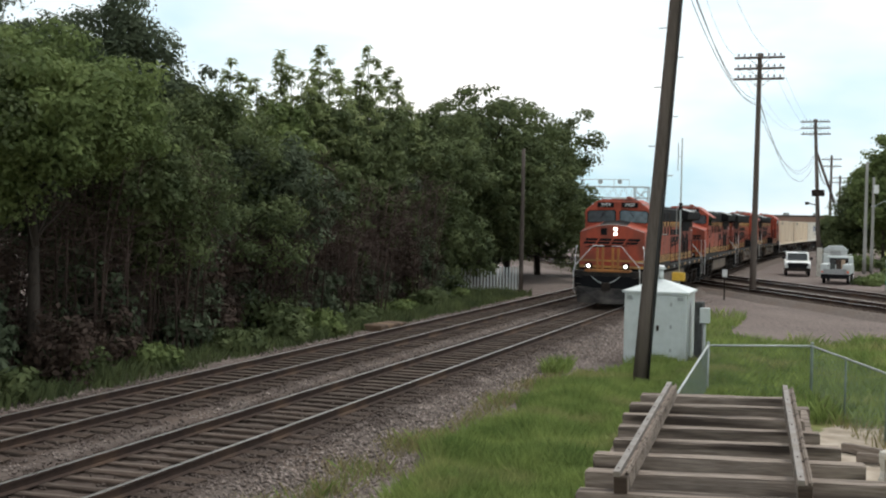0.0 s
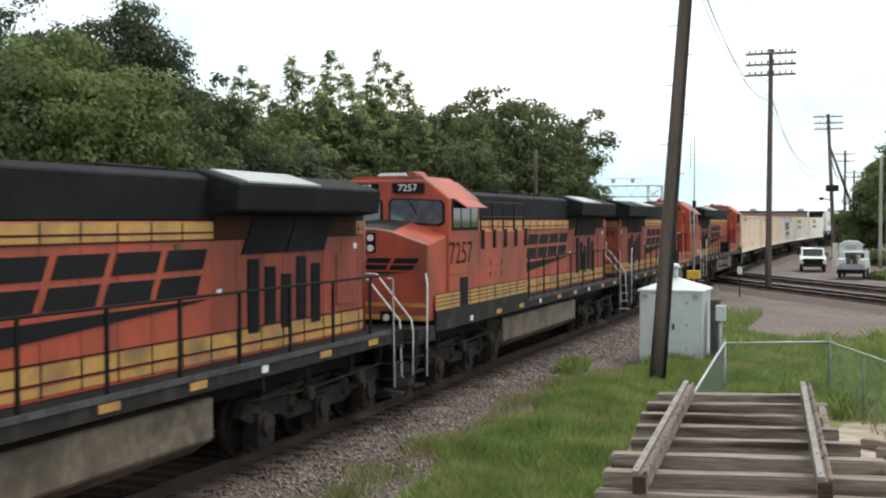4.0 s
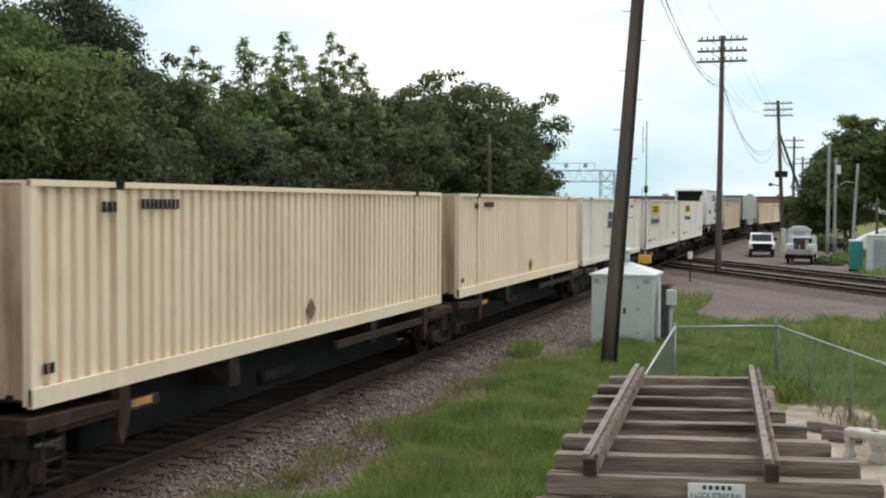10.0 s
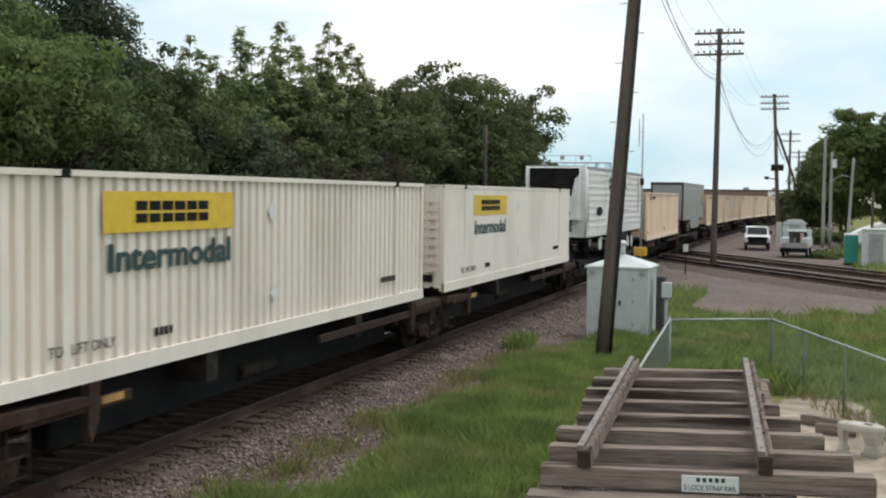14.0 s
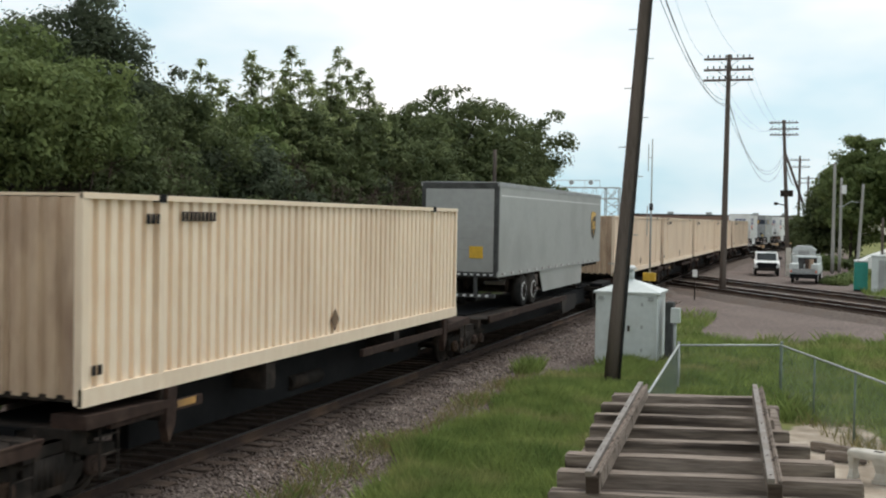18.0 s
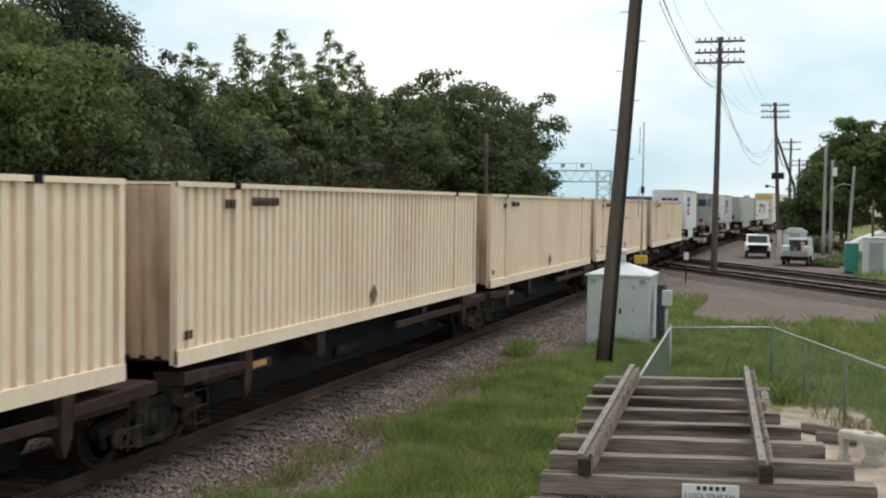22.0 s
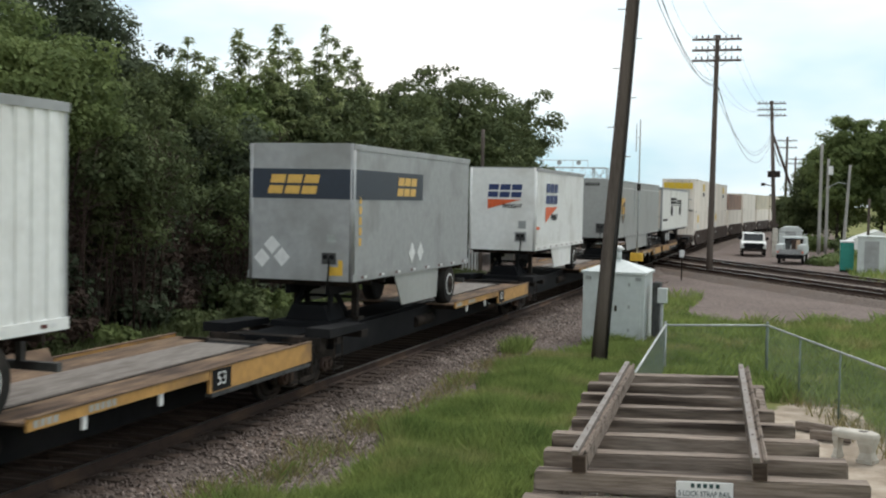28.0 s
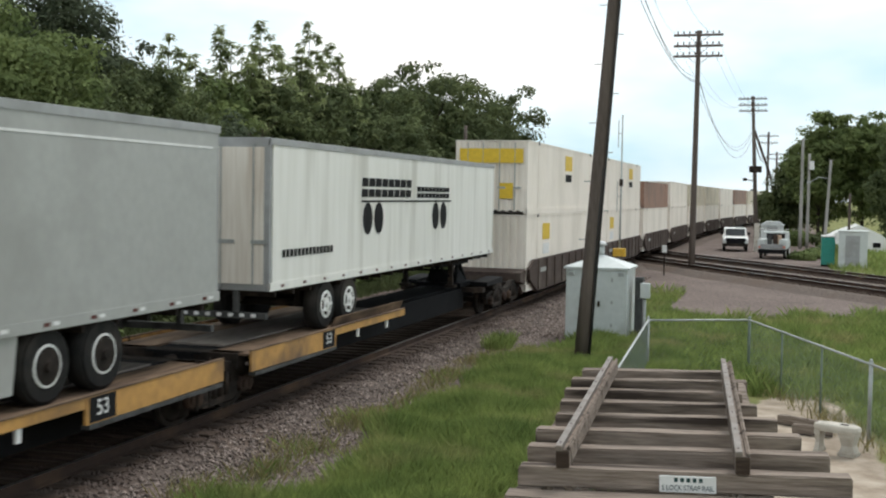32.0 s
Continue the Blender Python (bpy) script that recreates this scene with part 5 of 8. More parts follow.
def container(paint, label, end_paint=None, length=15.42, plain=False, doors_front=False, group="containers on the train", high=2.72, slots=False, slats=False):
    """A ribbed steel box, its floor at z = 0: walls, rails, posts, castings and end doors."""
    end_paint = end_paint or paint
    t = tagged(empty("container"), label, "container", group)
    L, W = length / 2, 1.3
    c = L - 1.81
    for s in (-1, 1):
        bm = B()
        if plain:
            box(bm, s * (W - 0.02), -L + 0.08, 0.2, s * W, L - 0.08, high - 0.08)
        else:
            for a, b in ((-L + 0.1, -c - 0.06), (-c + 0.06, c - 0.06), (c + 0.06, L - 0.1)):
                corrugated(bm, s * (W - 0.028), a, b, 0.22, high - 0.08, 0.27, 0.075)
        part("side_wall", bm, paint, t)
        bx("bottom_rail", paint, t, s * W - 0.05, -L, 0.0, s * W + 0.02 if s > 0 else s * W + 0.05, L, 0.23) if s > 0 else bx("bottom_rail", paint, t, -W - 0.02, -L, 0.0, -W + 0.05, L, 0.23)
        bx("top_rail", paint, t, s * W - 0.04, -L, high - 0.08, s * W + 0.012 if s > 0 else s * W + 0.04, L, high) if s > 0 else bx("top_rail", paint, t, -W - 0.012, -L, high - 0.08, -W + 0.04, L, high)
        for y in (-c, c):
            post = bx("load_post", paint, t, min(s * (W - 0.06), s * (W + 0.012)), y - 0.07, 0.16, max(s * (W - 0.06), s * (W + 0.012)), y + 0.07, high - 0.06)
            for z in (0.0, high - 0.1):
                bx("corner_casting", "black" if z else paint, post, min(s * (W - 0.1), s * (W + 0.022)), y - 0.09, z, max(s * (W - 0.1), s * (W + 0.022)), y + 0.09, z + 0.115)
        for y in (-L, L):
            d = 0.12 if y < 0 else -0.12
            post = bx("corner_post", paint, t, min(s * (W - 0.12), s * (W + 0.004)), min(y, y + d), 0.02, max(s * (W - 0.12), s * (W + 0.004)), max(y, y + d), high - 0.01)
    for y, face in ((-L, -1), (L, 1)):
        n = 9
        k = (2 * W - 0.2) / n
        prof = []
        for i in range(n):
            a = -W + 0.1 + i * k
            prof += [(a, 0.05), (a + k * 0.3, 0.05), (a + k * 0.42, 0.0), (a + k * 0.88, 0.0)]
        prof.append((W - 0.1, 0.05))
        bm = B()
        lo = [bm.verts.new((x, y - face * d, 0.1)) for x, d in prof]
        hi = [bm.verts.new((x, y - face * d, high - 0.06)) for x, d in prof]
        for i in range(len(prof) - 1):
            bm.faces.new((lo[i], lo[i + 1], hi[i + 1], hi[i]))
        e = part("end_wall", bm, end_paint, t)
        if slats:
            for k in range(9):
                bx("end_slat", end_paint, e, -W + 0.14, y - 0.03, 0.5 + k * 0.22, W - 0.14, y + 0.03, 0.6 + k * 0.22)
            bx("placard_box", "decalblack", e, W - 0.75, y + face * 0.02 - 0.02, 0.26, W - 0.3, y + face * 0.02 + 0.02, 0.44)
        bm = B()
        for x in (-0.85, -0.3, 0.3, 0.85):
            rod(bm, (x, y + face * 0.02, 0.12), (x, y + face * 0.02, high - 0.1), 0.02, n=6)
            box(bm, x - 0.05, y + face * 0.015 - 0.03, 0.9, x + 0.22, y + face * 0.015 + 0.03, 0.97)
        if (face < 0) == doors_front:
            part("lock_rod", bm, "steel", e, "galvanised door lock rods")
        else:
            bm.free()
    bm = B()
    for k in range(16):
        y = -L + 0.9 + k * (length - 1.8) / 15
        box(bm, W + 0.02, y - 0.07, 0.05, W + 0.024, y + 0.07, 0.09)
    if slots:
        tagged(part("drain_slots", bm, "decalblack", t), kind="stuff")
    else:
        bm.free()
    part("roof", box(B(), -W + 0.03, -L + 0.02, high - 0.05, W - 0.03, L - 0.02, high - 0.01), paint, t)
    part("floor", box(B(), -W + 0.04, -L + 0.02, 0.06, W - 0.04, L - 0.02, 0.14), "chassis", t)
    return t


def decal(parent, y0, y1, z0, z1, material, x=1.306, slant=0.0, name="marking"):
    """A thin painted shape on the side that faces +x."""
    bm = B()
    q = [(y0, z0), (y1, z0), (y1 + slant, z1), (y0 + slant, z1)]
    slab(bm, q, x, x + 0.004)
    return part(name, bm, material, parent)


def face_decal(parent, x0, x1, z0, z1, material, y, slant=0.0, name="marking"):
    bm = B()
    prism(bm, [(x0, z0), (x1, z0), (x1 + slant, z1), (x0 + slant, z1)], y - 0.004, y)
    return part(name, bm, material, parent)


def diamond(parent, y, z, r, material, x=1.306):
    slab_bm = slab(B(), [(y - r, z), (y, z - r * 1.1), (y + r, z), (y, z + r * 1.1)], x, x + 0.004)
    return part("placard", slab_bm, material, parent)


def tiny_bars(parent, y0, z, n, h, material="decalblack", x=1.306, w=0.09):
    bm = B()
    for i in range(n):
        slab(bm, [(y0 + i * w * 1.4, z), (y0 + i * w * 1.4 + w, z), (y0 + i * w * 1.4 + w, z + h), (y0 + i * w * 1.4, z + h)], x, x + 0.004)
    return part("marking", bm, material, parent)


def spine_car(length, paint, label, deck=False, panel=False):
    """A skeleton flat: one central beam, cross arms, side channels or, on deck cars, runways along the rear half."""
    t = tagged(empty("spine_car"), label, "railway car", "skeleton flats under the load")
    L, yellow = length / 2, paint == "caryellow"
    start, stop = (length / 2 - 8.3, length / 2 - 0.3) if yellow else (-0.6, length / 2 - 0.5)
    bx("centre_beam", "black", t, -0.38, -L + 0.2, 0.55, 0.38, L - 0.2, 0.955, "deep grimy centre beam")
    bx("beam_cap", "black", t, -0.52, -L + 0.2, 0.957, 0.52, L - 0.2, 0.99)
    for s in (-1, 1):
        bx("beam_web", "black", t, min(s * 0.384, s * 0.66), -L + 2.3, 0.34, max(s * 0.384, s * 0.66), L - 2.3, 0.94 if deck else 1.2)
    for y in ((-L + 1.0, -L + 2.3, 0.6, 3.0, 5.4, L - 1.0) if deck else (-L + 2.3, -3.0, 3.0, L - 2.3)):
        bm = slab(B(), [(y - 0.17, 0.82), (y + 0.17, 0.82), (y + 0.17, 0.96 if deck else 1.28), (y - 0.17, 0.96 if deck else 1.28)], -1.3, 1.3)
        part("cross_arm", bm, "chassis", t)
    for s in (-1, 1):
        if deck:
            lo, hi = (0.62, 1.38) if s > 0 else (-1.38, -0.62)
            bx("wheel_runway", "decktan" if yellow else "chassis", t, lo, start, 0.965, hi, stop, 1.0, "weathered tan wheel runway" if yellow else "")
            bx("edge_strip", "decktan" if yellow else "rustcar", t, min(s * 1.385, s * 1.455), start, 1.05, max(s * 1.385, s * 1.455), stop, 1.07)
            bx("side_beam", paint, t, min(s * 1.4, s * 1.44), start, 0.9, max(s * 1.4, s * 1.44), stop - 3.75, 1.048)
            if yellow:
                bm = slab(B(), [(stop - 3.74, 0.68), (stop, 0.7), (stop, 1.048), (stop - 3.74, 1.048)], s * 1.4, s * 1.445)
                bx("beam_flange", "sillgrey", t, min(s * 1.34, s * 1.47), stop - 3.7, 0.62, max(s * 1.34, s * 1.47), stop - 0.1, 0.678)
                for y in (start + 1.1, start + 2.9):
                    bx("tie_clip", "placard", t, min(s * 1.38, s * 1.42), y, 0.72, max(s * 1.38, s * 1.42), y + 0.09, 0.898)
            else:
                bm = slab(B(), [(stop - 3.74, 0.9), (stop - 0.1, 0.88), (stop, 1.048), (stop - 3.74, 1.048)], s * 1.4, s * 1.445)
            part("end_beam", bm, paint, t, "faded painted end beam")
            if s < 0 and yellow:
                part("guide_kerb", prism(B(), [(-1.3, 1.002), (-1.22, 1.002), (-1.36, 1.24), (-1.4, 1.24)], start, stop - 3.9), "decktan", t, "raised weathered guide kerb")
        else:
            for y0, y1 in ((-L + 0.9, -L + 3.2), (1.0, L - 0.9)):
                bx("side_channel", paint, t, min(s * 1.26, s * 1.34), y0, 0.92, max(s * 1.26, s * 1.34), y1, 1.06, "rusty side channel")
            bx("tie_plate", "caryellow", t, min(s * 1.34, s * 1.345), -L + 2.5, 0.96, max(s * 1.34, s * 1.345), -L + 3.0, 1.06)
        for e in (-1, 1):
            if deck and e > 0:
                continue
            bm = slab(B(), [(e * (L - 0.3), 1.0), (e * (L - 2.2), 1.0), (e * (L - 2.2), 1.12), (e * (L - 0.3), 1.18)], s * 0.85, s * 1.38)
            part("end_apron", bm, "black" if deck else paint, t)
        for y in (-L + 2.3, L - 2.3):
            if not deck:
                bm = slab(B(), [(y - 0.1, 1.28), (y + 0.14, 1.28), (y + 0.1, 0.75), (y - 0.05, 0.5), (y - 0.14, 0.75)], s * 1.24, s * 1.37)
                part("corner_pedestal", bm, paint, t)
    for y in (-L + 0.4, L - 0.4):
        bx("end_sill", "chassis", t, -1.2, y - 0.16, 0.74, 1.2, y + 0.16, 1.0)
    for y in (-L + 0.4, L - 0.4):
        part("drawbar", rod(B(), (0, y, 0.84), (0, y + (-0.5 if y < 0 else 0.5), 0.84), 0.1), "chassis", t)
    bm = B()
    rod(bm, (0.6, -1.0, 0.6), (0.6, 0.4, 0.6), 0.16, n=10)
    part("air_reservoir", bm, "chassis", t)
    part("brake_pipe", pipe(B(), [(0.5, -L + 1, 0.7), (0.62, -1, 0.66), (0.62, 1, 0.62), (0.5, L - 1, 0.7)], 0.03), "chassis", t)
    for y in (-L + 0.7, L - 0.9):
        bm = B()
        for z in (0.35, 0.6, 0.85):
            rod(bm, (1.3, y, z), (1.3, y + 0.4, z), 0.015, n=5)
        rod(bm, (1.3, y, 0.3), (1.3, y, 1.1), 0.018, n=5)
        rod(bm, (1.3, y + 0.4, 0.3), (1.3, y + 0.4, 1.1), 0.018, n=5)
        part("ladder", bm, "chassis", t)
    if deck:
        # on rusty cars a black plate is added to block light below
        bx("deck_plate", "runway" if yellow else "black", t, -0.54, start, 0.992, 0.54, stop - 0.7, 1.02, "worn grey centre plate" if yellow else "")
        for s in (-1, 1):
            yp = stop - 3.37
            if not yellow:
                continue
            sg = bx("size_plate", "decalblack", t, min(s * 1.445, s * 1.451), yp - 0.3, 0.7, max(s * 1.445, s * 1.451), yp + 0.3, 1.03)
            word("53", 0.3, "placard", sg, on_side(1.453, yp, 0.87) if s > 0 else off_side(-1.453, yp, 0.87), "lettering")
        for s in (-1, 1):
            if panel:
                part("equipment_panel", slab(B(), [(-0.75, 0.98), (-3.2, 0.98), (-3.5, 0.72), (-3.1, 0.42), (-1.0, 0.36)], s * 1.16, s * 1.2), "sill", t, "dusty hanging equipment panel")
        if yellow:
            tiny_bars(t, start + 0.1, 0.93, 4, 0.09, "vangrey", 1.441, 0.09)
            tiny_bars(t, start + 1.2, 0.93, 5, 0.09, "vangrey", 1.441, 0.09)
    wh = []
    for y in (-L - 0.1, L + 0.1):
        wh += car_truck(t, y)
    return t, wh


def trailer_wheels(parent, ys, r=0.5, dark=False):
    for y in ys:
        for s in (-1, 1):
            w = part("tyre", rod(rod(B(), (s * 0.93, y, r), (s * 1.22, y, r), r, n=22), (s * 1.22, y, r), (s * 1.25, y, r), r * 0.97, r * 0.9, n=22), "tyre", parent)
            bm = rod(B(), (s * 1.1, y, r), (s * 1.262, y, r), r * 0.56, n=18)
            rm = part("rim", bm, "rim", w, "bright wheel rim")
            part("rim_recess", rod(B(), (s * 1.2, y, r), (s * 1.266, y, r), r * (0.5 if dark else 0.44), n=18), "chassis", w)
            part("hub", rod(rod(B(), (s * 1.2, y, r), (s * 1.275, y, r), r * (0.22 if dark else 0.3), n=14), (s * 1.27, y, r), (s * 1.32, y, r), r * 0.14, n=10), "chassis" if dark else "rim", w)
            if not dark:
                for k in range(5):
                    c, d = math.cos(k * 1.2566), math.sin(k * 1.2566)
                    part("spoke", rod(B(), (s * 1.268, y + c * r * 0.28, r + d * r * 0.28), (s * 1.268, y + c * r * 0.46, r + d * r * 0.46), 0.035, n=5), "rim", w)


def trailer(length, paint, label, floor=1.0, high=2.92, ribs=0.0, front=-1, skirt=None, axles=2, name="semi_trailer", front_paint=None, lines=0, roll_door=False, setback=0.0, door_paint=None):
    """A van trailer standing on its wheels at z = 0; front says which end is the nose (-1: towards -y)."""
    t = tagged(empty(name), label, "trailer", "road trailers on the train")
    L, W, z0, z1 = length / 2, 1.295, floor, floor + high
    fy = front
    bm = B()
    if ribs:
        for s in (-1, 1):
            corrugated(bm, s * W, -L + 0.16, L - 0.1, z0 + 0.14, z1 - 0.12, ribs, 0.028)
    else:
        for s in (-1, 1):
            box(bm, min(s * W, s * (W - 0.03)), -L + 0.1, z0 + 0.14, max(s * W, s * (W - 0.03)), L - 0.1, z1 - 0.12)
    side = part("side_wall", bm, paint, t)
    if lines:
        bm = B()
        for i in range(lines):
            z = z0 + 0.4 + i * (high - 0.7) / (lines - 1)
            for s in (-1, 1):
                box(bm, min(s * W, s * (W + 0.022)), -L + 0.2, z, max(s * W, s * (W + 0.022)), L - 0.15, z + 0.07)
        part("side_rib", bm, paint, t)
    for s in (-1, 1):
        bx("bottom_rail", paint, t, min(s * (W - 0.05), s * (W + 0.014)), -L, z0, max(s * (W - 0.05), s * (W + 0.014)), L, z0 + 0.15)
        bx("top_rail", "silver", t, min(s * (W - 0.05), s * (W + 0.014)), -L, z1 - 0.12, max(s * (W - 0.05), s * (W + 0.014)), L, z1)
        bm = B()
        n = int(length / 0.95)
        for i in range(n):
            y = -L + 0.5 + i * (length - 1) / (n - 1)
            box(bm, min(s * (W + 0.014), s * (W + 0.02)), y - 0.06, z0 + 0.05, max(s * (W + 0.014), s * (W + 0.02)), y + 0.06, z0 + 0.1)
        part("reflector", bm, "darkred", t)
        bm = B()
        for i in range(n):
            y = -L + 0.62 + i * (length - 1) / (n - 1)
            box(bm, min(s * (W + 0.014), s * (W + 0.02)), y, z0 + 0.05, max(s * (W + 0.014), s * (W + 0.02)), y + 0.14, z0 + 0.1)
        part("reflector", bm, "placard", t)
    for y in (-L, L):
        d = 0.1 if y < 0 else -0.1
        nose = (y < 0) == (fy < 0)
        wall = part("nose_wall" if nose else "rear_frame", box(B(), -W + 0.02, min(y, y + d), z0, W - 0.02, max(y, y + d), z1 - 0.02), (front_paint or paint) if nose else "sillgrey" if roll_door else "silver", t)
        o = -0.006 if y < 0 else 0.006
        if nose:
            for s in (-1, 1):
                part("corner_post", rod(B(), (s * (W - 0.06), y + d * 0.6, z0), (s * (W - 0.06), y + d * 0.6, z1), 0.075, n=10), paint, t)
            for x, zp, wp_, hp in ((0.72, 0.3, 0.22, 0.34), (0.78, 0.76, 0.14, 0.26)) if length < 10 else ((-0.92, 0.22, 0.2, 0.5), (0.42, 0.2, 0.28, 0.55)):
                q = bx("service_panel", "silver", wall, x - wp_, min(y, y + 3 * o), z0 + zp, x + wp_, max(y, y + 3 * o), z0 + zp + hp, "dull metal service panel")
                bx("panel_face", "sillgrey" if hp > 0.3 else "steel", q, x - wp_ * 0.8, min(y + 3 * o, y + 3.6 * o), z0 + zp + 0.05, x + wp_ * 0.8, max(y + 3 * o, y + 3.6 * o), z0 + zp + hp - 0.05)
                if hp > 0.3 and x > 0:
                    part("air_coupling", rod(rod(B(), (x - 0.08, y, z0 + zp + hp * 0.6), (x - 0.08, y + 12 * o, z0 + zp + hp * 0.6), 0.05, n=8), (x + 0.08, y, z0 + zp + hp * 0.6), (x + 0.08, y + 12 * o, z0 + zp + hp * 0.6), 0.05, n=8), "black", q)
                    part("air_hose", pipe(B(), [(x, y + 5 * o, z0 + zp + hp * 0.5), (x + 0.03, y + 14 * o, z0 + zp), (x - 0.02, y + 10 * o, z0 - 0.25)], 0.022), "black", q)
        else:
            if roll_door:
                dr = bx("roll_door", paint, wall, -W + 0.16, min(y, y + 2 * o), z0 + 0.14, W - 0.16, max(y, y + 2 * o), z1 - 0.2, "grey roll-up door")
                bm = B()
                for k in range(7):
                    box(bm, -W + 0.17, min(y + 2 * o, y + 2.5 * o), z0 + 0.45 + k * 0.33, W - 0.17, max(y + 2 * o, y + 2.5 * o), z0 + 0.46 + k * 0.33)
                part("door_groove", bm, "silver", dr)
                bm = B()
                for k in range(11):
                    box(bm, -1.12 + k * 0.215, min(y, y + 3 * o), z0 + 0.04, -1.02 + k * 0.215, max(y, y + 3 * o), z0 + 0.09)
                part("reflector", bm, "placard", wall)
            for x0, x1 in () if roll_door else ((-W + 0.14, -0.01), (0.01, W - 0.14)):
                dr = bx("door_leaf", door_paint or paint, wall, x0, min(y, y + 3 * o), z0 + 0.12, x1, max(y, y + 3 * o), z1 - 0.16)
                bm = B()
                for x in (x0 + 0.22, x1 - 0.22):
                    rod(bm, (x, y + 5 * o, z0 + 0.05), (x, y + 5 * o, z1 - 0.1), 0.018, n=6)
                    box(bm, x - 0.04, min(y + 3 * o, y + 6 * o), z0 + 0.85, x + 0.3, max(y + 3 * o, y + 6 * o), z0 + 0.92)
                part("lock_rod", bm, "steel", dr)
            bm = B()
            for s in (-1, 1):
                box(bm, s * 0.55 - 0.05, min(y, y + d), 0.5, s * 0.55 + 0.05, max(y, y + d), z0)
            box(bm, -1.2, min(y, y + d), 0.45, 1.2, max(y, y + d), 0.56)
            part("underride_guard", bm, "sillgrey", t)
            bm = B()
            for k in range(9):
                box(bm, -1.1 + k * 0.25, min(y, y + 2 * o), 0.48, -1.0 + k * 0.25, max(y, y + 2 * o), 0.54)
            part("reflector", bm, "placard", t)
    part("roof", prism(B(), [(-W, z1 - 0.02), (W, z1 - 0.02), (W - 0.1, z1 + 0.015), (-W + 0.1, z1 + 0.015)], -L + 0.02, L - 0.02), "silver", t)
    bm = box(B(), -W + 0.05, -L + 0.05, z0 - 0.03, W - 0.05, L - 0.05, z0 + 0.04)
    n = int(length / 0.8)
    for i in range(n):
        y = -L + 0.4 + i * (length - 0.8) / (n - 1)
        box(bm, -W + 0.08, y - 0.04, z0 - 0.13, W - 0.08, y + 0.04, z0 - 0.03)
    part("floor_frame", bm, "chassis", t)
    rear = -fy
    ays = [rear * (L - (setback or (1.5 if length < 10 else 2.1 if fy < 0 else 2.6)) - 1.25 * k) for k in range(axles)]
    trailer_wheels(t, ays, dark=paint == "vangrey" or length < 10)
    bm = B()
    for y in ays:
        rod(bm, (-1.0, y, 0.5), (1.0, y, 0.5), 0.08)
        for s in (-1, 1):
            box(bm, s * 0.75 - 0.06, y - 0.4, 0.5, s * 0.75 + 0.06, y + 0.4, z0 - 0.1)
    part("axle", bm, "chassis", t)
    gy = fy * (L - (1.4 if length < 10 else 2.9))
    for s in (-1, 1):
        bm = box(B(), s * 0.75 - 0.07, gy - 0.07, 0.12, s * 0.75 + 0.07, gy + 0.07, z0)
        box(bm, s * 0.75 - 0.16, gy - 0.16, 0.06, s * 0.75 + 0.16, gy + 0.16, 0.14)
        part("landing_leg", bm, "chassis", t)
    if skirt:
        a, b, mat_s = skirt
        for s in (-1, 1):
            bm = slab(B(), [(a, z0), (b, z0), (b - 0.1, z0 - 0.72), (a + 0.55, z0 - 0.72)] if a < b else [], s * 1.24, s * 1.27)
            part("side_skirt", bm, mat_s, t, "smooth side skirt")
    for s in (-1, 1):
        bx("frame_rail", "black", t, s * 0.5 - 0.06, min(fy * (L - 0.4), gy - fy * 0.6), z0 - 0.32, s * 0.5 + 0.06, max(fy * (L - 0.4), gy - fy * 0.6), z0 - 0.135)
        part("leg_brace", rod(B(), (s * 0.75, gy, 0.35), (s * 0.5, gy - fy * 0.55, z0 - 0.2), 0.03, n=6), "black", t)
    part("leg_crossbar", rod(B(), (-0.75, gy, 0.55), (0.75, gy, 0.55), 0.035, n=6), "black", t)
    # the stand that carries the nose on the car
    kp = empty("hitch_stand")
    kp.parent = t
    bm = B()
    hy = fy * (L - 0.95)
    box(bm, -0.45, hy - 0.35, z0 - 0.16, 0.45, hy + 0.35, z0 - 0.03)
    for s in (-1, 1):
        rod(bm, (s * 0.35, hy, z0 - 0.14), (s * 0.5, hy + 0.5 * fy, 0.0), 0.07, n=6)
        rod(bm, (s * 0.35, hy, z0 - 0.14), (s * 0.5, hy - 0.7 * fy, 0.0), 0.07, n=6)
    box(bm, -0.75, hy - 0.9, -0.02, 0.75, hy + 0.7, 0.1)
    prism(bm, [(-0.55, 0.1), (0.55, 0.1), (0.4, 0.42), (-0.4, 0.42)], hy - 0.55, hy + 0.35)
    part("stand_frame", bm, "black", kp)
    return t


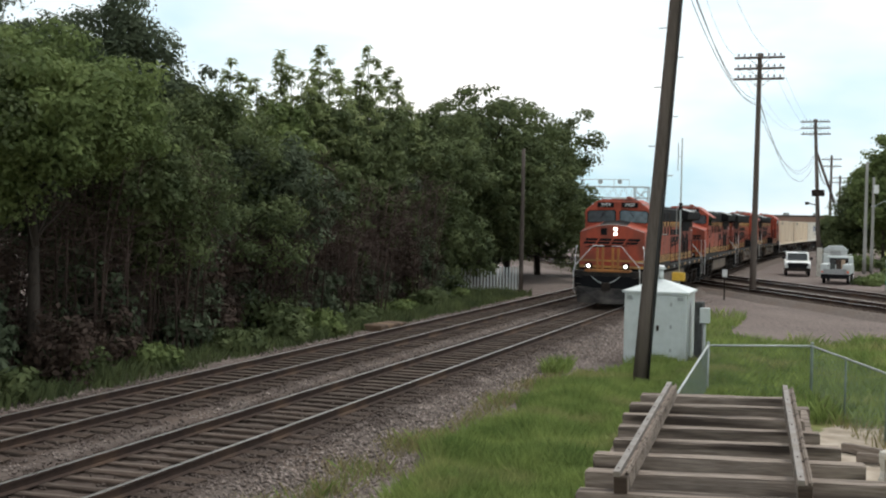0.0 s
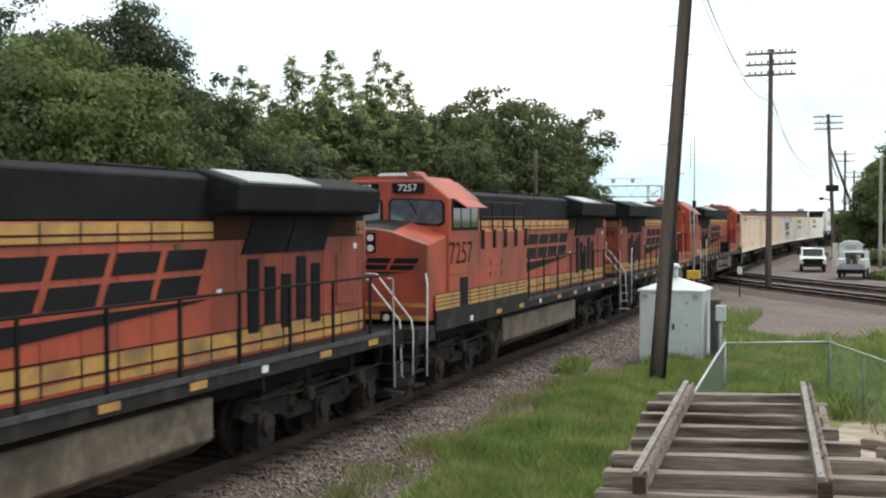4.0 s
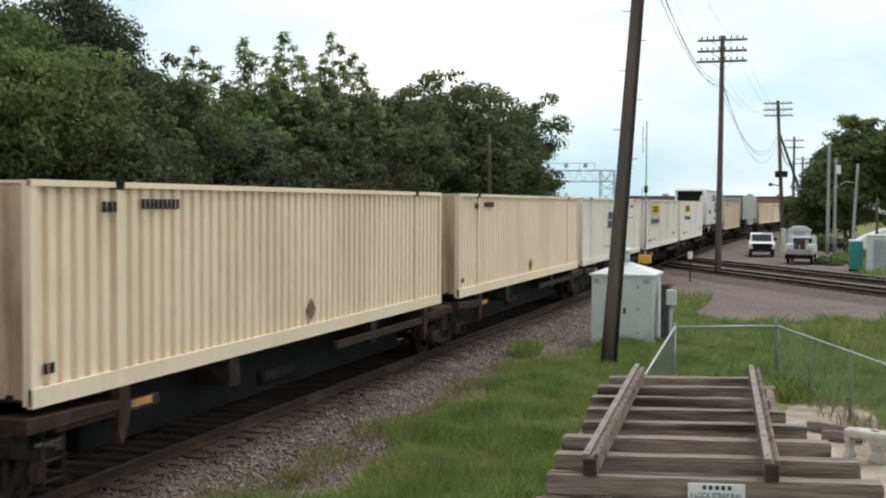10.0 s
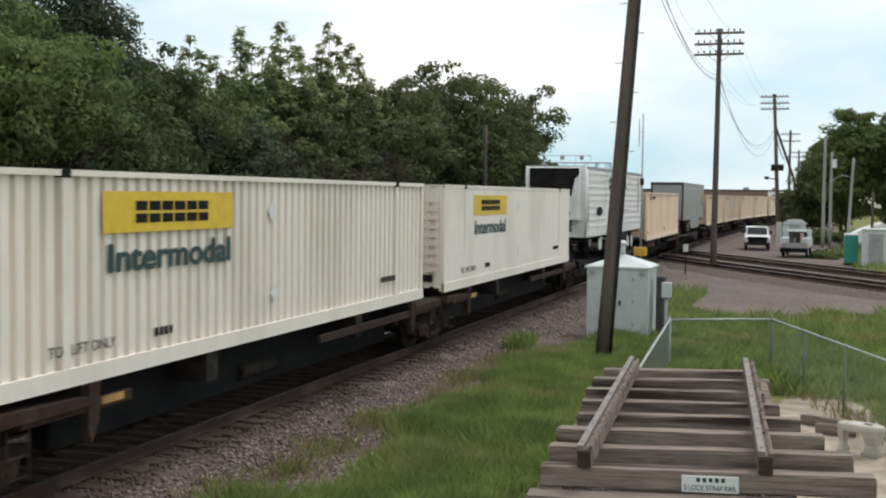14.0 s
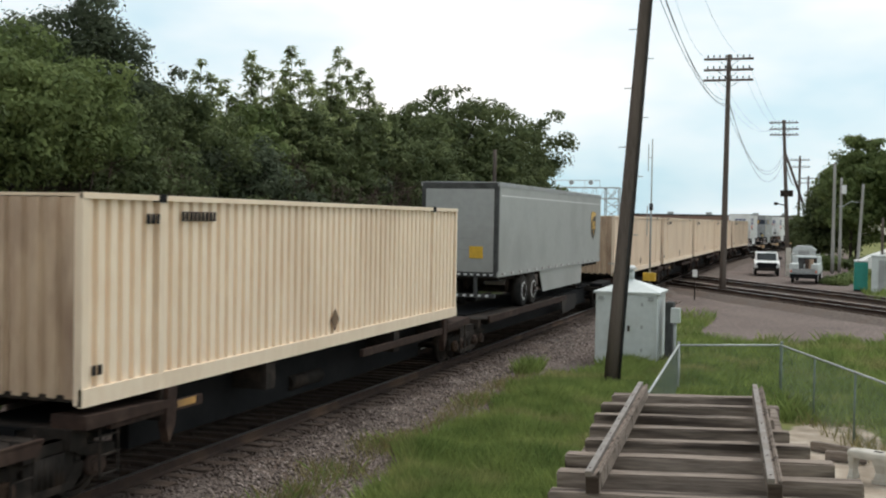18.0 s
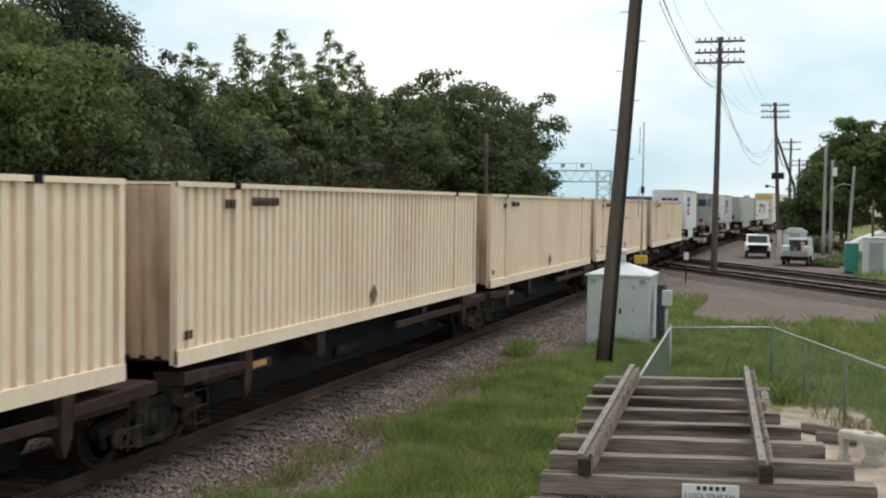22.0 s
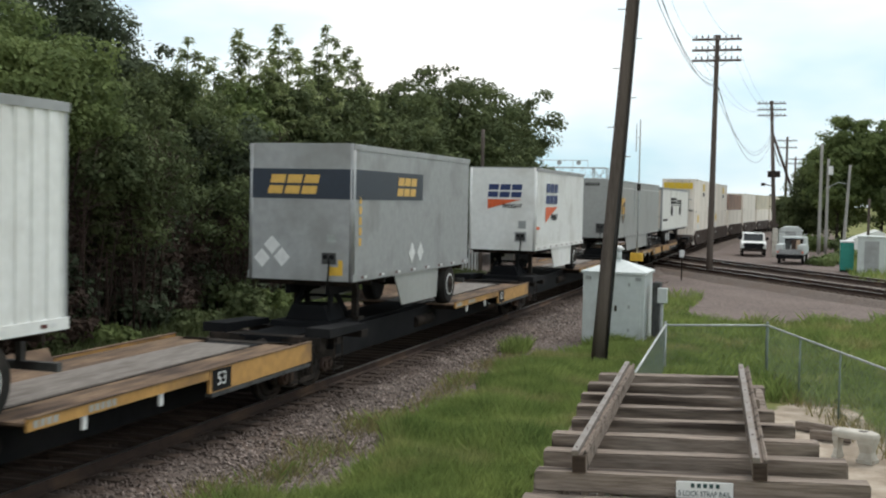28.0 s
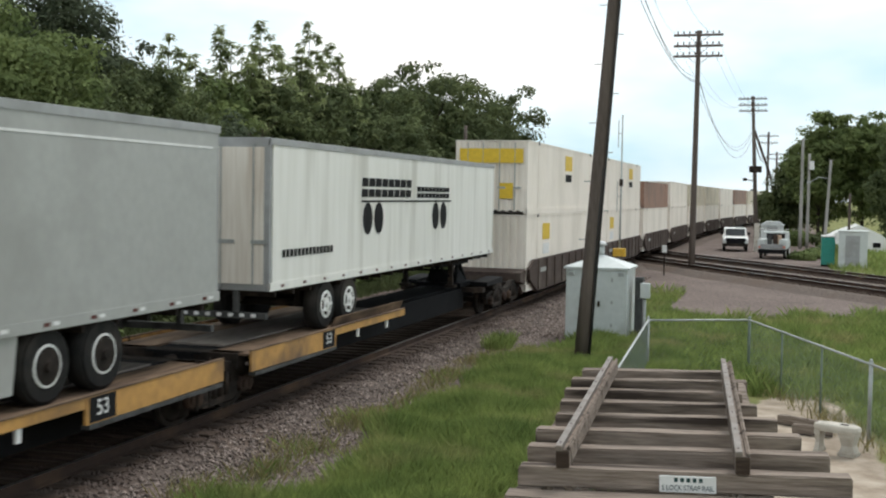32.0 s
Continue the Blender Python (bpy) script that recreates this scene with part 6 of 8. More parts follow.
def well_car(length, label, paint="wellred"):
    """A deep well for stacked boxes, with sloped end platforms."""
    t = tagged(empty("well_car"), label, "railway car", "well cars for stacked boxes")
    L = length / 2
    for s in (-1, 1):
        bm = slab(B(), [(-L + 0.8, 1.2), (-L + 1.5, 1.5), (L - 1.5, 1.5), (L - 0.8, 1.2), (L - 0.9, 0.85), (L - 2.1, 0.36), (-L + 2.1, 0.36), (-L + 0.9, 0.85)], s * 1.38, s * 1.46)
        side = part("well_side", bm, paint, t, bevel=0.0)
        bm = B()
        for k in range(9):
            y = -L + 2.2 + k * (length - 4.4) / 8
            box(bm, min(s * 1.46, s * 1.5), y - 0.05, 0.4, max(s * 1.46, s * 1.5), y + 0.05, 1.46)
        part("rib", bm, paint, side)
    bx("well_floor", paint, t, -1.36, -L + 1.9, 0.36, 1.36, L - 1.9, 0.4)
    for e in (-1, 1):
        bm = slab(B(), [(e * (L - 0.1), 0.8), (e * (L - 0.1), 1.1), (e * (L - 1.6), 1.3), (e * (L - 1.7), 0.5)], -1.3, 1.3)
        part("end_platform", bm, paint, t)
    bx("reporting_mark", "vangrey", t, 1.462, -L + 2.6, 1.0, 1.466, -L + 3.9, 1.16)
    wh = car_truck(t, -L) + car_truck(t, L)
    return t, wh


TRAIN = []      # (thing, metres behind the first unit at the start, floor height)
ROLLING = []    # (wheelset, whether its car runs backwards)


def couple(ob, front, length, z=0.0, turn=False):
    TRAIN.append((ob, front + length / 2, z, turn))
    return ob


LOCO = "orange, black and yellow diesel locomotive, "
for number, front, turn, text in (("3959", 49.6, False, "leading with lit headlights"), ("7257", 70.9, False, "second, cab forward"), ("6849", 92.25, True, "third, running long hood first"), ("6643", 113.6, True, "fourth, coupled to the containers")):
    ob, wh = locomotive(number, LOCO + text, number == "3959", 0.75 if turn else 0.45, {"3959": 0.75, "7257": 0.5}.get(number, 0.15))
    ROLLING += [(w, turn) for w in wh]
    couple(ob, front - (0.0 if not turn else 0.95 if number == "6849" else 0.8), 21.3, turn=turn)


def put_container(front, paint, label, z=1.28, **kw):
    return couple(container(paint, label, **kw), front, 15.42, z)


def put_spine(front, length, paint, label, turn=False, **kw):
    ob, wh = spine_car(length, paint, label, **kw)
    return couple(ob, front, length, turn=turn)


FLAT = "rusty brown skeleton flat car under a container"
DECK = "faded yellow spine car with tan wheel runways"
cream_label = "cream ribbed freight container with rusty stained ends"
for f in (135.7, 152.6, 239.8, 278.3, 295.05, 312.0, 328.75, 346.6):
    ob = put_container(f, "cream", cream_label, end_paint="creamrust")
    tiny_bars(ob, -6.3, 2.32, 3, 0.14)
    tiny_bars(ob, -5.4, 2.36, 9, 0.14, w=0.08)
    diamond(ob, 0.12, 0.5, 0.2, "decktan")
    tiny_bars(ob, -7.5, 0.38, 2, 0.13)
ob = put_container(168.95, "offwhite", "off-white ribbed container with a large navy blue mark", slots=True)
block_logo(ob, on_side(1.306, 0.07, 1.76), 4.2, 0.7, "navy", 0.35, n=5)
word("INTERMODAL", 0.44, "decalblack", ob, on_side(1.308, 0.77, 0.93), "lettering", fit=2.92)
tiny_bars(ob, 4.37, 2.3, 6, 0.12)
for f in (185.85, 202.9):
    ob = put_container(f, "offwhite", "off-white ribbed container with a yellow panel and dark lettering" if f < 200 else "off-white smooth-sided container with a yellow panel", plain=f > 200, slats=f > 200)
    decal(ob, -5.13, -1.64, 1.9, 2.46, "decalyellow", name="panel")
    block_logo(ob, on_side(1.312, -3.38, 2.18), 2.0, 0.3, "decalblack", 0.0, n=6)
    word("Intermodal", 0.52, "darkgreen", ob, on_side(1.308, -3.37, 1.55), "lettering", fit=3.25, bold=0.035)
    word("TOP LIFT ONLY", 0.2, "decalblack", ob, on_side(1.308, -5.55, 0.46), "lettering", fit=1.4)
    tiny_bars(ob, -3.9, 0.42, 4, 0.12)
    tiny_bars(ob, 4.96, 0.55, 7, 0.12)
    for y, z in ((-0.24, 2.15), (-0.14, 0.75)):
        diamond(ob, y, z, 0.16, "placard")

for f in (135.2, 152.1, 168.9, 185.85, 202.7):
    put_spine(f, 16.9, "rustcar", FLAT)
put_spine(219.8, 19.6, "rustcar", "rusty brown spine car under a refrigerated trailer", deck=True)
put_spine(239.5, 17.0, "rustcar", FLAT)
put_spine(257.3, 20.0, "rustcar", "rusty brown spine car under a grey van trailer", deck=True, turn=True, panel=True)
for f in (278.0, 294.85, 311.5, 328.5, 346.2):
    put_spine(f, 16.7, "rustcar", FLAT)

# refrigerated trailer
ob = couple(trailer(15.7, "white", "white ribbed refrigerated trailer with a black shield mark", floor=1.05, lines=9, front_paint="white", skirt=(-3.1, 2.9, "decalblack"), setback=3.2), 221.9, 15.7, 1.0)
bm = box(B(), -1.05, -8.25, 1.75, 1.05, -7.84, 3.9)
rf = part("cooling_unit", bm, "white", ob, "white cooling unit with a dark louvred top", bevel=0.04)
lv = part("louvre_panel", prism(B(), [(-1.03, 2.75), (0.72, 2.75), (0.86, 3.45), (1.03, 3.62), (1.03, 3.88), (-1.03, 3.88)], -8.27, -8.249), "black", rf, "dark louvred panel")
bm = B()
for k in range(10):
    slab(bm, [(-7.62, 1.5 + k * 0.13), (-7.54, 1.5 + k * 0.13), (-7.54, 1.58 + k * 0.13), (-7.62, 1.58 + k * 0.13)], 1.317, 1.321)
part("number_bars", bm, "decalblack", ob)
bm = B()
for k in range(9):
    box(bm, -0.98, -8.285, 2.82 + k * 0.11, 0.66 if k < 6 else 0.94, -8.27, 2.86 + k * 0.11)
part("louvre", bm, "chassis", lv)
for x in (-0.6, 0.55):
    bx("vent", "black", rf, x - 0.12, -8.27, 1.9, x + 0.12, -8.249, 2.1)
block_logo(ob, on_side(1.319, -1.9, 3.32), 1.6, 0.52, "decalblack", 0.1, n=5)
word("INTERMODAL", 0.47, "decalblack", ob, on_side(1.32, 0.74, 3.22), "lettering", fit=3.3)
wd = part("spare_disc", rod(rod(B(), (1.1, -3.8, 0.72), (1.16, -3.8, 0.72), 0.34, n=22), (1.16, -3.8, 0.72), (1.2, -3.8, 0.72), 0.1, n=12), "placard", ob, "pale spare wheel disc")
part("gear_bracket", slab(B(), [(-5.3, 1.05), (-4.5, 1.05), (-4.85, 0.55), (-5.0, 0.55)], 0.86, 0.9), "silver", ob, "pale landing gear bracket")
for k in (0, 1):
    part("faint_mark", slab(B(), [(1.0 + k * 0.3, 2.1), (1.25 + k * 0.3, 2.3), (1.5 + k * 0.3, 2.0), (1.25 + k * 0.3, 1.8)], 1.3165 + k * 0.001, 1.319 + k * 0.001), "silver", ob)
sh = slab(B(), [(-1.0, 2.84), (-0.1, 2.96), (0.8, 2.84), (0.7, 2.3), (-0.1, 1.88), (-0.9, 2.3)], 1.315, 1.322)
sh = part("shield", sh, "decalblack", ob)
for k, (a, b) in enumerate(((-0.7, -0.5), (-0.28, 0.08), (0.3, 0.5))):
    part("shield_mark", slab(B(), [(a, 2.36), (b, 2.34), (b, 2.78), (a, 2.78)], 1.322, 1.326), "placard", sh)
el = slab(B(), [(-5.02 + 0.75 * math.cos(a * 0.5236), 2.1 + 0.2 * math.sin(a * 0.5236)) for a in range(12)], 1.315, 1.322)
part("oval_mark", el, "decalblack", ob)
tiny_bars(ob, -1.44, 1.46, 20, 0.12, x=1.318)

# grey van trailers with a brown and gold shield


def shield_mark(ob, y, z, k=1.0):
    h = k * 0.83
    a = slab(B(), [(y - 0.52 * k, z + 0.62 * h), (y - 0.26 * k, z + 0.7 * h), (y, z + 0.73 * h), (y + 0.26 * k, z + 0.7 * h), (y + 0.52 * k, z + 0.62 * h), (y + 0.52 * k, z - 0.1 * h), (y + 0.42 * k, z - 0.4 * h), (y, z - 0.75 * h), (y - 0.42 * k, z - 0.4 * h), (y - 0.52 * k, z - 0.1 * h)], 1.302, 1.307)
    a = part("shield", a, "brown", ob, "brown shield with a gold crown")
    b = slab(B(), [(y - 0.5 * k, z + 0.61 * h), (y - 0.26 * k, z + 0.69 * h), (y, z + 0.72 * h), (y + 0.26 * k, z + 0.69 * h), (y + 0.5 * k, z + 0.61 * h), (y + 0.5 * k, z + 0.5 * h), (y + 0.1 * k, z + 0.44 * h), (y - 0.25 * k, z + 0.3 * h), (y - 0.5 * k, z + 0.15 * h)], 1.307, 1.311)
    part("gold_crown", b, "gold", a)
    for dy, z0, z1 in ((-0.36, -0.18, 0.22), (-0.2, -0.18, -0.08), (-0.12, -0.18, 0.22), (0.02, -0.46, 0.22), (0.16, -0.18, 0.22), (0.32, -0.18, 0.0), (0.32, 0.06, 0.22)):
        part("gold_bar", slab(B(), [(y + dy * k, z + z0 * h), (y + (dy + 0.1) * k, z + z0 * h), (y + (dy + 0.1) * k, z + z1 * h), (y + dy * k, z + z1 * h)], 1.307, 1.311), "gold", a)


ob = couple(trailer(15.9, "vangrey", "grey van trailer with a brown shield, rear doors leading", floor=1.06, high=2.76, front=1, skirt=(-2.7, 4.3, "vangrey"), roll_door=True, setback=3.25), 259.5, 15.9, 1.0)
shield_mark(ob, 6.37, 2.56, 0.96)
# white line painted for the highlight along the upper side
decal(ob, -7.7, 7.7, 3.42, 3.455, "placard", 1.298, name="trim_line")
face_decal(ob, 0.35, 0.8, 1.6, 1.95, "signyellow", -7.975, name="orange_notice")
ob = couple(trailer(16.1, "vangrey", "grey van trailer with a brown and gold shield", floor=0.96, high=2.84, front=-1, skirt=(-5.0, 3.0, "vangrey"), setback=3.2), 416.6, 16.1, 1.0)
shield_mark(ob, -6.15, 2.3, 1.1)
tiny_bars(ob, -7.6, 1.35, 2, 0.14)
# upper-side highlight, again drawn as a white line
decal(ob, -7.6, 7.8, 3.42, 3.455, "placard", 1.298, name="trim_line")
bm = B()
for k in range(6):
    prism(bm, [(-0.42 + k * 0.13, 3.5), (-0.34 + k * 0.13, 3.5), (-0.34 + k * 0.13, 3.66), (-0.42 + k * 0.13, 3.66)], -8.066, -8.058)
part("number_bars", bm, "decalblack", ob)

# short trailers


def freight_mark(ob, y, z, k, plane):
    """A navy block mark over an orange-red wedge."""
    if plane == "side":
        m = lambda dy, dz: on_side(1.31, y + dy, z + dz)
    else:
        m = lambda dy, dz: on_face(y + dy, plane, z + dz)
    block_logo(ob, m(0, 0), 2.0 * k, 0.72 * k, "navy", 0.1, n=3)
    bm = B()
    q = [(-1.0 * k, -0.48 * k), (0.95 * k, -0.48 * k), (0.2 * k, -0.66 * k), (-1.0 * k, -1.02 * k)]
    lo = [bm.verts.new((a, b, 0)) for a, b in q]
    hi = [bm.verts.new((a, b, 0.004)) for a, b in q]
    bm.faces.new(hi)
    bm.faces.new(lo[::-1])
    for i in range(4):
        bm.faces.new((lo[i], lo[(i + 1) % 4], hi[(i + 1) % 4], hi[i]))
    w = part("wedge", bm, "decalred", ob, "orange-red wedge")
    w.matrix_basis = m(0, 0)
    word("FREIGHT", 0.3 * k, "decalblack", ob, m(0.45 * k, -0.86 * k), "lettering", 0.95, bold=0.02)


for f, lab in ((364.85, "white ribbed short trailer with navy and orange marks"), (399.3, "second white ribbed short trailer with navy and orange marks")):
    ob = couple(trailer(8.6, "white", lab, floor=1.0, high=2.85, ribs=0.3, skirt=(-1.6, 2.0, "white"), axles=1), f, 8.6, 1.0)
    freight_mark(ob, -1.85, 2.98, 1.0, "side")
    freight_mark(ob, 0.1, 3.05, 0.62, -4.31)
    decal(ob, -4.25, -3.75, 1.72, 1.82, "decalred", 1.31, name="red_notice")
    diamond(ob, 0.2, 0.62, 0.18, "placard", 1.272)
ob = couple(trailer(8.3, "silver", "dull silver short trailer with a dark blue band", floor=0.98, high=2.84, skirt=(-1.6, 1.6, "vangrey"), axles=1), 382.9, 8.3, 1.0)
decal(ob, -4.1, 0.2, 2.68, 3.3, "navyband", 1.3, name="band")
face_decal(ob, -1.28, 1.28, 2.68, 3.3, "navyband", -4.155, name="band")
block_logo(ob, on_side(1.306, -0.95, 2.98), 1.3, 0.42, "gold", 0.25, n=3)
block_logo(ob, on_face(-0.2, -4.16, 2.98), 1.15, 0.4, "gold", 0.25, n=3)
for y, z in ((-0.5, 1.45), (0.1, 1.45)):
    diamond(ob, y, z, 0.22, "placard", 1.3)
for x, z in ((-0.7, 1.7), (-0.95, 1.42), (-0.45, 1.45)):
    bm = prism(B(), [(x - 0.2, z), (x, z - 0.2), (x + 0.2, z), (x, z + 0.2)], -4.16, -4.154)
    part("placard", bm, "placard", ob)
for k in range(5):
    decal(ob, -3.86, -3.72, 1.72 + k * 0.22, 1.88 + k * 0.22, "gold", 1.3, name="number_bar")
face_decal(ob, 0.72, 1.05, 1.1, 1.42, "signyellow", -4.156, name="orange_notice")

# white van trailer with black lettering blocks, doors leading
M["doorwhite"] = mat("stained_white_door_paint", (0.72, 0.67, 0.6), (0.62, 0.56, 0.48), 0.55, dirt=(0.42, 0.32, 0.24), dirt_scale=1.0, dirt_cut=(0.5, 0.72), stretch=(3, 3, 0.2), bump=0.03)
M["streaked"] = mat("rain_streaked_white_paint", (0.74, 0.73, 0.69), (0.66, 0.65, 0.6), 0.5, scale=3, dirt=(0.42, 0.4, 0.35), dirt_scale=1.1, dirt_cut=(0.52, 0.78), stretch=(1.4, 1.4, 0.14), bump=0.02)
ob = couple(trailer(16.0, "streaked", "weathered white van trailer with black marks, doors leading", floor=0.96, high=2.75, front=1, setback=2.7, door_paint="doorwhite"), 434.6, 16.0, 1.0)
block_logo(ob, on_side(1.302, -1.8, 2.88), 3.4, 0.42, "decalblack", 0.12, n=8)
block_logo(ob, on_side(1.302, 1.75, 2.8), 2.8, 0.28, "decalblack", 0.0, n=9)
decal(ob, -3.5, 3.3, 2.56, 2.6, "decalblack", 1.302)
for y in (-3.1, -2.4, 1.9, 2.6):
    part("mark_disc", slab(B(), [(y + 0.3 * math.cos(a * 0.5236), 2.2 + 0.36 * math.sin(a * 0.5236)) for a in range(12)], 1.302, 1.306), "decalblack", ob)
tiny_bars(ob, -7.5, 1.55, 14, 0.14, "decalblack", 1.302, 0.125)
face_decal(ob, -1.15, 0.1, 2.95, 3.05, "decalblack", -8.03)
face_decal(ob, -1.1, 0.0, 2.35, 2.45, "decalblack", -8.03)

for f in (364.05, 381.05, 398.05, 416.1):
    put_spine(f, 16.6, "caryellow", DECK, deck=True)
put_spine(433.1, 18.4, "caryellow", DECK, deck=True, turn=True)

# stacked boxes
M["stackbrown"] = mat("dull_red_brown_container_paint", (0.3, 0.17, 0.12), (0.23, 0.13, 0.095), 0.6, dirt=(0.15, 0.1, 0.08), dirt_scale=0.6, bump=0.03)
M["creamdull"] = mat("dull_tan_container_paint", (0.66, 0.59, 0.46), (0.58, 0.51, 0.39), 0.6, dirt=(0.42, 0.38, 0.3), dirt_scale=0.5, bump=0.03, rand=0.12)
u = 454.0
for i in range(11):
    ob, wh = well_car(16.3, "brown well car with boxes standing in it")
    couple(ob, u, 16.3)
    low = container("offwhite", "white container sunk in a well car", length=14.6, plain=True, high=2.7)
    couple(low, u + 0.85, 14.6, 0.4)
    if i in (0, 1):
        decal(low, -4.6, -3.3, 1.75, 2.35, "decalyellow", 1.308, name="panel")
        decal(low, -4.5, -3.4, 1.2, 1.6, "placard", 1.308, name="notice")
    top = container(("offwhite", "offwhite", "stackbrown", "offwhite", "creamdull", "creamdull", "offwhite", "stackbrown", "creamdull", "offwhite", "creamdull")[i], "white container stacked on another, with yellow panels" if i < 2 else "dull red-brown container stacked on another" if i in (2, 7) else "low pale container stacked on another", plain=True, doors_front=True, length=14.6, high=2.6 if i < 2 else 1.7 if i == 2 else 1.95, end_paint=None)
    couple(top, u + 0.85, 14.6, 3.1)
    if i < 2:
        for s_y in (2.2,) if i % 2 else (-0.4,):
            decal(top, s_y, s_y + 1.5, 1.7, 2.3, "decalyellow", 1.308, name="panel")
            decal(top, s_y + 0.1, s_y + 1.4, 1.25, 1.55, "decalblack", 1.308)
        face_decal(top, -1.15, 1.15, 1.8, 2.3, "decalyellow", -7.33, name="panel")
        for x in (-0.5, 0.55):
            face_decal(top, x - 0.25, x + 0.25, 0.55, 1.1, "decalyellow", -7.328, name="notice")
    u += 16.5


# ---- old strap-rail display on a timber crib ----
disp = tagged(empty("track_display", Matrix.Translation((-1.78, 9.46, 1.66)) @ pose(0, 0, 0, 0.95, -1.7, 4.6)), "old wooden strap rail track display on grey timbers", "track display")
rt = random.Random(12)


def timber(name, parent, x0, y0, z0, x1, y1, z1, material="oldwood", rough=0.006):
    bm = box(B(), x0, y0, z0, x1, y1, z1)
    bmesh.ops.subdivide_edges(bm, edges=[e for e in bm.edges if e.calc_length() > 0.8], cuts=6)
    bmesh.ops.bevel(bm, geom=[e for e in bm.edges if len(e.link_faces) == 2 and e.calc_face_angle(0) > 0.5], offset=0.014, segments=2, affect="EDGES")
    for v in bm.verts:
        v.co += Vector((rt.uniform(-rough, rough), rt.uniform(-rough, rough), rt.uniform(-rough, rough)))
    return part(name, bm, material, parent)


over = (0.86, 0.77, 0.6, 0.44, 0.28, 0.16, 0.14, 0.12, 0.1)
for k in range(8):
    y = -0.04 + k * 0.775
    timber("tie", disp, -0.33 - rt.uniform(0, 0.12), y, -0.37 - 0.009 * k, 1.47 + over[k], y + 0.2, -0.2 - 0.009 * k, rough=0.005)
for x in (0.0, 1.47):
    before = set(bpy.data.objects)
    r = timber("stringer", disp, x - 0.06, -0.06, -0.198, x + 0.06, 4.86, -0.045, rough=0.003)
    timber("stringer_lip", disp, x + 0.03, -0.055, -0.05, x + 0.066, 4.85, -0.012, rough=0.002)
    bx("end_grain", "tie", r, x - 0.055, -0.068, -0.192, x + 0.055, -0.058, -0.05, "dark split end grain")
    bm = box(B(), x - 0.058, -0.085, -0.045, x - 0.002, 4.87, 0.0)
    sp = part("strap_iron", bm, mat("worn_strap_iron", (0.24, 0.215, 0.195), (0.15, 0.125, 0.11), 0.65, 0.1, dirt=(0.14, 0.1, 0.075), dirt_scale=4), r, "worn flat iron strap")
    for k in range(7):
        part("spike_head", rod(B(), (x - 0.03, 0.04 + k * 0.75, 0.0), (x - 0.03, 0.04 + k * 0.75, 0.006), 0.008, n=8), "railside", sp)
    if x == 0.0:
        for ob in set(bpy.data.objects) - before:
            if ob.parent == disp:
                ob.matrix_basis = Matrix.Rotation(radians(-1.05), 4, "Z")
crib = tagged(empty("timber_crib", disp.matrix_basis.copy()), "stacked grey timber crib under the display", "retaining wall")
z = -0.375
k = 0
while z > -1.9:
    timber("beam", crib, -0.46, -0.36, z - 0.235, 2.36, -0.08, z)
    if k % 2 == 0:
        for x in (-0.4, 1.5):
            timber("beam", crib, x, -0.07, z - 0.235, x + 0.22, 5.3, z)
    timber("beam", crib, -0.4, 5.32, z - 0.235, 1.75, 5.56, z)
    z -= 0.24
    k += 1
sign = bx("display_sign", "placard", disp, 0.8, -0.062, -0.365, 1.26, -0.05, -0.225, "small white sign with green writing", 0.004)
word("S LOCK STRAP RAIL", 0.062, "darkgreen", sign, on_face(1.03, -0.064, -0.325), "lettering", fit=0.42)
bm = B()
for k in range(5):
    prism(bm, [(0.92 + k * 0.05, -0.275), (0.95 + k * 0.05, -0.275), (0.95 + k * 0.05, -0.24), (0.92 + k * 0.05, -0.24)], -0.065, -0.062)
tagged(part("number_bar", bm, "darkgreen", sign), kind="stuff")

bench = tagged(empty("stone_bench", pose(0.86, 19.9, -0.45, 0, 0, -24) @ Matrix.Scale(0.86, 4)), "small pale weathered concrete bench beside the sandy path", "bench")
bm = B()
for ring, z in ((1.0, 0.44), (1.04, 0.5), (1.0, 0.56), (0.86, 0.585)):
    rows = [bm.verts.new((0.44 * ring * math.copysign(abs(math.cos(a)) ** 0.7, math.cos(a)), 0.2 * ring * math.copysign(abs(math.sin(a)) ** 0.7, math.sin(a)), z)) for a in (k * math.pi / 10 for k in range(20))]
    if z > 0.44:
        for k in range(20):
            bm.faces.new((low[k], low[(k + 1) % 20], rows[(k + 1) % 20], rows[k]))
    else:
        bm.faces.new(rows[::-1])
    low = rows
bm.faces.new(low)
part("seat", bm, "concrete", bench, "rounded concrete seat slab")
bx("seat_recess", "chassis", bench, 0.06, -0.06, 0.584, 0.22, 0.06, 0.589)
for x, wd in ((0.24, 0.14), (-0.34, 0.05)):
    bm = B()
    for z0, z1, k0, k1 in ((0.0, 0.07, 1.15, 1.15), (0.07, 0.2, 1.0, 0.78), (0.2, 0.36, 0.78, 1.0), (0.36, 0.442, 1.1, 1.1)):
        ends = [[bm.verts.new((x + sx * wd * k, sy * 0.15 * k, z)) for sx, sy in ((-1, -1), (1, -1), (1, 1), (-1, 1))] for z, k in ((z0, k0), (z1, k1))]
        bm.faces.new(ends[0][::-1])
        bm.faces.new(ends[1])
        for k in range(4):
            bm.faces.new((ends[0][k], ends[0][(k + 1) % 4], ends[1][(k + 1) % 4], ends[1][k]))
    part("leg", bm, "concrete", bench, "shaped concrete leg")

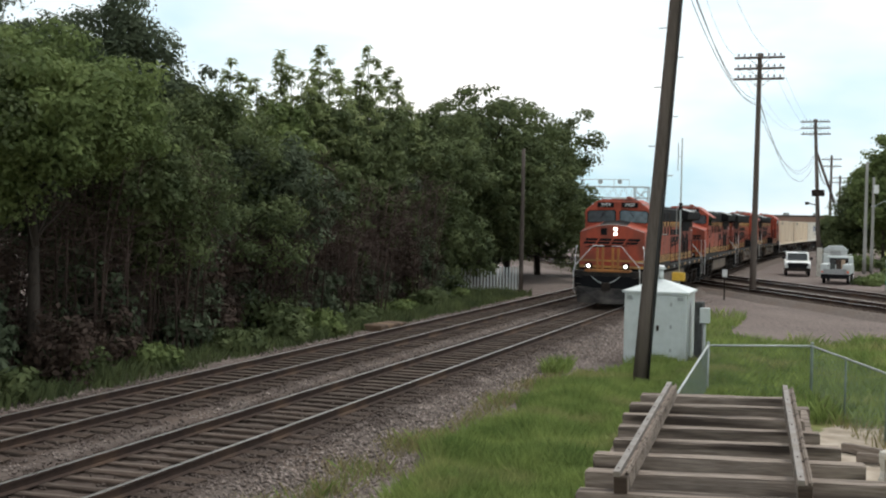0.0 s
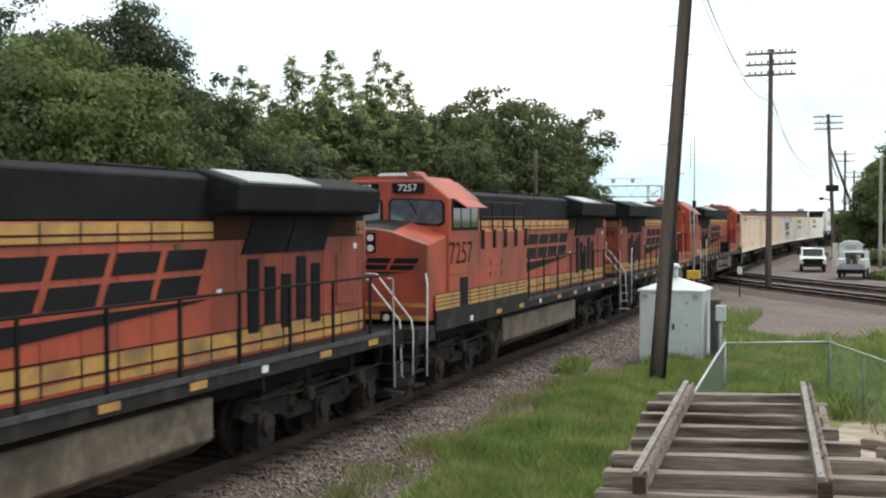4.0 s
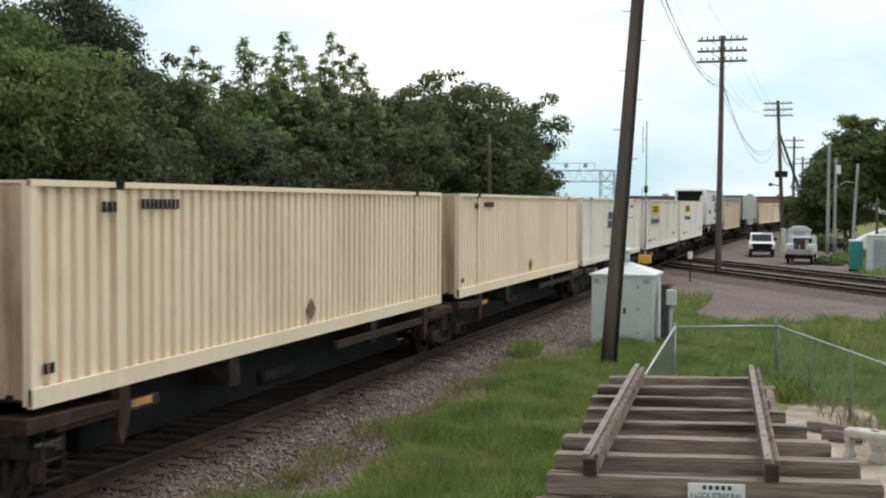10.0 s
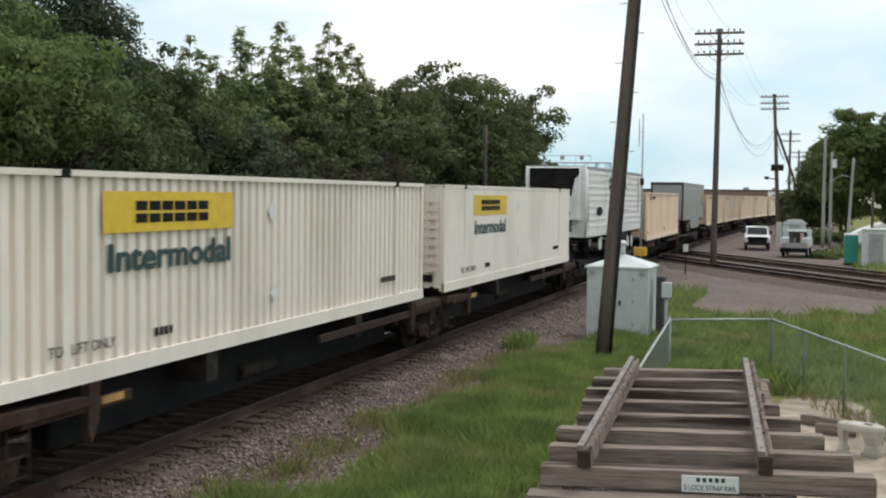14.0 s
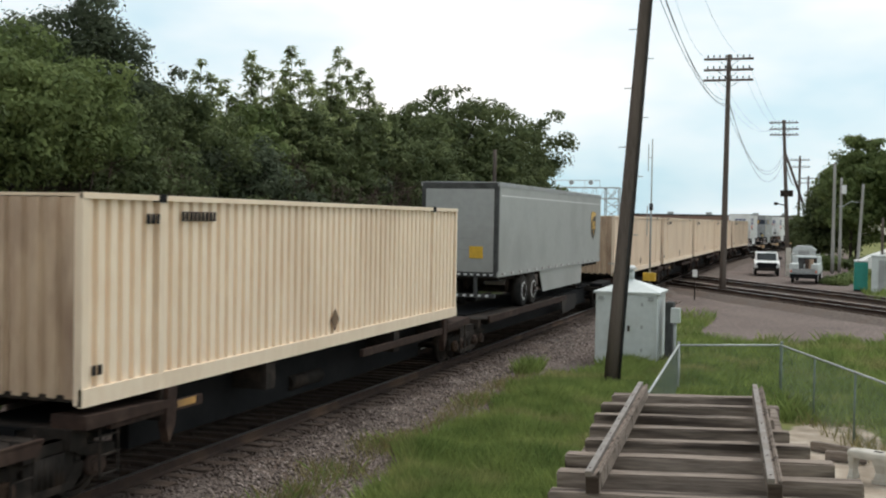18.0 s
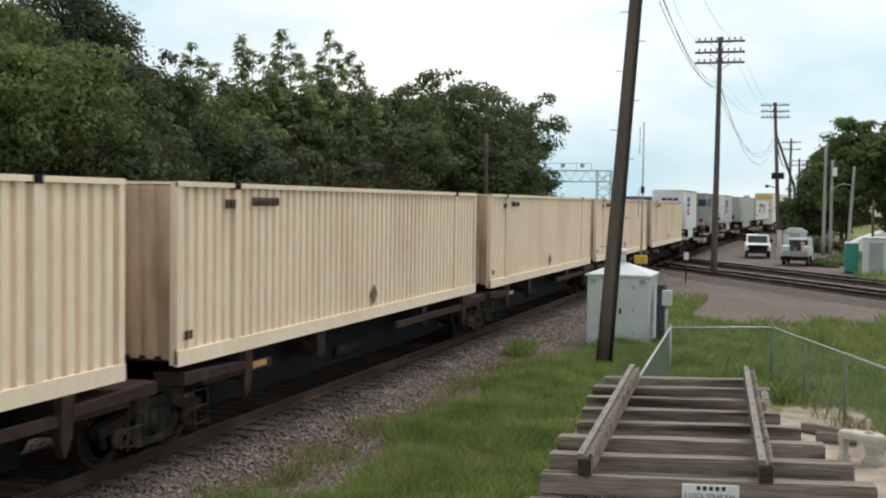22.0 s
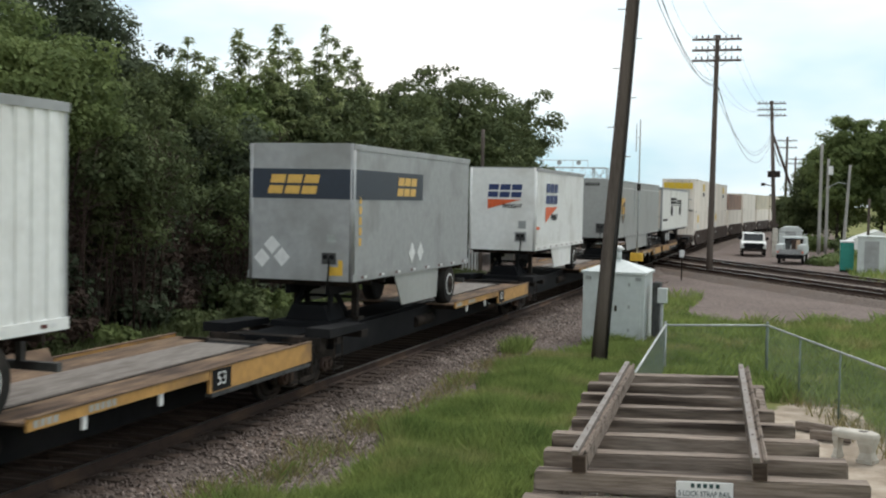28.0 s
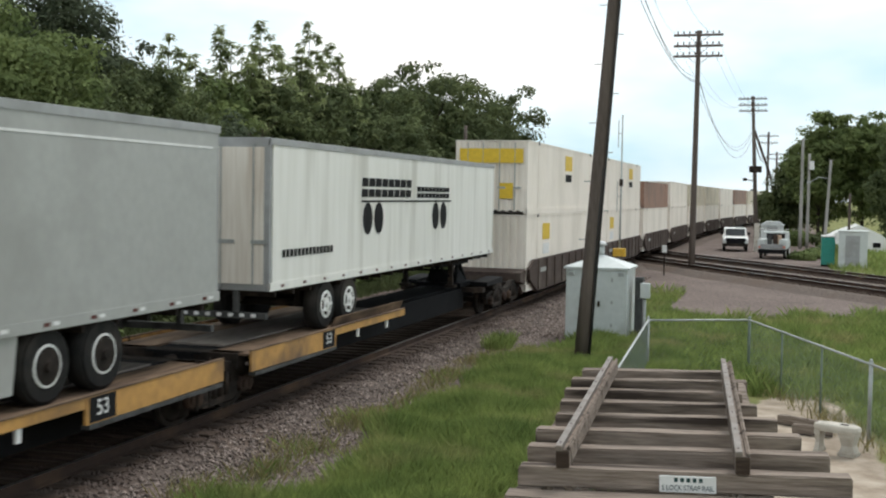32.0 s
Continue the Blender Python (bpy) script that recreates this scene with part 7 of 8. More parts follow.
# broken timber and rubble by the path
for i, (x, y, l, a, w) in enumerate(((0.3, 22.0, 0.9, -30, 0.13), (0.5, 21.3, 0.7, -8, 0.11))):
    ob = timber("timber_offcut", None, -l / 2, -w / 2, 0, l / 2, w / 2, 0.17)
    ob.matrix_basis = pose(x, y, -0.44, 0, 0, a)
    tagged(ob, "loose weathered timber offcut lying on the ground", "timber", "loose timbers")

# ---- chain-link fence ----
fence = tagged(empty("chain_link_fence"), "low galvanised chain-link fence round the path", "fence")
FP = [(-2.25, 13.0), (-2.62, 18.4), (-3.05, 26.4), (-0.83, 27.5), (1.42, 20.9), (3.4, 15.1)]
ZF0, ZF1 = -0.42, 0.94
for (ax, ay), (bx_, by) in zip(FP, FP[1:]):
    a, b = Vector((ax, ay, 0)), Vector((bx_, by, 0))
    n = max(1, round((b - a).length / 2.6)) if ay > 26 else 1
    for i in range(n + (1 if (bx_, by) == FP[-1] else 0)):
        p = a.lerp(b, i / n)
        big = i == 0
        post = part("post", rod(B(), (p.x, p.y, ZF0 - 0.1), (p.x, p.y, ZF1 + (0.06 if big else 0.0)), 0.036 if big else 0.022, n=8), "steel" if ay < 27 else "greenpaint", fence)
        part("cap", rod(B(), (p.x, p.y, ZF1 + (0.06 if big else 0)), (p.x, p.y, ZF1 + (0.1 if big else 0.03)), 0.042, 0.01, n=8), "steel", post)
    part("top_rail", rod(B(), (a.x, a.y, ZF1), (b.x, b.y, ZF1), 0.024, n=8), "steel", fence)
    bm = B()
    ln = (b - a).length
    d = (b - a).normalized()
    h = ZF1 - ZF0 - 0.03
    s = -h
    while s < ln:
        for up in (1, -1):
            s0, s1 = max(0.0, s), min(ln, s + h)
            if s1 > s0:
                z0 = (s0 - s) if up > 0 else h - (s0 - s)
                z1 = (s1 - s) if up > 0 else h - (s1 - s)
                p, q = a + d * s0, a + d * s1
                rod(bm, (p.x, p.y, ZF0 + z0), (q.x, q.y, ZF0 + z1), 0.0019, n=3, caps=False)
        s += 0.085
    tagged(part("mesh", bm, "greenpaint", fence, "galvanised diamond wire mesh"), kind="stuff")

# ---- signal housing ----
bg = tagged(empty("signal_housing", pose(-6.12, 32.4, -0.45)), "pale grey metal signal housing with a shallow hipped roof", "equipment housing")
W_, D_, H_ = 1.76, 1.7, 2.2
bx("plinth", "concrete", bg, 0.06, 0.06, -0.1, W_ - 0.06, D_ - 0.06, 0.12)
bx("body", "bungalow", bg, 0, 0, 0.1, W_, D_, H_, bevel=0.012)
bm = B()
v = [bm.verts.new(p) for p in ((-0.06, -0.06, H_), (W_ + 0.06, -0.06, H_), (W_ + 0.06, D_ + 0.06, H_), (-0.06, D_ + 0.06, H_), (W_ / 2, D_ / 2, H_ + 0.34), (-0.06, -0.06, H_ - 0.06), (W_ + 0.06, -0.06, H_ - 0.06), (W_ + 0.06, D_ + 0.06, H_ - 0.06), (-0.06, D_ + 0.06, H_ - 0.06))]
for f in ((0, 1, 4), (1, 2, 4), (2, 3, 4), (3, 0, 4), (5, 6, 1, 0), (6, 7, 2, 1), (7, 8, 3, 2), (8, 5, 0, 3), (8, 7, 6, 5)):
    bm.faces.new([v[i] for i in f])
part("roof", bm, "bungalow", bg, "pale hipped metal roof")
bm = rod(B(), (W_ / 2, D_ / 2, H_ + 0.3), (W_ / 2, D_ / 2, H_ + 0.6), 0.08, n=12)
vt = part("vent_pipe", bm, "bungalow", bg)
part("vent_cap", rod(B(), (W_ / 2, D_ / 2, H_ + 0.6), (W_ / 2, D_ / 2, H_ + 0.72), 0.17, 0.07, n=14), "placard", vt)
dr = bx("door", "bungalow", bg, 0.82, -0.025, 0.16, W_ - 0.1, -0.001, H_ - 0.12, "pale metal door", 0.006)
bx("handle", "chassis", dr, 0.93, -0.06, 1.08, 0.99, -0.025, 1.24)
for z in (0.5, 1.16, 1.8):
    bx("hinge", "steel", dr, 1.3, -0.04, z, 1.36, -0.025, z + 0.1)
bx("door_gap", "chassis", bg, 0.795, -0.006, 0.14, 0.815, 0.001, H_ - 0.1)
for x in (0.08, W_ - 0.26):
    bx("vent_hood", "steel", bg, x, -0.07, H_ - 0.24, x + 0.16, -0.001, H_ - 0.13)
bx("lifting_lug", "chassis", bg, 0.02, -0.08, 0.02, 0.16, 0.04, 0.12)
cab2 = tagged(empty("meter_box", pose(-3.62, 30.4, -0.45)), "grey meter box on a thin steel post", "meter box")
part("post", rod(B(), (0, 0, -0.1), (0, 0, 1.7), 0.04, n=8), "steel", cab2)
bx("box", "bungalow", cab2, -0.11, -0.14, 1.55, 0.14, 0.02, 1.95, bevel=0.01)
pn = tagged(empty("cable_cabinet", pose(-4.22, 33.0, -0.45)), "narrow dark grey cable cabinet beside the signal housing", "cabinet")
bx("body", "sillgrey", pn, 0, 0, 0, 0.22, 0.5, 1.9, bevel=0.01)

# ---- poles ----
def pole(x, y, top, r0, r1, label, lean=(0, 0), arms=(), arm_w=2.74, name="utility_pole", base=-0.5, wood="pole"):
    t = tagged(empty(name, pose(x, y, base)), label, "utility pole", "poles along the line")
    tip = (lean[0], lean[1], top - base)
    n = 6
    bm = tube(B(), [[v * i / n for v in tip] for i in range(n + 1)], [r0 + (r1 - r0) * i / n for i in range(n + 1)], 12)
    part("shaft", bm, wood, t, "weathered wooden shaft")
    for z in arms:
        k = (z - base) / (top - base)
        cx, cy, cz = lean[0] * k, lean[1] * k, z - base
        arm = bx("crossarm", "pole", t, cx - arm_w / 2, cy - r1 - 0.11, cz - 0.06, cx + arm_w / 2, cy - r1 - 0.0, cz + 0.06)
        for i in range(8):
            x_i = cx + (i - 3.5) * arm_w / 8.4
            bm = rod(B(), (x_i, cy - r1 - 0.055, cz + 0.06), (x_i, cy - r1 - 0.055, cz + 0.13), 0.018, n=6)
            rod(bm, (x_i, cy - r1 - 0.055, cz + 0.11), (x_i, cy - r1 - 0.055, cz + 0.24), 0.05, 0.03, n=8)
            part("insulator", bm, "darkglass", arm)
        bm = B()
        for s in (-1, 1):
            rod(bm, (cx + s * 0.6, cy - r1 - 0.05, cz - 0.05), (cx, cy - r1 - 0.02, cz - 0.5), 0.014, n=5)
        part("brace", bm, "railside", arm)
    return t


M["greypole"] = mat("silvery_weathered_pole", (0.34, 0.33, 0.31), (0.25, 0.24, 0.22), 0.85, scale=9, stretch=(6, 6, 0.4), bump=0.3)
P1 = pole(-4.9, 28.1, 12.8, 0.185, 0.115, "leaning dark wooden pole with a cable down its side", (0.9, 0.0))
bm = tube(B(), [(0.9 * a + 0.21 - 0.06 * a, -0.06, 13.3 * a) for a in (0.0, 0.35, 0.7, 1.0)], [0.03] * 4, 6)
part("cable_riser", bm, "wire", P1, "black cable fixed along the pole")
bm = B()
pipe(bm, [(0.24, -0.1, 0.05), (0.3, -0.12, 1.4), (0.36, -0.1, 3.2), (0.46, -0.08, 5.0)], 0.018)
part("loose_cable", bm, "wire", P1)
for k in range(13):
    z = 3.2 + k * 0.72
    s = 1 if k % 2 else -1
    x = 0.9 * z / 13.3
    part("step_bolt", rod(B(), (x + s * 0.1, 0, z), (x + s * 0.33, 0, z), 0.012, n=5), "steel", P1)
P2 = pole(-5.32, 66.6, 13.3, 0.19, 0.12, "tall wooden telegraph pole with three crossarms", (0.06, 0), (13.03, 12.42, 11.84))
P3 = pole(-3.3, 123.0, 14.5, 0.24, 0.15, "wooden telegraph pole with crossarms and a transformer", (-0.75, 0), (14.2, 13.55, 12.95), 2.9)
bx("transformer", "chassis", P3, -0.9, -0.4, 7.1, 0.35, 0.1, 7.75)
part("push_brace", rod(B(), (-0.5, 0.2, 11.5), (1.3, 2.0, 6.5), 0.13, 0.13, n=8), "pole", P3)
bm = rod(B(), (-0.4, -0.2, 6.2), (-1.3, -0.6, 6.4), 0.05)
box(bm, -1.5, -0.75, 6.2, -1.1, -0.45, 6.5)
part("lamp_bracket", bm, "chassis", P3)
P4 = pole(-3.3, 172.0, 13.6, 0.22, 0.15, "far wooden telegraph pole with two crossarms", (0, 0), (13.0, 12.0), 2.8)
P5 = pole(-2.6, 215.0, 12.5, 0.22, 0.15, "far wooden telegraph pole with crossarms", (0, 0), (12.0, 11.2), 2.8)
P6 = pole(0.9, 104.0, 9.1, 0.16, 0.12, "slim grey service pole at the verge", wood="greypole")
P7 = pole(1.5, 106.0, 7.9, 0.15, 0.11, "slim grey service pole with a small transformer", wood="greypole")
bx("transformer", "placard", P7, 0.02, -0.35, 7.0, 0.42, -0.05, 7.75)
P8 = pole(2.9, 104.0, 7.3, 0.15, 0.11, "leaning grey service pole with a lamp arm", (0.35, 0), wood="greypole")
bm = B()
pipe(bm, [(0.2, 0, 6.2), (-0.6, -0.1, 6.3), (-1.3, -0.1, 5.9)], 0.035)
box(bm, -1.6, -0.2, 5.8, -1.2, 0.0, 5.92)
part("lamp_arm", bm, "steel", P8)
P9 = pole(4.7, 100.0, 4.4, 0.13, 0.1, "short dark wooden post by the hut")
P10 = pole(-17.63, 62.0, 7.66, 0.13, 0.1, "grey wooden pole among the trees")


def wire(a, b, sag, r, name="overhead_wire", n=18):
    bm = B()
    a, b = Vector(a), Vector(b)
    pts = []
    for i in range(n + 1):
        k = i / n
        p = a.lerp(b, k)
        pts.append(p - Vector((0, 0, 4 * sag * k * (1 - k))))
    pipe(bm, pts, r, 5)
    return tagged(part(name, bm, "wire"), "sagging black overhead cable between two poles", "cable", "overhead cables")


for dx in (-0.12, 0.02, 0.16):
    wire((-4.95 + dx, 28.1, 12.5 - abs(dx)), (-5.3 + dx, 66.5, 10.75 - abs(dx) * 2), 1.5 + dx, 0.012)
    wire((-5.3 + dx, 66.7, 10.75 - abs(dx) * 2), (-3.95 + dx, 123, 11.0 - abs(dx)), 3.0 + dx * 3, 0.013)
    wire((-3.9, 123, 10.9 + dx), (-3.3, 172, 10.5 + dx), 2.0, 0.02)
for dx in (-1.2, 0.9):
    wire((-4.3 + dx * 0.2, 28.1, 12.7), (-5.26 + dx, 66.4, 13.15), 1.2, 0.006)
for dx in (-1.2, -0.7, 0.7, 1.2):
    wire((-5.26 + dx, 66.4, 12.55), (-3.95 + dx, 122.8, 13.7), 1.6, 0.006)

# ---- signal mast, marker, gantry ----
mast = tagged(empty("radio_mast", pose(-7.1, 50.0, -0.45)), "thin grey radio mast with a yellow box near its foot", "mast")
part("tube", rod(B(), (0, 0, 0), (0, 0, 7.8), 0.045, 0.03, n=8), "steel", mast)
for z0, z1 in ((6.4, 7.6), (3.6, 4.9)):
    bm = rod(B(), (-0.16, 0, z0), (-0.16, 0, z1), 0.018, n=6)
    rod(bm, (-0.16, 0, (z0 + z1) / 2), (0, 0, (z0 + z1) / 2), 0.014, n=5)
    part("antenna", bm, "steel", mast)
bx("mast_head", "chassis", mast, -0.07, -0.08, 4.7, 0.07, 0.08, 5.0)
bx("yellow_box", "signyellow", mast, -0.28, -0.14, 1.62, 0.26, 0.14, 1.98, "yellow equipment box", 0.015)
mk = tagged(empty("track_marker", pose(-6.5, 63.0, -0.45)), "small marker plate on a thin dark post", "sign")
part("post", rod(B(), (0, 0, 0), (0, 0, 1.6), 0.035, n=6), "chassis", mk)
bx("plate", "placard", mk, -0.13, -0.04, 1.25, 0.13, -0.02, 1.65)
gan = tagged(empty("signal_gantry", pose(0, 150, -0.5)), "light steel lattice signal gantry behind the trees", "signal gantry")
bm = B()
for y in (-0.6, 0.6):
    for z in (7.2, 8.65):
        rod(bm, (-44, y, z), (-25.6, y, z), 0.07, n=5)
part("chord", bm, "steel", gan)
for y in (-0.6, 0.6):
    zig = [(-44 + k * 0.725, y, 8.65 if k % 2 else 7.2) for k in range(26)]
    part("lattice", pipe(B(), zig, 0.04, 4), "steel", gan)
bm = B()
for x in (-27.3, -25.5):
    for y in (-0.6, 0.6):
        rod(bm, (x, y, 0), (x, y, 8.7), 0.07, n=5)
for k in range(6):
    z = 1 + k * 1.2
    rod(bm, (-27.3, -0.6, z), (-25.5, -0.6, z + 1.2), 0.04, n=4)
    rod(bm, (-25.5, -0.6, z), (-27.3, -0.6, z + 1.2), 0.04, n=4)
part("tower", bm, "steel", gan)
bm = B()
rod(bm, (-44, -0.6, 9.6), (-28, -0.6, 9.6), 0.035, n=4)
for k in range(9):
    rod(bm, (-44 + k * 2, -0.6, 8.65), (-44 + k * 2, -0.6, 9.6), 0.03, n=4)
part("handrail", bm, "steel", gan)
for x in (-31.8, -29.2):
    part("signal_head", rod(B(), (x, -0.8, 9.3), (x, -0.7, 9.3), 0.3, n=14), "steel", gan)
part("aerial", rod(B(), (-24.7, 0, 0), (-24.7, 0, 9.8), 0.06, n=5), "steel", gan)

# ---- vehicles and huts beyond the crossing ----
def car_wheel(parent, x, y, r=0.38):
    s = 1 if x > 0 else -1
    w = part("wheel", rod(B(), (x - s * 0.2, y, r), (x, y, r), r, n=18), "tyre", parent)
    part("rim", rod(B(), (x - s * 0.1, y, r), (x + s * 0.01, y, r), r * 0.58, n=14), "rim", w)


pk = tagged(empty("pickup_truck", pose(-4.3, 97.0, -0.42, 0, 0, 4)), "white pickup truck with a dark grille, parked on the gravel", "pickup truck")
bm = slab(B(), [(-2.7, 0.55), (-2.72, 0.95), (-2.55, 1.12), (-1.35, 1.2), (2.75, 1.22), (2.8, 0.55)], -0.98, 0.98)
part("body", bm, "white", pk, bevel=0.05)
bm = slab(B(), [(-1.4, 1.18), (-0.75, 1.82), (1.2, 1.86), (1.5, 1.2)], -0.88, 0.88)
part("cab", bm, "white", pk, bevel=0.06)
bm = slab(B(), [(-1.36, 1.24), (-0.8, 1.77), (-0.82, 1.79), (-1.39, 1.25)], -0.76, 0.76)
part("windscreen", bm, "darkglass", pk)
for s in (-1, 1):
    part("side_window", slab(B(), [(-0.95, 1.28), (-0.6, 1.74), (1.1, 1.76), (1.3, 1.28)], s * 0.875, s * 0.89), "darkglass", pk)
    bx("headlight", "glass", pk, s * 0.62 - 0.2, -2.76, 0.86, s * 0.62 + 0.2, -2.7, 1.04)
    bx("mirror", "black", pk, s * 1.08 - 0.1, -1.1, 1.3, s * 1.08 + 0.1, -1.0, 1.52)
    for y in (-1.75, 1.75):
        car_wheel(pk, s * 0.96, y)
bx("grille", "black", pk, -0.72, -2.77, 0.64, 0.72, -2.7, 1.08)
bx("bumper", "chassis", pk, -0.95, -2.85, 0.42, 0.95, -2.68, 0.66)
bx("roof_bar", "steel", pk, 0.0, -0.3, 1.84, 0.7, -0.1, 1.94)

sv = tagged(empty("service_truck", pose(-1.0, 86.5, -0.42, 0, 0, -4) @ Matrix.Diagonal((0.92, 0.95, 0.92, 1))), "white utility service truck with tool bodies, seen from behind", "service truck")
for s in (-1, 1):
    bx("tool_body", "bungalow", sv, s * 0.8 - 0.27, -2.6, 0.75, s * 0.8 + 0.27, 0.4, 1.5, bevel=0.02)
    bx("rear_light", "decalred", sv, s * 0.9 - 0.08, -2.63, 0.85, s * 0.9 + 0.08, -2.6, 1.0)
    for y in (-1.5, 2.0):
        car_wheel(sv, s * 0.98, y, 0.42)
bx("bed", "white", sv, -0.55, -2.6, 0.75, 0.55, 0.4, 0.92)
bx("tailboard", "silver", sv, -0.85, -2.64, 0.78, 0.85, -2.58, 1.15)
bx("bumper", "black", sv, -1.0, -2.8, 0.42, 1.0, -2.58, 0.74)
bm = slab(B(), [(0.5, 0.7), (0.5, 2.05), (1.9, 2.05), (2.4, 1.35), (3.1, 1.25), (3.15, 0.6)], -0.95, 0.95)
part("cab", bm, "bungalow", sv, bevel=0.05)
bx("rear_window", "darkglass", sv, -0.7, 0.48, 1.4, 0.7, 0.5, 1.9)
bm = B()
for x in (-0.95, 0.95):
    rod(bm, (x, -2.4, 1.5), (x, -2.4, 2.25), 0.03, n=5)
    rod(bm, (x, -2.4, 2.25), (x, 0.4, 2.25), 0.03, n=5)
rod(bm, (-0.95, -2.4, 2.25), (0.95, -2.4, 2.25), 0.03, n=5)
part("rack", bm, "steel", sv)
for x, c in ((-0.25, "sillgrey"), (0.2, "brown"), (0.45, "creamrust")):
    bx("load", c, sv, x - 0.18, -1.9, 0.92, x + 0.18, -1.5, 1.85)

hb = tagged(empty("relay_hut", pose(2.95, 75.0, -0.42, 0, 0, -3)), "small pale metal relay hut", "hut")
bx("body", "bungalow", hb, 0, 0, 0.08, 1.7, 2.2, 2.25, bevel=0.02)
bx("roof", "bungalow", hb, -0.05, -0.05, 2.25, 1.75, 2.25, 2.36, bevel=0.02)
bx("door", "silver", hb, 0.4, -0.02, 0.2, 1.25, -0.001, 2.05)
bx("plinth", "concrete", hb, 0.05, 0.05, -0.1, 1.65, 2.15, 0.08)
to = tagged(empty("portable_toilet", pose(2.0, 77.0, -0.42)), "teal plastic portable toilet beside the hut", "portable toilet")
bx("cabin", "teal", to, 0, 0, 0.08, 0.82, 1.1, 1.85, bevel=0.03)
bx("roof", "placard", to, -0.03, -0.03, 1.85, 0.85, 1.13, 1.98, bevel=0.04)
bx("base", "chassis", to, 0, 0, 0, 0.82, 1.1, 0.08)
qh = tagged(empty("storage_hut", pose(5.3, 100.0, -0.42)), "low white storage hut with a shallow pitched roof", "hut")
bm = prism(B(), [(2.6, 0.0), (2.6, 0.95), (1.9, 1.5), (0.2, 2.25), (-1.6, 1.55), (-2.6, 0.95), (-2.6, 0.0)], 0, 6)
part("shell", bm, "white", qh)
bx("door", "silver", qh, -0.9, -0.03, 0.0, 0.9, -0.001, 1.7)
bx("vent", "black", qh, 1.3, -0.03, 0.4, 1.9, -0.001, 0.8)

sd = tagged(empty("equipment_shed", pose(-2.4, 103.0, -0.45)), "small pale grey equipment shed behind the parked trucks", "shed")
bx("body", "bungalow", sd, 0, 0, 0.05, 1.9, 2.2, 2.0, bevel=0.02)
part("roof", prism(B(), [(-0.1, 2.0), (2.0, 2.0), (1.5, 2.35), (0.4, 2.35)], -0.1, 2.3), "bungalow", sd, "pale cambered roof")
bx("door", "silver", sd, 0.5, -0.02, 0.1, 1.4, -0.001, 1.9)
cb3 = tagged(empty("signal_cabinet", pose(-2.75, 96.0, -0.45)), "tall narrow pale signal cabinet by the pole", "cabinet")
bx("body", "concrete", cb3, 0, 0, 0, 0.4, 0.4, 2.3, bevel=0.02)

# long building behind the far end of the train
wh_b = tagged(empty("warehouse", pose(-52, 330, -0.5)), "long low brown brick warehouse far beyond the line", "warehouse")
bx("wall", "brickbrown", wh_b, 0, 0, 0, 46, 26, 6.2)
rf = bx("roof", "sillgrey", wh_b, -0.3, -0.3, 6.2, 46.3, 26.3, 6.6)
for x in (9, 20, 33, 41):
    bx("roof_vent", "steel", rf, x, 6, 6.6, x + 1.6, 8, 7.3)
for k in range(8):
    wdw = bx("window", "darkglass", wh_b, 3 + k * 5.4, -0.06, 2.6, 5.4 + k * 5.4, -0.001, 4.2)
    bx("sill", "concrete", wdw, 2.9 + k * 5.4, -0.16, 2.45, 5.5 + k * 5.4, -0.061, 2.6)

# ---- edge of the little park behind the far track ----
pf = tagged(empty("plank_fence", pose(0, 0, -0.5)), "grey plank fence at the edge of the trees", "fence")
for k in range(22):
    x, y = -20.6 + k * 0.105, 58.6 + k * 0.27
    ob = bx("plank", "bungalow", pf, -0.075, -0.012, 0.0, 0.075, 0.012, 1.42 + rt.uniform(-0.04, 0.04))
    ob.matrix_basis = pose(x, y, 0, 0, 0, 68)
cb = bx("concrete_block", "decktan", None, -0.9, -0.4, -0.2, 0.9, 0.4, 0.22, bevel=0.04)
cb.matrix_basis = pose(-16.1, 38.6, -0.42, 0, 0, 80)
tagged(cb, "low tan concrete block beside the far track", "concrete block")
ys_ = tagged(empty("yellow_sign", pose(-21.6, 52.5, -0.5)), "small yellow sign on a post among the trees", "sign")
part("post", rod(B(), (0, 0, 0), (0, 0, 1.3), 0.03, n=6), "chassis", ys_)
bx("plate", "signyellow", ys_, -0.28, -0.02, 0.95, 0.28, 0.0, 1.3)
wp = tagged(empty("white_post", pose(-18.4, 60.0, -0.5)), "short white marker post by the fence", "post")
part("post", rod(B(), (0, 0, 0), (0, 0, 1.55), 0.06, n=8), "placard", wp)
part("cap", rod(B(), (0, 0, 1.55), (0, 0, 1.65), 0.07, 0.02, n=8), "placard", wp)

# trees on the right, beyond the huts; lighter leaf colours paint in distance haze
R_L = "rounded leafy tree beyond the service road"
tree("tree", 2.8, 124.0, 13.0, 7.6, LIGHT, R_L, 61, clumps=300, low=0.12, per=90, size=0.19, spread=0.6)
tree("tree", 7.2, 126.0, 13.2, 8.5, LIGHT, R_L, 62, clumps=300, low=0.12, per=90, size=0.19, spread=0.6)
tree("tree", -0.2, 130.0, 8.4, 5.0, MID, R_L, 63, clumps=220, low=0.05, per=90, size=0.19, spread=0.6)
tree("tree", -1.9, 136.0, 5.2, 3.6, MID, R_L, 64, clumps=160, low=0.02, per=90, size=0.19, spread=0.55)
tree("tree", 11.8, 112.0, 15.2, 9.5, MID, "tall dark leafy tree beyond the huts", 65, clumps=420, low=0.1, per=90, size=0.19, spread=0.6)
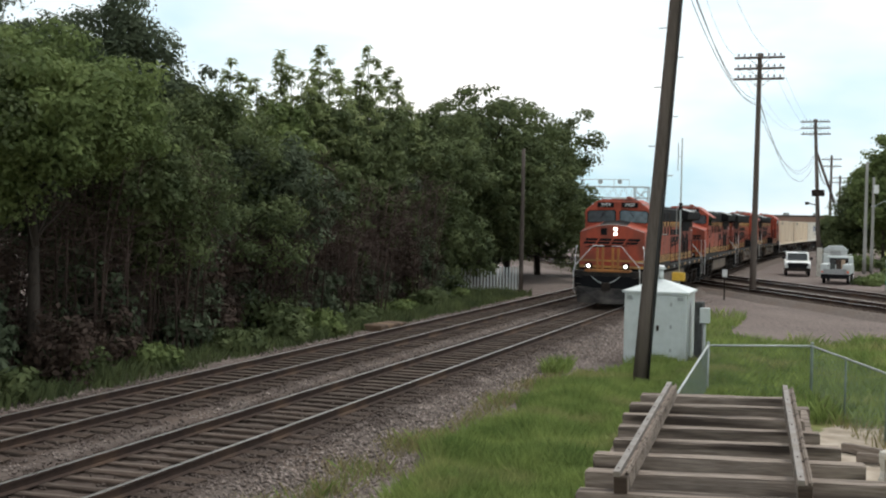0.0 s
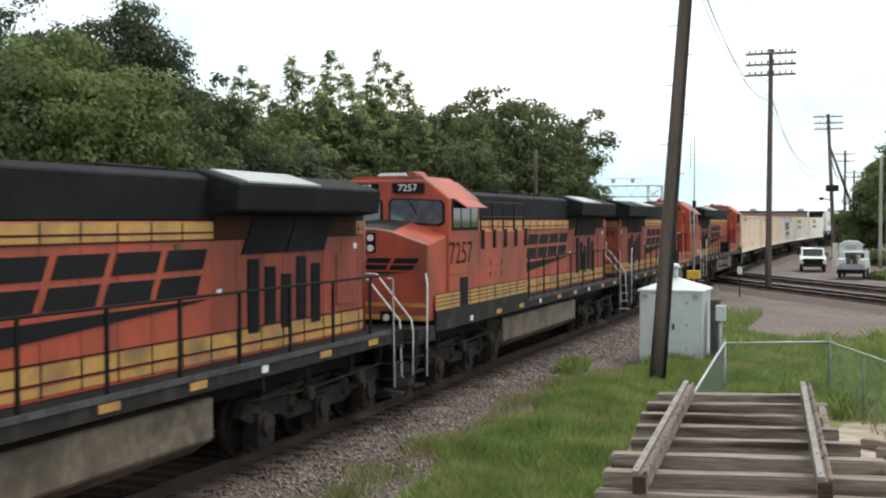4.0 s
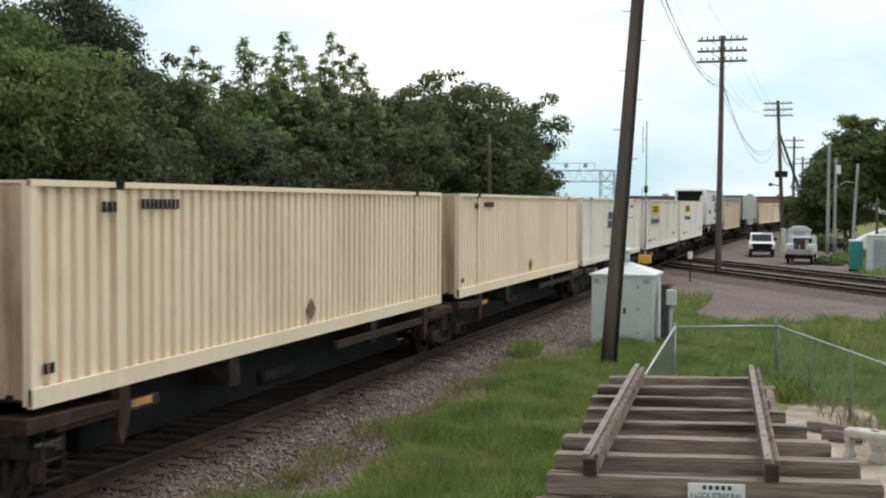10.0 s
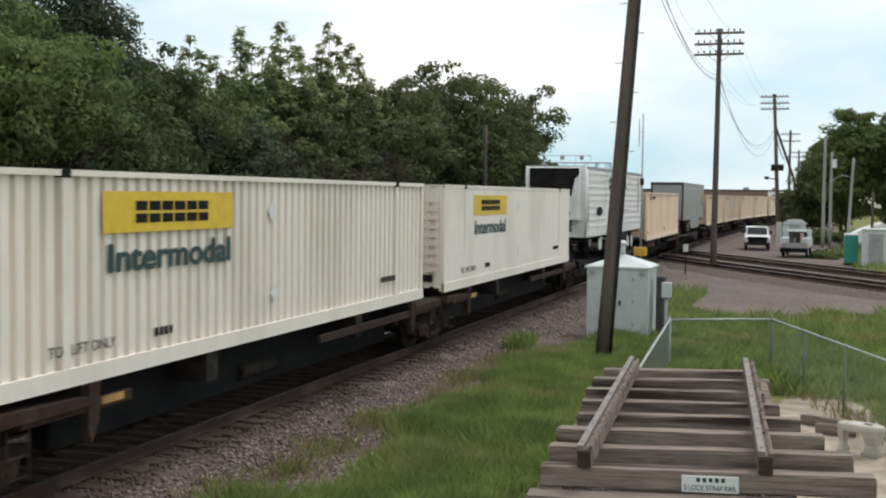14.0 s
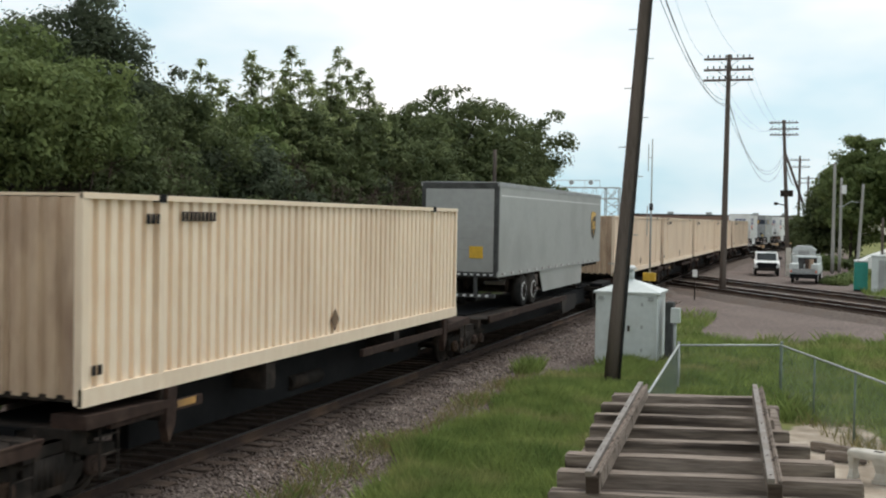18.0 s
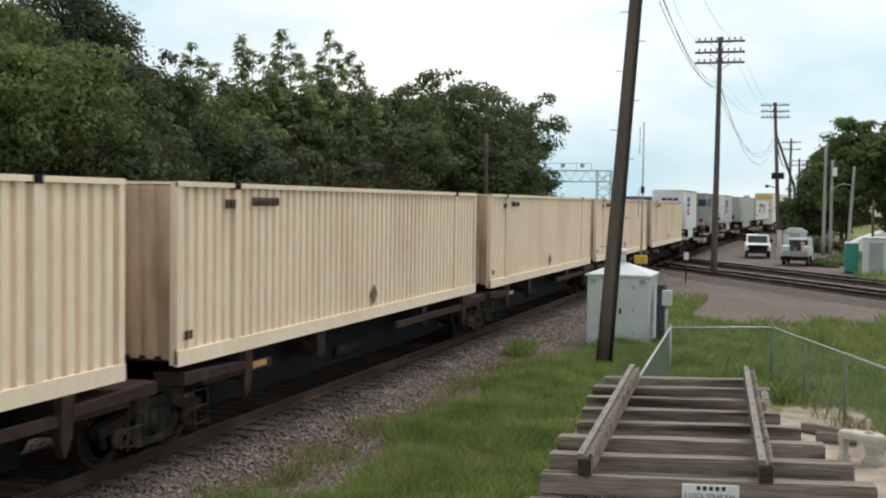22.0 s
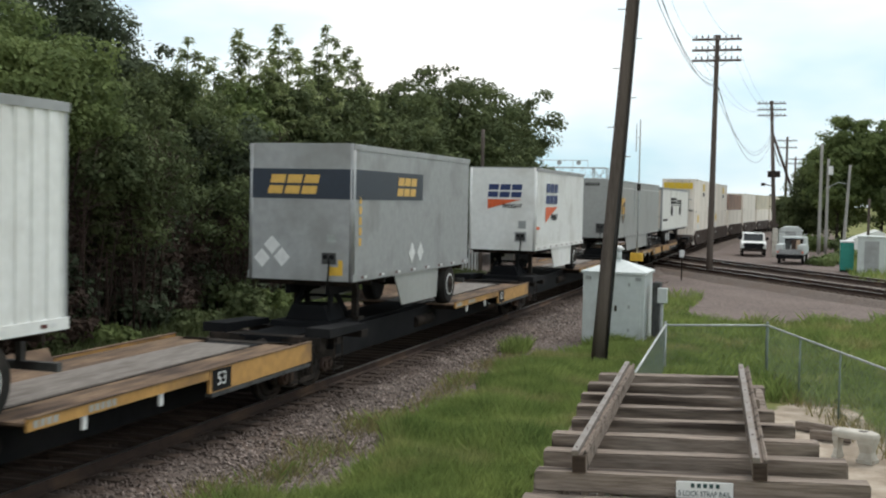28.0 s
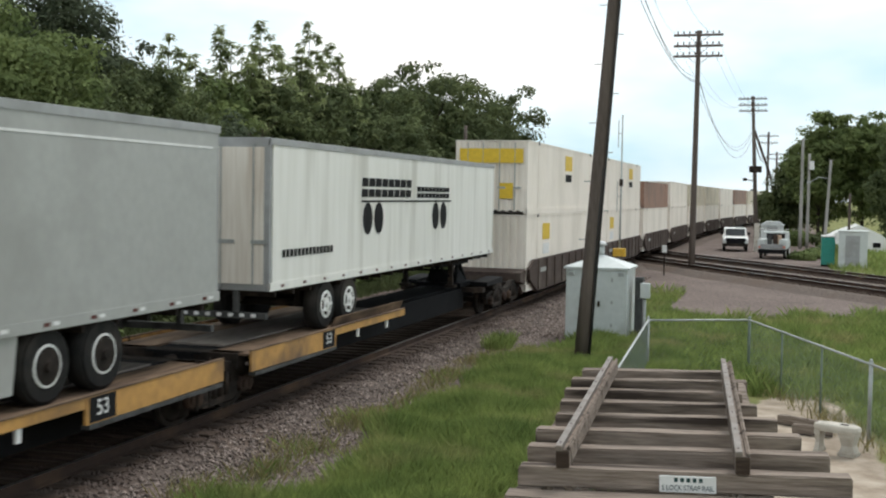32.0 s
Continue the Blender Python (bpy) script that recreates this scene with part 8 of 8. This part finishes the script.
tree("tree", 18.0, 122.0, 14.0, 10.0, LIGHT, R_L, 66, clumps=260, low=0.1, per=90, size=0.19, spread=0.7)
tree("tree", 4.0, 150.0, 11.0, 10.0, MID, R_L, 67, clumps=220, low=0.02, per=90, size=0.19, spread=0.8)
tree("tree", 12.0, 152.0, 12.0, 11.0, MID, R_L, 68, clumps=220, low=0.02, per=90, size=0.19, spread=0.8)

# bushes along the foot of the tree belt
def bush(x, y, w, h, leaf, label, seed, clumps=60, size=0.12, spread=0.3):
    r = np.random.default_rng(seed)
    b = tagged(empty("bush", pose(x, y, -0.5)), label, "bush", "undergrowth beside the line")
    lobes = [(0, 0, h * 0.45, w * 0.45, h * 0.45)] + [(r.uniform(-0.35, 0.35) * w, r.uniform(-0.35, 0.35) * w, h * r.uniform(0.3, 0.75), w * 0.25, h * 0.28) for i in range(4)]
    pts, out, cen = crown_points(r, lobes, clumps, 40, spread)
    bm = B()
    for c in cen[:9]:
        rod(bm, (r.uniform(-0.1, 0.1), r.uniform(-0.1, 0.1), -0.1), c, 0.03, 0.01, 5, False)
    part("stems", bm, "bark", b)
    quads("leaves", leaf_quads(pts, out, size, r), leaf, b)
    return b


rb = random.Random(31)
def thicket(x, y, w, h, seed, n=780):
    """Bare arching brown stems and twigs."""
    r = np.random.default_rng(seed)
    b = tagged(empty("thicket", pose(x, y, -0.5)), "bare brown tangled branches under the tree crowns", "bush", "undergrowth beside the line")
    stems, tw = B(), []
    for k in range(13):
        a = r.uniform(0, 6.28)
        q = r.uniform(0.2, 0.5) * w
        p0 = Vector((r.uniform(-0.3, 0.3) * w, r.uniform(-0.3, 0.3) * w, -0.1))
        p1 = p0 + Vector((math.cos(a) * q * 0.4, math.sin(a) * q * 0.4, h * r.uniform(0.4, 0.6)))
        p2 = p0 + Vector((math.cos(a) * q, math.sin(a) * q, h * r.uniform(0.7, 1.0)))
        tube(stems, [p0, p1, p2], [0.035, 0.022, 0.008], 5)
        for j in range(n // 13):
            f = r.uniform(0.15, 1.0)
            c = np.array(p0.lerp(p1, f * 2) if f < 0.5 else p1.lerp(p2, f * 2 - 1))
            d = r.normal(size=3) * np.array([1, 1, 0.6]) + np.array([0, 0, 0.25])
            d *= r.uniform(0.35, 0.95) / np.linalg.norm(d)
            s = np.cross(d, r.normal(size=3))
            s *= 0.012 / np.linalg.norm(s)
            tw.append([c - s, c + s, c + d + s * 0.4, c + d - s * 0.4])
    tagged(part("stem", stems, "twig", b), kind="stuff")
    tagged(quads("twig", np.array(tw), "twig", b), kind="stuff")


for i in range(26):
    ty = 13.5 + i * 1.5
    thicket(-18.0 - rb.uniform(0, 1.4) - max(0, (ty - 30) * 0.06), ty, rb.uniform(2.0, 3.2), rb.uniform(4.2, 6.8), 500 + i)
for i in range(18):
    y = 13 + i * 2.6 + rb.uniform(-0.4, 0.4)
    x = -18.3 - rb.uniform(0, 1.6) - max(0, (y - 30) * 0.05)
    bush(x, y, rb.uniform(1.8, 2.8), rb.uniform(1.2, 2.6), (DARK, DARK, MID)[i % 3], "dark tangled undergrowth below the trees", 200 + i, clumps=60)
for i in range(20):
    y = 12.5 + i * 2.1 + rb.uniform(-0.5, 0.5)
    bush(-18.9 - rb.uniform(0, 1.2) - max(0, (y - 30) * 0.05), y, rb.uniform(2.4, 3.4), rb.uniform(3.0, 4.8), (DARK, "deadbrush", DARK, MID)[i % 4], "tall dark scrub below the tree crowns", 600 + i, clumps=95, size=0.085, spread=0.34)
for i in range(14):
    y = 14 + i * 3.1 + rb.uniform(-0.8, 0.8)
    bush(-16.9 - rb.uniform(0, 0.6) - max(0, (y - 30) * 0.05), y, rb.uniform(1.0, 1.7), rb.uniform(0.5, 0.95), (MID, LIGHT, MID)[i % 3], "low light green weeds along the ballast edge", 300 + i, clumps=30, size=0.1, spread=0.22)
for x, y in ((-17.6, 22.3), (-17.9, 24.2), (-18.6, 31.0)):
    bush(x, y, 1.9, 1.9, "deadbrush", "dead brown brush at the foot of the trees", int(y * 10), clumps=34, size=0.09, spread=0.3)
for i in range(12):
    bush(-23.5 - rb.uniform(0, 3), 16 + i * 5.5, rb.uniform(3, 4.5), rb.uniform(3.0, 5.0), DARK, "dark tangled undergrowth below the trees", 400 + i, clumps=80, size=0.2, spread=0.5)
for i in range(10):
    bush(0.7 + i * 0.36 + rb.uniform(-0.4, 0.4), 84 + i * 1.6, rb.uniform(1.0, 1.6), rb.uniform(0.4, 0.85), (LIGHT, MID)[i % 2], "tall green weeds beside the service road", 480 + i, clumps=34, size=0.14, spread=0.3)
for i in range(9):
    bush(-1.5 + i * 2.2, 112 + rb.uniform(-3, 3), rb.uniform(2.2, 3.2), rb.uniform(1.0, 2.2), (MID, LIGHT)[i % 2], "green scrub at the verge beyond the huts", 450 + i, clumps=40, size=0.18, spread=0.4)


# ---- grass ----
def blades(name, xy, h, w, material, seed, lean=0.35):
    r = np.random.default_rng(seed)
    n = len(xy)
    base = np.column_stack([xy, np.full(n, GROUND - 0.02)])
    a = r.uniform(0, 6.28, n)
    side = np.column_stack([np.cos(a), np.sin(a), np.zeros(n)]) * (w * r.uniform(0.6, 1.4, n))[:, None]
    hh = h * r.uniform(0.45, 1.25, n) * np.array([0.9 + 0.45 * noise.noise(Vector((x * 0.8, y * 0.8, 5.0))) for x, y in xy])
    tip = base + np.column_stack([r.normal(0, lean, n) * hh, r.normal(0, lean, n) * hh, hh])
    mid = (base + tip) / 2 + np.column_stack([np.zeros(n), np.zeros(n), hh * 0.12])
    q = np.stack([base - side, base + side, mid + side * 0.8, tip], 1)
    return quads(name, q, material)


def scatter(n, x0, x1, y0, y1, keep, seed):
    r = np.random.default_rng(seed)
    p = np.column_stack([r.uniform(x0, x1, n), r.uniform(y0, y1, n)])
    k = np.array([keep(x, y) + 0.35 * noise.noise(Vector((x * 0.7, y * 0.7, 0))) > r.random() * 0.6 for x, y in p])
    return p[k]


def verge(x, y):
    """Grass between the ballast and the display, with bare spots along its ragged edge."""
    edge = -6.8 + 0.3 * math.sin(y * 0.9) + 0.22 * math.sin(y * 2.3)
    d = (x - edge) * 1.6
    bare = math.exp(-((x + 6.6) / 0.4) ** 2 - ((y - 15.2) / 1.5) ** 2) + 0.6 * math.exp(-((x + 7.1 - (y - 17) * 0.1) / 0.25) ** 2 - ((y - 18.2) / 1.6) ** 2)
    if y > 28.6 + 0.5 * math.sin(x * 2.6):
        d = x + 5.9 if y < 32.3 or x > -4.3 else -1.0
    return min(1.0, d) - 1.4 * bare


g1 = scatter(300000, -8.2, -2.3, 10.5, 33, verge, 71)
tagged(blades("long_grass", g1, 0.4, 0.0065, "grass", 72, 0.28), "long green grass on the verge", "grass", kind="stuff")
tuft = scatter(1500, -8.0, -7.1, 29.2, 31.2, lambda x, y: 1.0 - ((x + 7.55) / 0.42) ** 2 - ((y - 30.2) / 0.9) ** 2, 91)
tagged(blades("grass_tuft", tuft, 0.5, 0.013, "grass", 92), "green tuft of grass on the stones", "grass", kind="stuff")
fringe = scatter(16000, -8.3, -6.6, 11, 29.5, lambda x, y: 0.12 - abs(x + 7.2) * 0.35, 93)
tagged(blades("fringe_grass", fringe, 0.28, 0.007, "grass", 94, 0.4), "thin ragged grass on the edge of the stones", "grass", kind="stuff")
g2 = scatter(30000, -8.4, -6.0, 12, 29.5, lambda x, y: 0.3 - abs(x + 7.25) * 0.5, 73)
tagged(blades("dry_grass", g2, 0.26, 0.006, "drygrass", 74), "dry straw-coloured grass at the ballast edge", "grass", kind="stuff")
g3 = scatter(140000, -6.5, 14, 25, 52, lambda x, y: (0.8 if y < 41.6 + 0.35 * x + 0.8 * math.sin(x) + 0.7 * math.sin(x * 2.7) else 0.25 if y < 51 and abs(x + 5.2) < 0.9 else -1.0) - (2.0 if x < -5.9 or (x < -4.3 and 31 < y < 36) else 0.0), 75)
tagged(blades("yard_grass", g3, 0.42, 0.011, "grass", 76), "rough green grass before the gravel yard", "grass", kind="stuff")
g4 = scatter(50000, 1.2, 9, 13, 30, lambda x, y: 1.0 if x > 1.5 + (22 - y) * 0.28 else -1.0, 77)
tagged(blades("fence_grass", g4, 0.32, 0.009, "grass", 78), "rough grass beyond the fence", "grass", kind="stuff")
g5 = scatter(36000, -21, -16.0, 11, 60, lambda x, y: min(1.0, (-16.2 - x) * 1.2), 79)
# darker leaf colour in place of grass: the strip's shade is painted in
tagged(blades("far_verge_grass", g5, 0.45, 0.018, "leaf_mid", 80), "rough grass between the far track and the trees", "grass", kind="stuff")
g7 = scatter(5000, -1.2, 2.6, 14, 28, lambda x, y: 1.0 - abs(x - (-0.83 + (27.5 - y) * 0.342)) * 2.2, 83)
tagged(blades("fence_dry_grass", g7, 0.3, 0.012, "drygrass", 84), "dry brown grass along the foot of the fence", "grass", kind="stuff")
g6 = scatter(24000, 2.5, 26, 62, 112, lambda x, y: 0.9, 81)
tagged(blades("roadside_grass", g6, 0.5, 0.03, "grass", 82), "rough grass beside the service road", "grass", kind="stuff")


# road trailers are a little narrower than the boxes
def slim(ob, k):
    for c in ob.children:
        if c.matrix_basis == Matrix.Identity(4):
            if c.data:
                for v in c.data.vertices:
                    v.co.x *= k
        else:
            c.location.x *= k
        slim(c, k)


for ob, mid, z, turn in TRAIN:
    if ob.name.startswith("semi_trailer") and "refrigerated" not in ob["label"]:
        slim(ob, 0.92)


# ---- what moves ----
def travel(t):
    """Metres that the train has run by t seconds; it gathers speed."""
    return 12.2 * t + 0.025 * t * t


def motions():
    for ob, mid, z, turn in TRAIN:
        rows = []
        for k in range(33):
            x, y, hd = along(TRACK_NEAR, mid - travel(k))
            rows.append((k, Matrix.Translation((x, y, z)) @ Matrix.Rotation(hd + (math.pi if turn else 0.0), 4, "Z")))
        walk(ob, rows)
    # the wheels of the locomotives roll with the distance run
    for ob, back in ROLLING:
        place = Matrix.Translation(ob.location)
        walk(ob, [(k / 30, place @ Matrix.Rotation((-1 if back else 1) * travel(k / 30) / 0.52, 4, "X")) for k in range(961)])


motions()
